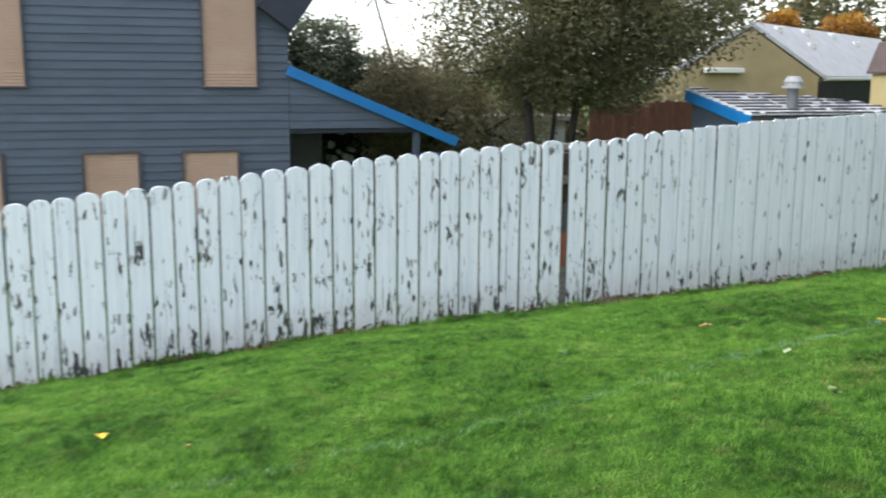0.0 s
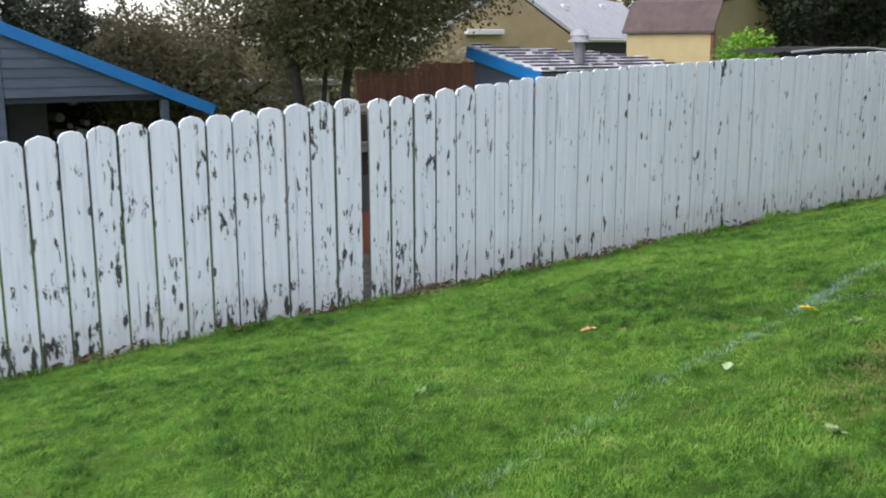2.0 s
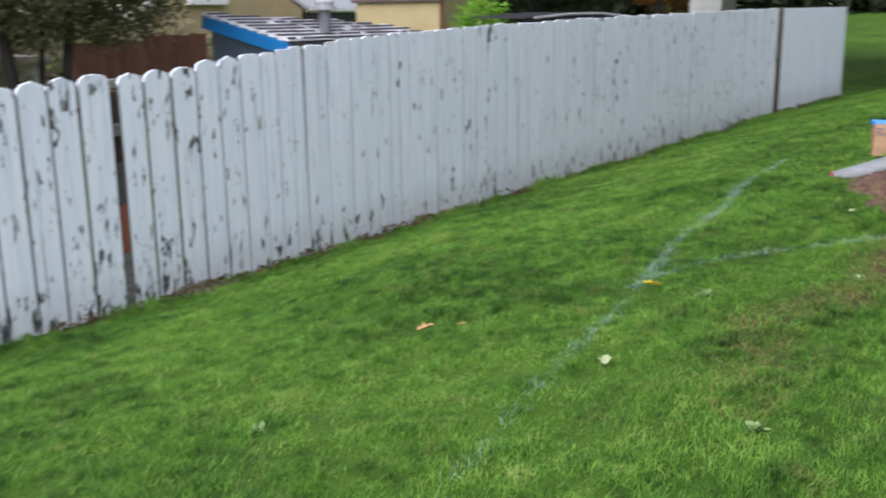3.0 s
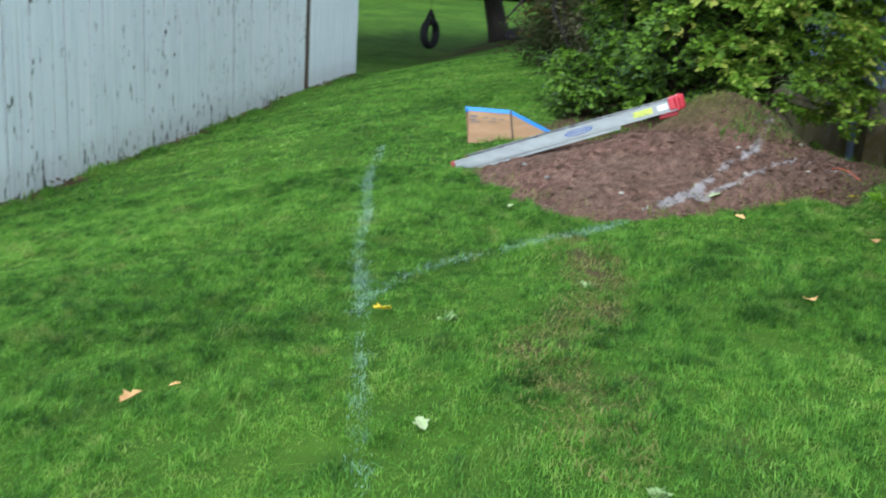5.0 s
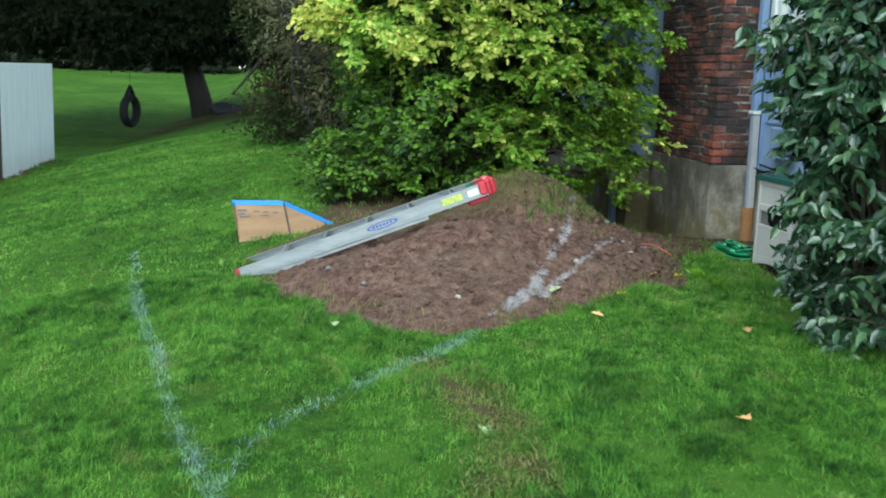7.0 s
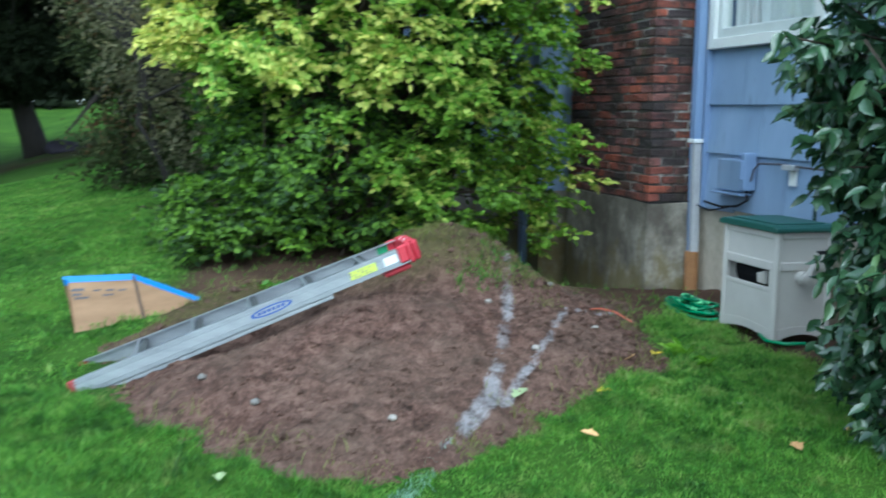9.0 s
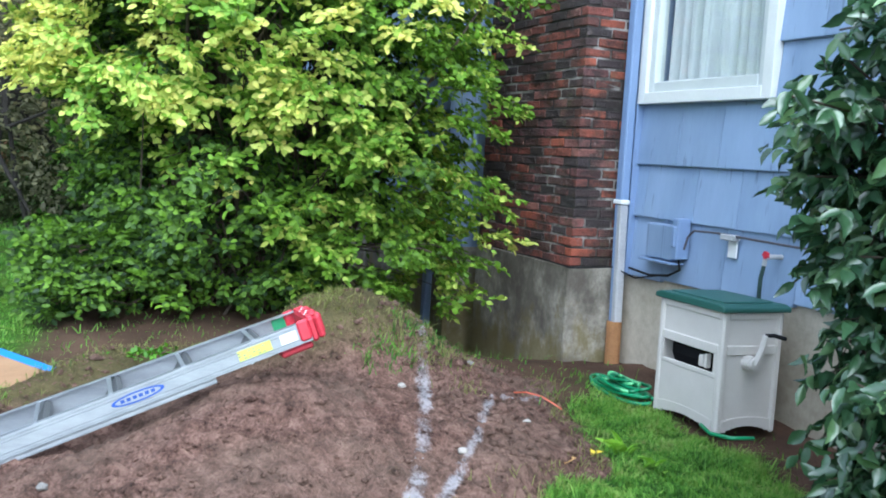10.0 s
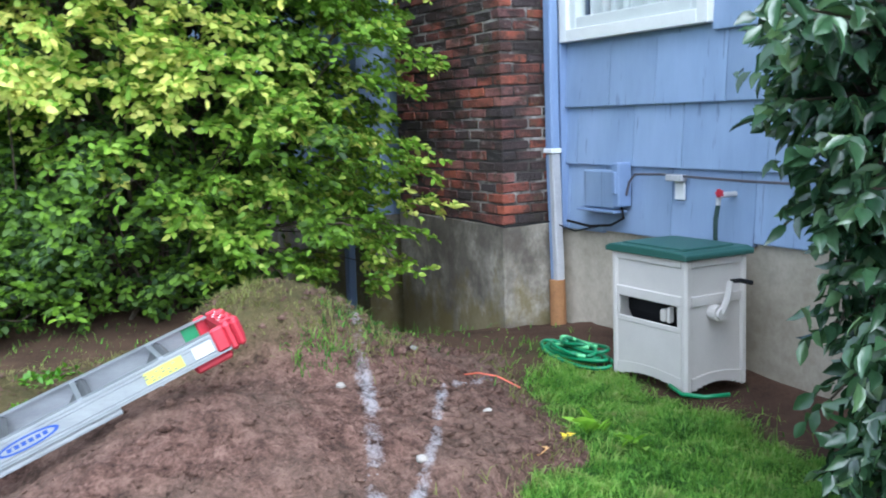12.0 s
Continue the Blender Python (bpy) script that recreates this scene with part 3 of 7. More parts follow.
MOUND_EDGE = [(8.9, 4.6), (8.0, 4.95), (7.3, 4.95), (6.75, 4.68), (6.2, 4.32), (5.95, 3.9), (6.05, 3.52), (6.35, 3.12), (6.6, 2.72), (7.0, 2.25), (7.45, 2.05), (8.1, 1.85), (8.8, 1.75), (9.3, 2.3), (9.4, 3.2), (9.3, 4.1)]


def inside_patch(x, y, pts):
    """Signed distance: positive inside the outline."""
    x, y = np.asarray(x, float), np.asarray(y, float)
    inside = np.zeros(x.shape, bool)
    for (x0, y0), (x1, y1) in zip(pts, pts[1:] + pts[:1]):
        cross = ((y0 > y) != (y1 > y)) & (x < (x1 - x0) * (y - y0) / (y1 - y0 + 1e-9) + x0)
        inside ^= cross
    d = line_distance(x, y, pts + pts[:1])
    return np.where(inside, d, -d)


def inside_mound(x, y):
    return inside_patch(x, y, MOUND_EDGE) + 0.34 * (mottle(np.asarray(x) * 4, np.asarray(y) * 4, 4) - 0.5)


DUG = [(6.9, 2.35), (7.5, 2.0), (7.95, 1.78), (8.25, 1.52), (8.7, 1.3), (9.2, 1.0), (9.4, 0.5), (15, 0.5), (15, 4.2), (9.6, 4.5), (8.8, 4.6), (8.5, 3.0)]


def bare_ground(x, y):
    """Worn streaks in the lawn, and the dug earth along the foundation."""
    worn = np.maximum.reduce([
        step(0.20, 0.02, line_distance(x, y, [(5.5, 3.97), (5.1, 3.87), (4.8, 3.80), (4.58, 3.79), (4.3, 3.80), (4.1, 3.92), (3.85, 4.03)])) * 1.0,
        step(0.22, 0.02, np.hypot(x - 8.2, y - 6.1)) * 0.7, step(0.18, 0.02, np.hypot(x - 2.6, y - 3.95)) * 0.6, step(0.2, 0.02, np.hypot(x - 3.15, y - 3.32)) * 0.6,
        step(0.14, 0.02, line_distance(x, y, [(3.9, 3.95), (3.5, 3.88)])) * 0.8,
        step(0.16, 0.02, line_distance(x, y, [(3.55, 3.62), (3.3, 3.7)])) * 0.9,
        step(0.12, 0.02, line_distance(x, y, [(7.0, 1.75), (7.2, 1.6)])) * 0.8])
    worn = worn * np.clip(3.4 * mottle(x * 11, y * 11, 14) - 1.05, 0, 1)
    dug = step(-0.08, 0.12, inside_patch(x, y, DUG) + 0.25 * (mottle(x * 4, y * 4, 6) - 0.5)) * 0.97
    wall_foot = step(1.42, 1.2, y + 0.55 * (mottle(x * 4, y * 4, 16) - 0.5)) * step(6.2, 6.6, x) * step(-0.5, 0.5, y)
    strip = step(0.18, 0.03, np.abs(y - FENCE_Y + 0.03) + 0.04 * wavy(x * 5, y)) * step(20, 19, x) * 0.9
    return np.clip(np.maximum.reduce([worn * 0.95, dug, wall_foot, strip, 0.8 * step(4.2, 0.8, np.hypot(x - 28.2, (y - 6.9) * 1.2)) * np.clip(1.6 * mottle(x * 0.8, y * 0.8, 18) - 0.1, 0, 1)]), 0, 1)


def axis(parts):
    out = []
    for a, b, s in parts:
        out.extend(np.arange(a, b - 1e-6, s))
    out.append(parts[-1][1])
    return np.array(out)


xs = axis([(-600, -100, 100), (-100, -20, 20), (-20, -4, 2), (-4, 13, 0.11), (13, 32, 0.5), (32, 70, 3), (70, 150, 20), (150, 600, 90)])
ys = axis([(-600, -100, 100), (-100, -20, 20), (-20, -2, 2), (-2, 9.6, 0.11), (9.6, 20, 0.6), (20, 50, 3), (50, 150, 20), (150, 600, 90)])
gx, gy = np.meshgrid(xs, ys, indexing="ij")
gz = land(gx, gy)
ni, nj = gx.shape
ids = np.arange(ni * nj).reshape(ni, nj)
quads = np.stack([ids[:-1, :-1], ids[1:, :-1], ids[1:, 1:], ids[:-1, 1:]], -1).reshape(-1, 4)
ground = from_arrays("ground", np.stack([gx, gy, gz], -1).reshape(-1, 3), quads, M["turf"], None, {"bare": bare_ground(gx, gy).ravel()}, True)
tagged(ground, "sloping green backyard lawn of uneven mown grass", "lawn", kind="structure")


# ---------------------------------------------------------------- the heap of soil
def soil_height(x, y):
    s = inside_mound(x, y)
    rise = mound_rise(x, y) * step(-0.05, 0.35, s)
    lump = 0.05 * (mottle(x * 4, y * 4, 41, 2) - 0.5) + 0.05 * np.abs(mottle(x * 11, y * 11, 42, 3) - 0.5) + 0.04 * (mottle(x * 22, y * 22, 43, 2) - 0.5)
    under = step(0.42, 0.15, np.abs(x - 7.6)) * step(5.3, 5.0, y) * step(3.7, 4.0, y)
    rise = rise - 0.05 * under
    return land(x, y) + rise + (0.03 + lump) * step(0.0, 0.2, s) - 0.10 * step(0.03, -0.15, s)


def soil_at(x, y):
    return max(float(soil_height(x, y)), land_at(x, y))


mx_, my_ = np.meshgrid(np.arange(5.7, 9.7, 0.021), np.arange(1.5, 5.25, 0.021), indexing="ij")
mz_ = soil_height(mx_, my_)
rough_ = np.random.RandomState(4).rand(*mx_.shape)
mz_ = mz_ + (rough_ - 0.5) * 0.018
ids = np.arange(mx_.size).reshape(mx_.shape)
quads = np.stack([ids[:-1, :-1], ids[1:, :-1], ids[1:, 1:], ids[:-1, 1:]], -1).reshape(-1, 4)
keep = (inside_mound(mx_, my_) > -0.2)
quads = quads[(keep.ravel()[quads]).all(1)]
white = np.maximum(step(0.10, 0.005, line_distance(mx_, my_, LINE_C)), step(0.065, 0.005, line_distance(mx_, my_, LINE_D))) * (0.36 + 0.80 * mottle(mx_ * 7, my_ * 7, 31))
# first term: matted turf on the hump; second: bush shade painted behind the ladder
turf_and_shade = np.maximum(step(0.75, 0.3, np.hypot((mx_ - 8.35), (my_ - 3.0))) * step(7.75, 8.1, mx_), step(8.05, 8.6, mx_) * step(3.25, 3.6, my_))
mound = from_arrays("dirt_mound", np.stack([mx_, my_, mz_], -1).reshape(-1, 3), quads, M["soil"], None, {"paint": white.ravel(), "cover": turf_and_shade.ravel()}, True)
tagged(mound, "heap of loose brown soil with sprayed white marking lines on the lawn", "dirt mound", kind="stuff")


def clods():
    """Lumps and crumbs of earth on the heap."""
    rs = np.random.RandomState(11)
    v, f = [], []
    base = np.array([(1, 0, 0), (-1, 0, 0), (0, 1, 0), (0, -1, 0), (0, 0, 1), (0, 0, -1)], float)
    tri = np.array([(0, 2, 4), (2, 1, 4), (1, 3, 4), (3, 0, 4), (2, 0, 5), (1, 2, 5), (3, 1, 5), (0, 3, 5)])
    n = 0
    while n < 9000:
        x, y = rs.uniform(5.8, 9.3), rs.uniform(1.7, 5.0)
        if float(inside_mound(x, y)) < 0.03:
            continue
        rough = 1.9 if x > 6.9 and y < 2.9 else 1.0
        r = min(0.042, 0.003 + rs.exponential(0.0046) * rough)
        p = base * r * rs.uniform(0.45, 1.5, (6, 3)) * (1.1, 0.9, 0.6)
        a = rs.uniform(0, 6.28)
        p = np.stack([p[:, 0] * math.cos(a) - p[:, 1] * math.sin(a), p[:, 0] * math.sin(a) + p[:, 1] * math.cos(a), p[:, 2]], 1)
        v.append(p + (x, y, soil_at(x, y) + r * 0.05))
        f.append(tri + 6 * n)
        n += 1
    v = np.concatenate(v)
    w = np.maximum(0.8 * step(0.07, 0.01, line_distance(v[:, 0], v[:, 1], LINE_C)), 0.8 * step(0.06, 0.01, line_distance(v[:, 0], v[:, 1], LINE_D)))
    ob = from_arrays("soil_clods", v, np.concatenate(f), M["soil"], None, {"paint": w, "cover": np.zeros(len(v))})
    tagged(ob, "loose lumps and crumbs of brown soil on the heap", "soil", kind="stuff")


clods()


# ---------------------------------------------------------------- grass
def blades(name, label, count, region, height, width, seed, density=None, lift=0.0, lean=0.9, material=None):
    rs = np.random.RandomState(seed)
    x0, x1, y0, y1 = region
    x, y = rs.uniform(x0, x1, count), rs.uniform(y0, y1, count)
    keep = rs.rand(count) < (np.ones(count) if density is None else density(x, y))
    x, y = x[keep], y[keep]
    n = len(x)
    clump = np.clip(2.1 * (0.35 * mottle(x * 1.7, y * 1.7, 21) + 0.35 * mottle(x * 6, y * 6, 22, 2) + 0.30 * mottle(x * 13, y * 13, 26, 1)) - 0.55, 0, 1.2)
    h = height * (0.28 + 1.15 * np.clip(clump, 0, 1.2) ** 1.3) * rs.uniform(0.5, 1.35, n)
    a = rs.uniform(0, math.tau, n)
    lead = 9.0 * mottle(x * 1.6, y * 1.6, 23) + rs.normal(0, 1.7, n)
    tilt = np.abs(rs.normal(0, lean, n)) * h
    w = width * rs.uniform(0.6, 1.3, n)
    z = np.where(inside_mound(x, y) > 0, soil_height(x, y), land(x, y)) - 0.004 + lift
    base = np.stack([x, y, z], 1)
    side = np.stack([np.cos(a) * w, np.sin(a) * w, np.zeros(n)], 1)
    off = np.stack([np.cos(lead) * tilt, np.sin(lead) * tilt, np.zeros(n)], 1)
    up = np.array([0, 0, 1.0])
    mid = base + off * 0.35 + up * (h * 0.6)[:, None]
    tip = base + off + up * np.maximum(h - tilt * 0.35, 0.3 * h)[:, None]
    v = np.stack([base - side, base + side, mid + side * 0.7, mid - side * 0.7, tip], 1).reshape(-1, 3)
    k = np.arange(n)[:, None] * 5
    f = np.concatenate([k + np.array([[0, 1, 2]]), k + np.array([[0, 2, 3]]), k + np.array([[3, 2, 4]])])
    la = np.minimum(line_distance(x, y, LINE_A) , line_distance(x, y, LINE_B))
    spread = 0.022 + 0.022 * mottle(x * 3, y * 3, 33)
    p = (rs.rand(n) < 0.95 * (0.24 + 0.79 * step(1.2, 5.2, x)) * step(spread * 1.7, spread * 0.3, la) * np.clip(1.6 * mottle(x * 5, y * 5, 36) - 0.05, 0.15, 1) * 1.25).astype(float) * rs.uniform(0.2, 0.66, n)
    ob = from_arrays(name, v, f, material or M["grass"], None, {"paint": np.repeat(p, 5)})
    tagged(ob, label, "grass", kind="stuff")


def lawn_density(x, y):
    d = 1.0 - 0.985 * bare_ground(x, y)
    d = d * np.where(inside_mound(x, y) > 0.02, 0.0, 1.0)
    return d * (y < FENCE_Y - 0.04) * (y > WALL_Y + 0.12) * np.clip(3.0 * (0.4 * mottle(x * 2.2, y * 2.2, 24) + 0.6 * mottle(x * 8, y * 8, 25, 2)) - 0.66, 0.26, 1)


def heap_density(x, y):
    s = inside_mound(x, y)
    hump = step(0.62, 0.35, np.hypot(x - 8.35, y - 3.0)) * step(7.85, 8.2, x + 0.35 * (3.2 - y))
    rim = step(0.25, 0.02, s) * 0.5
    spots = np.maximum(step(0.2, 0.05, np.hypot(x - 7.7, y - 2.62)) * 0.5, step(0.34, 0.1, np.hypot(x - 8.02, y - 2.72)) * 1.3)
    return np.where(s > 0, np.clip(np.maximum.reduce([hump * 0.85, rim, spots]), 0, 1), 0) * (0.5 + 0.7 * wavy(x * 7, y * 7, 2.0))


blades("lawn_grass", "short green lawn grass with faded white marking lines", 900000, (-1.6, 7.6, 1.0, 9.1), 0.044, 0.0020, 1, lawn_density, 0.0, 1.35)
blades("lawn_grass", "short green lawn grass along the far fence", 190000, (7.6, 19.0, 0.9, 9.1), 0.042, 0.0045, 2, lawn_density, 0.0, 1.3)
blades("lawn_grass", "short green lawn grass by the neighbouring fence", 90000, (-4.0, -1.6, 2.0, 9.1), 0.042, 0.004, 12, lawn_density, 0.0, 1.3)
TUFTS = np.random.RandomState(61).uniform((-1.2, 1.6), (7.4, 8.9), (420, 2))


def tuft_density(x, y):
    best = np.full(x.shape, 9.0)
    for a, b in TUFTS:
        best = np.minimum(best, np.hypot(x - a, y - b))
    return step(0.085, 0.01, best) * lawn_density(x, y)


blades("rough_grass", "coarse darker grass tufts scattered over the lawn", 420000, (-1.4, 7.5, 1.5, 9.0), 0.062, 0.0026, 15, tuft_density, 0.0, 1.1, M["coarse"])
blades("rough_grass", "tufts of longer yellowing grass on the soil heap", 60000, (6.0, 9.4, 1.7, 5.0), 0.055, 0.0026, 3, heap_density, 0.0, 1.3, M["straw"])
blades("rough_grass", "green grass tufts on the side of the soil heap", 5200, (7.5, 8.9, 2.2, 3.2), 0.065, 0.003, 13, lambda x, y: np.clip(np.maximum.reduce([step(0.20, 0.02, np.hypot(x - a, y - b)) for a, b in ((8.02, 2.72), (8.2, 2.5), (7.85, 2.95), (8.35, 2.45), (8.5, 2.6))]), 0, 1), 0.0, 1.1)
TRAIL = [(5.5, 3.97), (5.1, 3.87), (4.8, 3.80), (4.3, 3.80), (3.85, 4.03), (3.5, 3.88), (3.0, 3.7)]
blades("dry_grass", "dry straw scraps lying along the worn trail", 16000, (2.8, 5.7, 3.3, 4.4), 0.034, 0.0034, 17, lambda x, y: step(0.26, 0.04, line_distance(x, y, TRAIL)) * np.clip(3.2 * mottle(x * 10, y * 10, 19) - 1.0, 0, 1), 0.004, 1.8, M["straw"])
blades("rough_grass", "sparse dark grass on the earth behind the ladder", 1700, (8.2, 9.9, 3.3, 5.0), 0.06, 0.003, 14, lambda x, y: np.clip(1.5 * mottle(x * 4, y * 4, 44) - 0.4, 0, 1) * (inside_mound(x, y) < 0.15), 0.0, 0.9)
blades("rough_grass", "longer grass growing along the fence foot", 26000, (-3.0, 18.8, 8.9, 9.10), 0.085, 0.004, 5, lambda x, y: np.clip(0.35 + 0.8 * wavy(x * 2.7, y, 4.0), 0, 1), 0.0, 0.6)
blades("rough_grass", "longer bright grass beside the hose reel box", 52000, (6.0, 8.5, 1.0, 2.6), 0.055, 0.0032, 6, lambda x, y: lawn_density(x, y) * 0.8, 0.0, 1.3, M["lush"])
blades("rough_grass", "sparse grass in the dug earth by the foundation", 1900, (6.4, 11.0, 0.9, 2.2), 0.07, 0.003, 7, lambda x, y: np.clip(0.1 + 0.6 * wavy(x * 4, y * 4, 1.0), 0, 1), 0.0, 0.7)


# ---------------------------------------------------------------- the white fence
def fence_top(x):
    return float(np.interp(x, [-6, -1.78, -0.9, -0.33, 0.29, 0.72, 1.16, 1.6, 2.27, 3.1, 3.62, 3.9, 4.19, 4.6, 5.09, 6.03, 7.28, 8.57, 11.3, 15.5, 18.8], [0.1, 0.57, 0.665, 0.715, 0.785, 0.838, 0.888, 0.922, 0.975, 1.03, 1.07, 1.055, 1.075, 1.118, 1.168, 1.245, 1.325, 1.362, 1.43, 1.495, 1.51]))


BOARD = 1.98
# seams between the boards, as nailed: the round-topped run, then the tighter flat-topped one beyond the gap
ROUND_SEAMS = [-4.13, -3.92, -3.71, -3.49, -3.28, -3.07, -2.86, -2.65, -2.44, -2.22, -2.01, -1.79, -1.575, -1.37, -1.16, -0.945, -0.725, -0.51, -0.295, -0.08, 0.13, 0.345, 0.56, 0.785, 1.015, 1.245, 1.46, 1.685, 1.922, 2.152, 2.374, 2.595, 2.823, 3.054, 3.284, 3.52, 3.776]
FLAT_SEAMS = [3.842, 4.066, 4.306, 4.543, 4.773, 5.0, 5.219, 5.38, 5.539, 5.69, 5.825, 5.96, 6.09, 6.25, 6.43, 6.6, 6.781, 6.92, 7.057, 7.26, 7.461, 7.69, 7.895, 8.1, 8.29, 8.47, 8.65, 8.86, 9.06, 9.3, 9.56, 9.8, 10.04]
OPEN_SEAMS = (5.539, 6.25, 6.781, 7.895, 8.65, 9.56)


def picket(x0, x1, ear, rs, lo, hi):
    """A board with rounded shoulders, worn edges, shade-dark sides and a ragged rotten foot, from its foot upward."""
    h, top = (x1 - x0) / 2, hi - lo
    out = [(-h, rs.uniform(0.0, 0.02))]
    teeth = rs.randint(4, 7)
    for k in range(1, teeth):
        out.append((-h + 2 * h * (k + rs.uniform(-0.3, 0.3)) / teeth, rs.choice((0.0, 0.008, 0.015, 0.03, 0.055))))
    out += [(h, rs.uniform(0.0, 0.02)), (h, top - ear)]
    flat = rs.uniform(0.28, 0.40)
    for k in range(1, 6):
        a = k / 6 * math.pi / 2
        out.append((h * (flat + (1 - flat) * math.cos(a)) + rs.uniform(-0.004, 0.004), top - ear * (1 - math.sin(a)) + rs.uniform(-0.003, 0.003)))
    if ear > 0.05:
        out.append((rs.uniform(-0.01, 0.01), top + rs.uniform(0.004, 0.016)))
    for k in range(5, 0, -1):
        a = k / 6 * math.pi / 2
        out.append((-h * (flat + (1 - flat) * math.cos(a)) + rs.uniform(-0.004, 0.004), top - ear * (1 - math.sin(a)) + rs.uniform(-0.003, 0.003)))
    out.append((-h, top - ear))
    rim = rs.uniform(0.003, 0.006) if ear > 0.05 else rs.uniform(0.001, 0.003)
    bm = bmesh.new()
    rings = []
    for y, inset in ((0.0, rim), (rim, 0.0), (0.019, 0.0)):
        rings.append([bm.verts.new((x - math.copysign(min(inset, abs(x)), x), y, z - (inset if z > 0.5 * top else 0))) for x, z in out])
    bm.faces.new(rings[0])
    bm.faces.new(list(reversed(rings[2])))
    n = len(out)
    for r0, r1 in zip(rings, rings[1:]):
        for i in range(n):
            f = bm.faces.new((r0[(i + 1) % n], r0[i], r1[i], r1[(i + 1) % n]))
            # side faces take the darker colour that stands for shadow between boards
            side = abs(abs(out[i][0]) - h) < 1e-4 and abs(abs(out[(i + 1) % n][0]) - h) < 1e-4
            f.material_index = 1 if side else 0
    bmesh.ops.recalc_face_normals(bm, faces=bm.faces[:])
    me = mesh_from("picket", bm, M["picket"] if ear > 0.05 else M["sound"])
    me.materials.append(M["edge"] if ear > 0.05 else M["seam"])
    return me


fence = thing("fence", (0, FENCE_Y, 0), "long white picket fence with chipped paint and rounded tops", "fence")
rnd = random.Random(8)


def add_picket(a, b, ear, gap):
    x = (a + b) / 2
    lo = float(fence_foot(x)) + rnd.uniform(-0.02, 0.02)
    ob = new("picket", picket(a + gap / 2, b - gap / 2, ear, rnd, lo, fence_top(x) + rnd.uniform(-0.010, 0.010)))
    ob.parent = fence
    ob.matrix_basis = pose(x, rnd.uniform(-0.004, 0.004), lo, rnd.uniform(-0.4, 0.4), rnd.uniform(-0.2, 0.2), rnd.uniform(-0.8, 0.8))


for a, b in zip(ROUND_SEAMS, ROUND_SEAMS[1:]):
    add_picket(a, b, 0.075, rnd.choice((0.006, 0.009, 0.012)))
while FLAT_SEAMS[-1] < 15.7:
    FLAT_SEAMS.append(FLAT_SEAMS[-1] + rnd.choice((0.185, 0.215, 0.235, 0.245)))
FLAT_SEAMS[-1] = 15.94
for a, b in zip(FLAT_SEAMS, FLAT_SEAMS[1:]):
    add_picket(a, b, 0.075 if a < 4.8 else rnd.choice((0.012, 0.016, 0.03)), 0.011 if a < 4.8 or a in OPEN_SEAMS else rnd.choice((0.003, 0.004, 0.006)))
for z, top in ((1.55, 0), (0.55, 1)):
    for a in np.arange(-4.0, 15.9, 2.4):
        b = min(a + 2.38, 15.9)
        slope = math.atan2(fence_top(b) - fence_top(a), b - a)
        m = Matrix.Translation((a, 0.022, fence_top(a) - BOARD + z)) @ Matrix.Rotation(-slope, 4, "Y")
        part("rail", box_of(0, b - a, 0, 0.038, -0.045, 0.045, bevel=0.004, m=m), M["rail"], fence)
for a in np.arange(-3.75, 15.0, 2.44):
    near = abs(a - 3.795) < 1.25
    xx = 3.81 if near else a
    half = 0.10 if near else 0.045
    part("post", box_of(xx - half, xx + half, 0.062, 0.15, fence_top(xx) - BOARD - 0.05, fence_top(xx) - 0.12, bevel=0.004), M["post"] if near else M["rail"], fence, "dark weathered post" if near else "")
    if near:
        part("batten", box_of(xx - 0.055, xx + 0.055, 0.02, 0.06, fence_top(xx) - 1.36, fence_top(xx) - 0.98, bevel=0.004), M["redpost"], fence, "red-brown stained batten behind the gap")
        part("batten", box_of(xx - 0.055, xx + 0.055, 0.02, 0.06, fence_top(xx) - BOARD - 0.05, fence_top(xx) - 1.362, bevel=0.004), M["rail"], fence, "grey weathered batten")
        part("batten", box_of(xx - 0.055, xx + 0.055, 0.02, 0.06, fence_top(xx) - 0.978, fence_top(xx) - 0.66, bevel=0.004), M["edge"], fence, "grey weathered batten")
# the end of the run: a dark post and a smoother last panel
part("end_post", box_of(15.95, 16.06, -0.035, 0.08, -0.6, fence_top(16) + 0.015, bevel=0.006), M["post"], fence, "dark brown post")
panel_mesh = mesh_from("panel_board", box_of(0, 0.268, 0, 0.019, 0.0, 1.74, bevel=0.003), M["panel"])
xx = 16.08
while xx < 18.78:
    w = 0.27
    ob = new("panel_board", panel_mesh)
    ob.parent = fence
    ob.matrix_basis = pose(xx, 0, fence_top(xx) - 1.74)
    xx += w
part("rail", box_of(16.06, 18.78, 0.022, 0.06, -0.03, 0.05, bevel=0.004), M["rail"], fence)
part("rail", box_of(16.06, 18.78, 0.022, 0.06, 1.2, 1.28, bevel=0.004), M["rail"], fence)
part("kick_board", box_of(16.08, 17.0, -0.022, -0.004, -0.30, -0.13, bevel=0.003), M["panel"], fence)


# ---------------------------------------------------------------- the blue house
house = thing("house", (0, WALL_Y, 0), "blue shingled house with a concrete foundation and a brick chimney", "house")
# the upper wall is out of view, its height chosen to shade the yard
H0, H1, HTOP = 2.0, 17.0, 5.5
WX0, WX1, WZ0, WZ1 = 7.97, 9.31, 1.985, 3.15


def sill_line(x):
    """Lower edge of the shingles."""
    return 0.82 + 0.055 * max(0.0, min(9.3, 9.3 - x) / 1.65)


part("foundation", boxes_of([(H0, H1, -0.30, -0.03, -1.6, 0.96)]), M["plinth"], house, "pale stained concrete foundation")
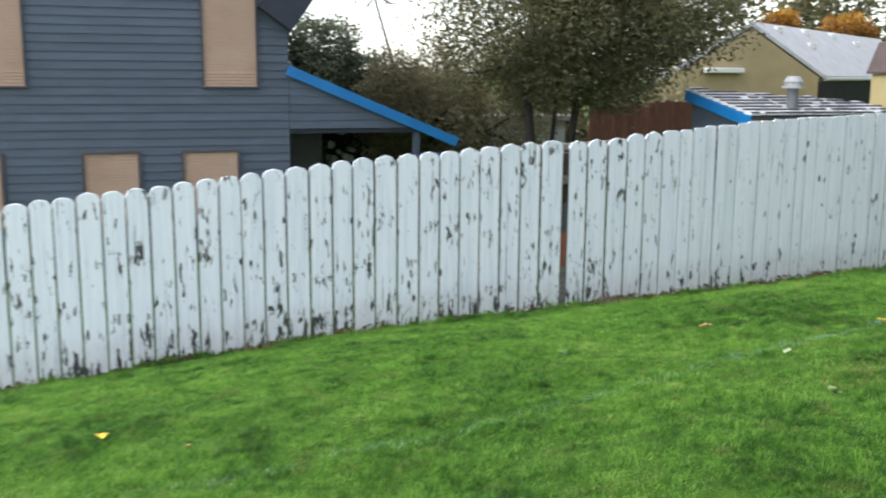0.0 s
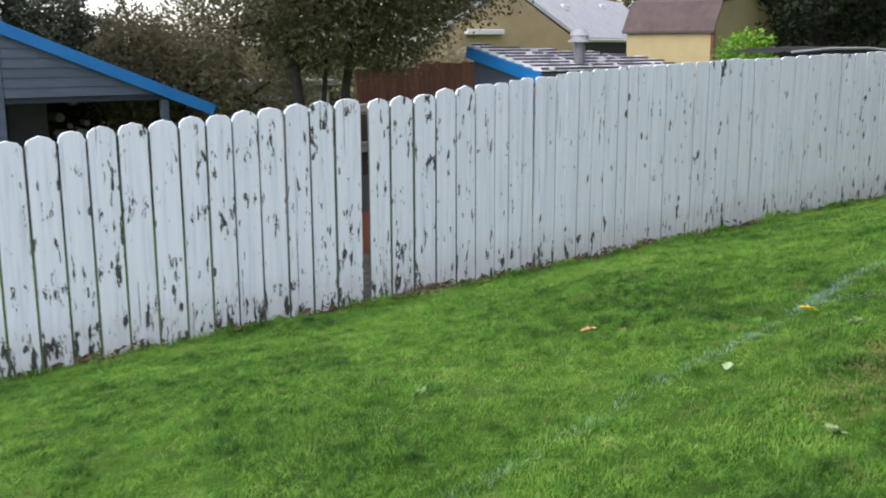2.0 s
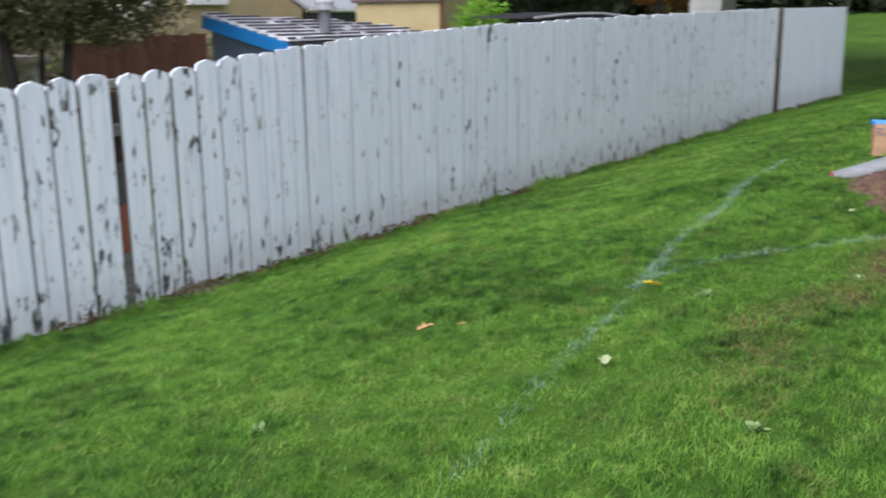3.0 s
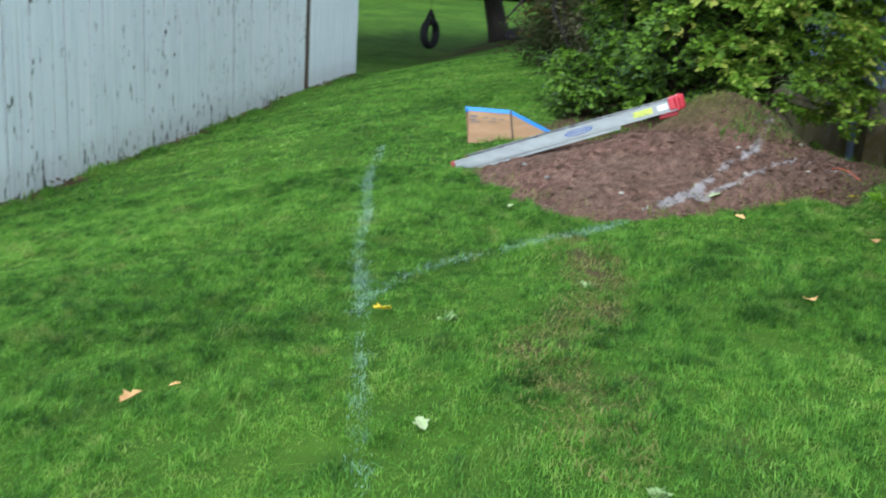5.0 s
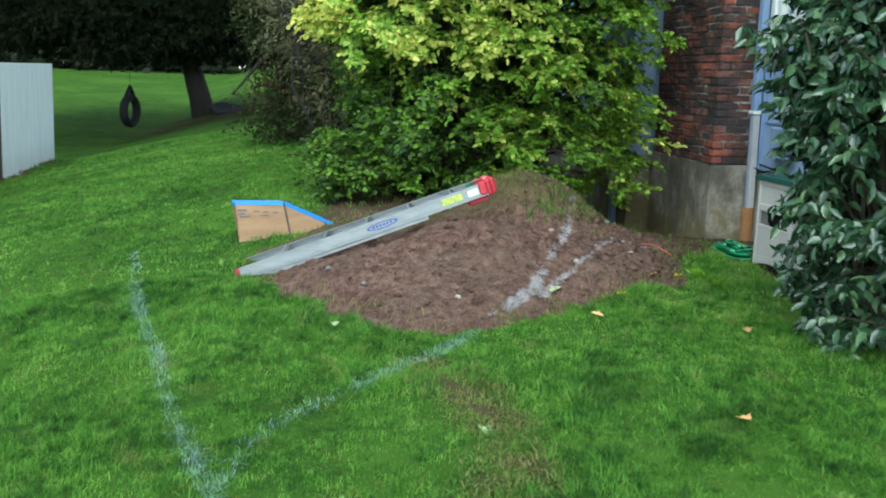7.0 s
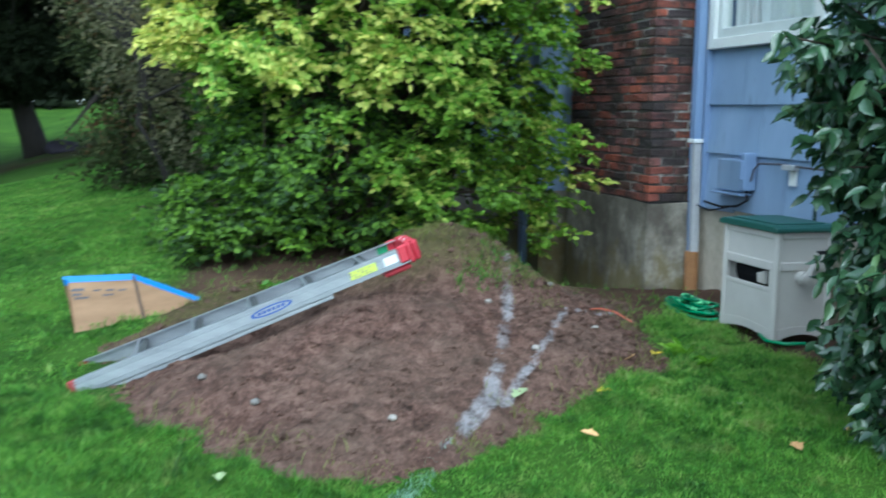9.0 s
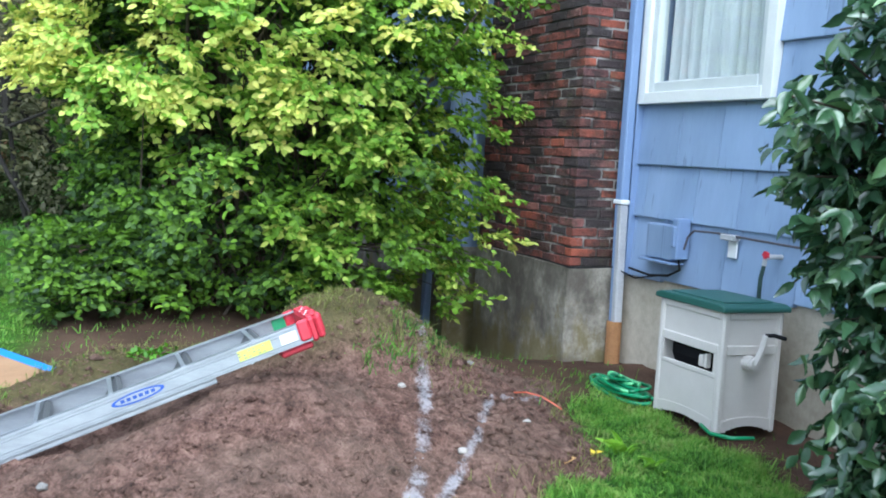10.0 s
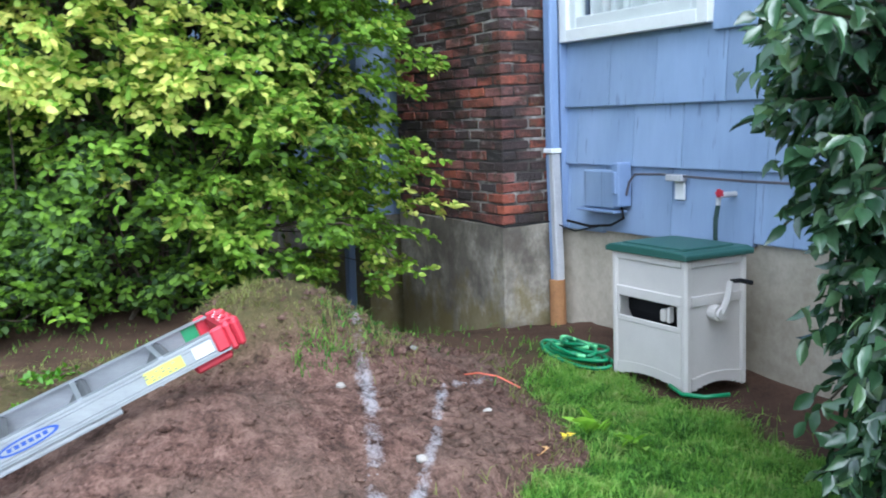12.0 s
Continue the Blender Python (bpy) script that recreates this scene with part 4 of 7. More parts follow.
# sheathing round the window opening
part("wall", boxes_of([(H0, WX0 + 0.05, -0.20, -0.034, 0.75, HTOP), (WX1 - 0.05, H1, -0.20, -0.034, 0.75, HTOP),
                       (WX0 + 0.05, WX1 - 0.05, -0.20, -0.034, 0.75, WZ0 + 0.05), (WX0 + 0.05, WX1 - 0.05, -0.20, -0.034, WZ1 - 0.05, HTOP)]), M["shake"], house)
part("wall", box_of(H0, H0 + 0.2, -7.0, -0.2, -1.0, HTOP), M["shake"], house)
part("wall", box_of(H1 - 0.2, H1, -7.0, -0.2, -1.6, HTOP), M["shake"], house)
part("wall", box_of(H0, H1, -7.2, -7.0, -1.0, HTOP), M["shake"], house)
# unseen eaves, added to shade the wall foot, deeper over the bay
part("eave", boxes_of([(H0 - 0.4, 11.0, -0.2, 0.55, HTOP, HTOP + 0.16), (11.0, H1 + 0.4, -0.2, 1.2, HTOP, HTOP + 0.16)], bevel=0.01), M["bluetrim"], house)
bm = bmesh.new()
prism(bm, [(-0.6, 0.0), (3.9, 1.9), (8.4, 0.0), (8.4, -0.06), (3.9, 1.84), (-0.6, -0.06)], H1 - H0 + 0.8,
      Matrix.Translation((H0 - 0.4, 0.0, HTOP + 0.18)) @ Matrix.Rotation(radians(-90), 4, "Z"))
part("roof", bm, M["roofgrey"], house)

window = part("window", box_of(WX0 + 0.085, WX1 - 0.085, -0.03, 0.03, WZ0, WZ0 + 0.075, bevel=0.004), M["whitetrim"], house, "white framed window with drawn curtains")
for x0, x1, z0, z1 in ((WX0, WX0 + 0.085, WZ0, WZ1), (WX1 - 0.085, WX1, WZ0, WZ1), (WX0 + 0.085, WX1 - 0.085, WZ1 - 0.08, WZ1)):
    part("frame_board", box_of(x0, x1, -0.03, 0.03, z0, z1, bevel=0.004), M["whitetrim"], window)
i0, i1, j0, j1 = WX0 + 0.085, WX1 - 0.085, WZ0 + 0.075, WZ1 - 0.08
for x0, x1, z0, z1 in ((i0, i0 + 0.065, j0, j1), (i1 - 0.065, i1, j0, j1), (i0 + 0.065, i1 - 0.065, j0, j0 + 0.07), (i0 + 0.065, i1 - 0.065, j1 - 0.07, j1)):
    part("sash", box_of(x0, x1, -0.075, 0.005, z0, z1, bevel=0.006), M["vinyl"], window, "pale vinyl sash")
pane = part("pane", box_of(i0 + 0.06, i1 - 0.06, -0.045, -0.040, j0 + 0.06, j1 - 0.06), M["glass"], window)
pane.visible_shadow = False
# curtain: hanging folds
n = 150
cx = np.linspace(i0 + 0.10, i1 - 0.02, n)
fold = 0.042 * np.sin(cx * 46 + 2.2 * np.sin(cx * 9)) + 0.014 * np.sin(cx * 117)
cv = np.concatenate([np.stack([cx, -0.15 + fold, np.full(n, j0 - 0.05)], 1), np.stack([cx, -0.15 + fold * 0.8, np.full(n, j1 + 0.03)], 1)])
k = np.arange(n - 1)
curtain = from_arrays("curtain", cv, np.stack([k, k + 1, k + 1 + n, k + n], 1), M["curtain"], window, None, True)
curtain["label"] = "white hanging curtain in folds"
part("room_back", boxes_of([(WX0 - 0.6, WX1 + 0.6, -1.6, -1.55, 1.2, 3.6), (WX0 - 0.65, WX0 - 0.6, -1.6, -0.2, 1.2, 3.6), (WX1 + 0.6, WX1 + 0.65, -1.6, -0.2, 1.2, 3.6), (WX0 - 0.6, WX1 + 0.6, -1.6, -0.2, 1.15, 1.2), (WX0 - 0.6, WX1 + 0.6, -1.6, -0.2, 3.6, 3.65)]), M["dark"], house)

# shingles, course by course: each a tapered board standing proud at its lower edge
SHAKES = {}
rnd = random.Random(21)


def shake_mesh(w, h):
    key = (round(w, 2), round(h, 2))
    if key not in SHAKES:
        bm = bmesh.new()
        out = [(0.0, 0.0), (0.031, 0.0), (0.033, 0.006), (0.006, h), (0.0, h)]
        prism(bm, out, key[0] - 0.005, Matrix(((0, -1, 0, key[0] - 0.0025), (1, 0, 0, 0), (0, 0, 1, 0), (0, 0, 0, 1))))
        SHAKES[key] = mesh_from("shingle", bm, M["shake"])
    return SHAKES[key]


ROWS_Z = [0.82, 1.235, 1.585, 1.945, 2.30, 2.65, 3.0, 3.36, 3.72, 4.08, 4.44, 4.8, 5.14, 5.48]
for row, (z0, z1) in enumerate(zip(ROWS_Z, ROWS_Z[1:])):
    x = 4.2 + rnd.uniform(0, 0.4)
    while x < 16.4:
        w = rnd.choice((0.30, 0.36, 0.42, 0.55, 0.62)) if row < 3 else rnd.choice((0.5, 0.72, 0.9, 1.15))
        w = round(w, 2)
        x1 = x + w
        lo = z0 if row else sill_line(x + w / 2)
        spans = [(x, x1)]
        if z1 > WZ0 + 0.02 and z0 < WZ1 and x1 > WX0 and x < WX1 - 0.0:
            spans = [(a, b) for a, b in ((x, min(x1, WX0 - 0.001)), (max(x, WX1 + 0.001), x1)) if b - a > 0.03]
            if z0 < WZ0 - 0.1:
                a, b = max(x, WX0), min(x1, WX1)
                me = shake_mesh(b - a, WZ0 - z0 - 0.002)
                ob = new("shingle", me)
                ob.parent = house
                ob.matrix_basis = pose(a, -0.034, z0)
        if 9.42 < x and x1 < 10.95:
            spans = []
        for a, b in spans:
            ob = new("shingle", shake_mesh(b - a, z1 - lo + 0.012))
            ob.parent = house
            ob.matrix_basis = pose(a, -0.034 + (0.0 if row else 0.002), lo)
        x = x1
# the house steps forward beyond the chimney
BAY = 1.33 - WALL_Y
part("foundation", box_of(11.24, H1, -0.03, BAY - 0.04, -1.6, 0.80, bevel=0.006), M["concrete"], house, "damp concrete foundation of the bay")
part("wall", box_of(11.24, H1, -0.03, BAY - 0.034, 0.80, HTOP), M["shake"], house)
for z0, z1 in zip(ROWS_Z, ROWS_Z[1:]):
    x = 11.24
    while x < 15.5:
        w = rnd.choice((0.42, 0.55, 0.62, 0.9))
        ob = new("shingle", shake_mesh(w, z1 - z0 + 0.012))
        ob.parent = house
        ob.matrix_basis = pose(x, BAY - 0.034, z0)
        x += w
part("corner_strip", box_of(9.30, 9.345, -0.03, 0.03, 0.83, HTOP, bevel=0.003), M["bluetrim"], house)

# ---------------------------------------------------------------- the chimney
CX0, CX1, CY = 9.42, 10.98, 1.12
chimney = thing("chimney", (CX0, CY, 0), "old red brick chimney on a stained concrete base", "chimney")
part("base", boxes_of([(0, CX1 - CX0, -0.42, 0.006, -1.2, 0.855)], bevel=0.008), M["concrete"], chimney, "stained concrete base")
part("mortar_core", box_of(0.007, CX1 - CX0 - 0.007, -0.42, -0.007, 0.855, 7.6), M["mortar"], chimney, "grey mortar joints")
BL, BH, BC = 0.196, 0.057, 0.0677
rnd = random.Random(5)


def brick_shapes(length, depth):
    """Four worn shapes of one brick, with chipped and rounded edges."""
    out = []
    for k in range(4):
        bm = bmesh.new()
        box(bm, 0, length, -depth, 0, 0, BH, bevel=0.007)
        for v in bm.verts:
            v.co += Vector((rnd.uniform(-0.004, 0.004), rnd.uniform(-0.004, 0.003), rnd.uniform(-0.0035, 0.0035)))
        out.append(mesh_from("brick", bm, M["brick"]))
    return out


stretcher, half, side_brick = brick_shapes(BL, 0.092), brick_shapes(0.092, 0.092), brick_shapes(0.092, BL)
upper = bmesh.new()
span = CX1 - CX0
for c in range(99):
    z = 0.862 + c * BC
    pieces = []
    # front face, half a brick shifted on every other course; the side face takes the returns
    if c % 2 == 0:
        xs_ = [(0.0, stretcher)]
        x = BL + 0.011
    else:
        xs_ = []
        x = 0.103
    while x < span - 0.05:
        w = min(BL, span - x)
        xs_.append((x, stretcher if w > 0.15 else half))
        x += BL + 0.011
    for x, me in xs_:
        pieces.append((me, x, rnd.uniform(-0.005, 0.003)))
    ys_ = [-0.103, -0.31] if c % 2 == 0 else [0.0, -0.207]
    for y in ys_:
        pieces.append(("side", rnd.uniform(-0.003, 0.004), y))
    for me, x, y in pieces:
        jit = pose(0, 0, 0, rnd.uniform(-1.2, 1.2), rnd.uniform(-1.0, 1.0), rnd.uniform(-1.2, 1.2))
        at = Matrix.Translation((x, y, z + rnd.uniform(-0.002, 0.002))) @ jit
        if c < 30:
            ob = new("brick", rnd.choice(side_brick if me == "side" else me))
            ob.parent = chimney
            ob.matrix_basis = at
        else:
            if me == "side":
                box(upper, 0, 0.092, -BL, 0, 0, BH, m=at)
            else:
                box(upper, 0, BL if me is stretcher else 0.092, -0.092, 0, 0, BH, m=at)
ob = part("upper_brickwork", upper, M["brick"], chimney)
ob["kind"] = "stuff"


# ---------------------------------------------------------------- downspouts and fittings on the wall
def downspout(x, y, label, upper_z, joint_z, rust_z, foot_z):
    d = thing("downspout", (x, y, 0), label, "downspout")
    bm = bmesh.new()
    box(bm, -0.04, 0.04, -0.03, 0.03, joint_z, upper_z, bevel=0.008)
    for k in (-0.022, 0.0, 0.022):
        box(bm, k - 0.006, k + 0.006, 0.029, 0.034, joint_z, upper_z)
    part("upper_pipe", bm, M["bluetrim"], d, "blue painted upper pipe")
    return d


dsp = downspout(9.33, WALL_Y + 0.075, "rain downspout, blue above, bare metal below, rusty at the foot", 5.5, 1.32, 0.5, 0.0)
part("strap", boxes_of([(-0.05, 0.05, -0.034, 0.04, 1.305, 1.335)], bevel=0.004), M["white"], dsp, "white metal strap")
lower = bmesh.new()
box(lower, -0.04, 0.012, -0.03, 0.03, 0.46, 1.305, bevel=0.007, m=Matrix.Translation((0, 0, 1.3)) @ Matrix.Rotation(radians(2.2), 4, "Y") @ Matrix.Translation((0, 0, -1.3)))
part("lower_pipe", lower, M["galv"], dsp, "bare galvanised metal pipe")
# blue strip down one side of the metal pipe stands for its shaded side
shadow_side = bmesh.new()
box(shadow_side, 0.010, 0.044, -0.03, 0.028, 0.46, 1.303, bevel=0.006, m=Matrix.Translation((0, 0, 1.3)) @ Matrix.Rotation(radians(2.2), 4, "Y") @ Matrix.Translation((0, 0, -1.3)))
part("pipe_edge", shadow_side, M["bluetrim"], dsp)
part("drain_pipe", tube_of([(-0.045, 0.01, -0.05), (-0.042, 0.01, 0.2), (-0.036, 0.01, 0.5)], 0.052, 12), M["rust"], dsp, "rusty orange drain pipe")

dsp2 = thing("downspout", (11.36, 1.40, 0), "dark blue rain downspout between the shrub and the chimney", "downspout")
part("pipe", boxes_of([(-0.042, 0.042, -0.032, 0.032, -0.35, 5.5)], bevel=0.01), M["bluetrim"], dsp2)
for z in (0.55, 2.6, 4.6):
    part("strap", box_of(-0.05, 0.05, -0.037, 0.037, z, z + 0.03, bevel=0.003), M["bluetrim"], dsp2)

meter = thing("utility_box", (8.64, WALL_Y + 0.005, 0.99), "blue painted utility box with a conduit on the shingles", "utility box")
part("cover", box_of(0.06, 0.36, -0.01, 0.075, 0.0, 0.22, bevel=0.008), M["shake"], meter)
part("drip_ledge", box_of(0.03, 0.40, 0.0, 0.10, -0.025, -0.008, bevel=0.004), M["bluetrim"], meter)
part("conduit_box", boxes_of([(0.0, 0.06, -0.01, 0.085, 0.015, 0.27), (0.012, 0.048, 0.08, 0.10, 0.09, 0.22)], bevel=0.006), M["bluetrim"], meter)
bm = tube_of([(0.03, 0.04, 0.01), (0.0, 0.05, -0.05), (0.12, 0.05, -0.10), (0.35, 0.04, -0.125), (0.60, 0.03, -0.11)], 0.008, 6)
part("cable", bm, M["black"], meter, "black cable loop")
tube_pts = [(0.0, 0.03, 0.08), (-0.03, 0.03, 0.16), (-0.08, 0.025, 0.205), (-0.3, 0.022, 0.212), (-0.62, 0.022, 0.205), (-0.95, 0.02, 0.2), (-1.3, 0.02, 0.2)]
part("cable", tube_of(tube_pts, 0.007, 6), M["dkframe"], meter, "thin cable stapled along the shingles")

tag = thing("outlet_cover", (8.2, WALL_Y + 0.0, 1.07), "small wall outlet with a flap and a white card", "outlet")
part("flap", box_of(-0.045, 0.075, 0.0, 0.055, 0.10, 0.135, bevel=0.005, m=None), M["galv"], tag, "grey flap")
part("card", box_of(-0.03, 0.045, 0.0, 0.012, 0.0, 0.10, bevel=0.002), M["white"], tag, "white card")

tap = thing("garden_tap", (7.815, WALL_Y, 1.12), "garden tap with a red wheel and a hose hanging from it", "tap")
part("body", tube_of([(0, -0.02, 0), (0, 0.06, 0.0), (0, 0.095, -0.01), (0, 0.10, -0.05)], 0.014, 8), M["galv"], tap)
bm = bmesh.new()
tube(bm, [(-0.02, 0.10, 0.012 + 0), (-0.02, 0.118, 0.012)], 0.017, 10)
for k in range(5):
    a = k * math.tau / 5
    box(bm, -0.02 + 0.016 * math.cos(a) - 0.005, -0.02 + 0.016 * math.cos(a) + 0.005, 0.10, 0.12, 0.012 + 0.016 * math.sin(a) - 0.005, 0.012 + 0.016 * math.sin(a) + 0.005)
part("wheel", bm, M["red"], tap, "red tap wheel")
part("hose", tube_of([(0, 0.10, -0.05), (0.012, 0.105, -0.12), (0.02, 0.10, -0.25), (0.01, 0.10, -0.4), (-0.02, 0.09, -0.6), (-0.10, 0.1, -0.78), (-0.2, 0.14, -0.86)], 0.012, 7), M["darkhose"], tap, "dark hose")

line_ = thing("wall_cable", (9.36, CY, 0.86), "thin black cable sagging along the chimney base", "cable")
part("wire", tube_of([(0.9, 0.012, 0.0), (0.5, 0.014, 0.012), (0.03, 0.014, -0.005), (0.0, -0.1, 0.0), (-0.02, -0.3, 0.01), (-0.2, -0.36, -0.04), (-0.5, -0.37, 0.02)], 0.005, 5), M["black"], line_)


# ---------------------------------------------------------------- hose reel box
def reel_box():
    r = thing("hose_reel_box", (7.815, 1.085, 0.225), "taupe resin garden hose reel box with a dark green lid", "hose reel box", turn=1.5)
    hw, hd, ht = 0.272, 0.195, 0.648
    body = bmesh.new()

    def wall(bm, w, flat, m, slot):
        """One side: rounded corner stiles, rails and recessed panels; the front has an opening for the hose."""
        st = 0.040
        box(bm, -w, -w + st, -0.022, 0, 0.0, ht, bevel=0.010, m=m)
        box(bm, w - st, w, -0.022, 0, 0.0, ht, bevel=0.010, m=m)
        box(bm, -w + st - 0.004, w - st + 0.004, -0.016, -0.001, ht - 0.05, ht, bevel=0.004, m=m)
        box(bm, -w + st, w - st, -0.024, -0.012, ht - 0.19, ht - 0.045, m=m)
        box(bm, -w + st - 0.004, w - st + 0.004, -0.016, -0.001, ht - 0.235, ht - 0.185, bevel=0.004, m=m)
        # arched foot rail
        for k in range(10):
            a, b = -w + st - 0.003 + (2 * w - 2 * st + 0.006) * k / 10, -w + st - 0.003 + (2 * w - 2 * st + 0.006) * (k + 1) / 10
            u = (k - 4.5) / 5
            box(bm, a, b, -0.016, -0.002, 0.042 - 0.034 * u * u, 0.088 - 0.018 * u * u, m=m)
        if slot:
            box(bm, -w + st - 0.004, -w + st + 0.022, -0.016, -0.002, ht - 0.335, ht - 0.235, m=m)
            box(bm, w - st - 0.016, w - st + 0.004, -0.016, -0.002, ht - 0.335, ht - 0.235, m=m)
            box(bm, -w + st - 0.004, w - st + 0.004, -0.016, -0.002, ht - 0.36, ht - 0.335, bevel=0.003, m=m)
            box(bm, -w + st, w - st, -0.020, -0.006, 0.07, ht - 0.355, m=m)
        else:
            box(bm, -w + st, w - st, -0.024, -0.012, 0.07, ht - 0.23, m=m)

    wall(body, hw, 0, Matrix.Translation((0, hd, 0)), True)
    wall(body, hd - 0.001, 0, Matrix.Translation((-hw, 0, 0)) @ Matrix.Rotation(radians(90), 4, "Z"), False)
    wall(body, hd - 0.001, 0, Matrix.Translation((hw, 0, 0)) @ Matrix.Rotation(radians(-90), 4, "Z"), False)
    wall(body, hw - 0.002, 0, Matrix.Translation((0, -hd, 0)) @ Matrix.Rotation(radians(180), 4, "Z"), False)
    part("body", body, M["resin"], r, "taupe resin panelled body")
    lid = bmesh.new()
    out = [(-hw - 0.022, -0.012), (hw + 0.022, -0.012), (hw + 0.022, 0.012), (hw - 0.02, 0.026), (-hw + 0.02, 0.026), (-hw - 0.022, 0.012)]
    prism(lid, out, 2 * hd + 0.045, Matrix.Translation((0, -hd - 0.022, ht)))
    bmesh.ops.bevel(lid, geom=lid.edges[:], offset=0.005, segments=1, affect="EDGES")
    box(lid, -hw + 0.05, hw - 0.05, -hd + 0.04, hd - 0.03, ht + 0.024, ht + 0.034, bevel=0.004)
    part("lid", lid, M["greenlid"], r, "dark green lid")
    inside = bmesh.new()
    tube(inside, [(-hw + 0.04, 0, 0.36), (hw - 0.04, 0, 0.36)], 0.12, 16)
    part("reel", inside, M["black"], r, "dark wound reel inside")
    guide = boxes_of([(-0.11, -0.075, hd - 0.05, hd - 0.012, ht - 0.325, ht - 0.265), (-0.14, -0.122, hd - 0.05, hd - 0.012, ht - 0.328, ht - 0.25)], bevel=0.006)
    part("hose_guide", guide, M["resin"], r)
    crank = bmesh.new()
    tube(crank, [(-hw + 0.01, 0.02, 0.375), (-hw - 0.040, 0.02, 0.375)], 0.040, 14)
    tube(crank, [(-hw - 0.036, 0.02, 0.375), (-hw - 0.058, 0.02, 0.375)], 0.030, 14)
    tube(crank, [(-hw - 0.048, 0.02, 0.375), (-hw - 0.052, -0.015, 0.45), (-hw - 0.052, -0.035, 0.525)], 0.017, 8)
    part("crank_handle", crank, M["resin"], r, "pale crank handle")
    part("crank_grip", tube_of([(-hw - 0.052, -0.03, 0.525), (-hw - 0.085, -0.06, 0.53), (-hw - 0.10, -0.12, 0.515)], 0.011, 8), M["black"], r, "black crank grip")
    return r


reel_box()

coil = thing("garden_hose", (8.38, 1.30, land_at(8.38, 1.30) + 0.02), "coiled green garden hose lying beside the reel box", "garden hose")
rnd = random.Random(3)
for k in range(10):
    pts = []
    rx, ry = 0.30 - 0.022 * k + 0.03 * rnd.uniform(-1, 1), 0.11 - 0.008 * k + 0.015 * rnd.uniform(-1, 1)
    ox, oy, ph = rnd.uniform(-0.05, 0.05), rnd.uniform(-0.05, 0.05), rnd.uniform(0, 6)
    for j in range(26):
        a = ph + j / 25 * math.tau * 0.93
        pts.append((ox + rx * math.cos(a), oy + ry * math.sin(a), 0.012 + 0.008 * k + 0.008 * math.sin(2 * a + k)))
    part("loop", tube_of(pts, 0.0105, 7), M["hose_light"] if k in (5, 8) else M["hose"], coil, "light green loop" if k in (5, 8) else "", True)
part("loose_end", tube_of([(-0.76, 0.0, 0.02), (-0.88, 0.03, 0.01), (-0.98, -0.02, 0.012), (-1.03, -0.12, 0.02)], 0.0105, 7), M["hose"], coil, "", True)
wire = thing("orange_wire", (7.85, 2.15, soil_at(7.85, 2.15) + 0.01), "thin orange wire sticking out of the soil", "wire")
part("strand", tube_of([(0.14, 0.05, 0.015), (0.06, 0.02, 0.035), (-0.01, -0.035, 0.028), (-0.07, -0.08, 0.0), (-0.09, -0.11, -0.02)], 0.004, 6), surface("orange_plastic", (0.42, 0.07, 0.035), (0.56, 0.13, 0.07), 5, 50, 0.5), wire)


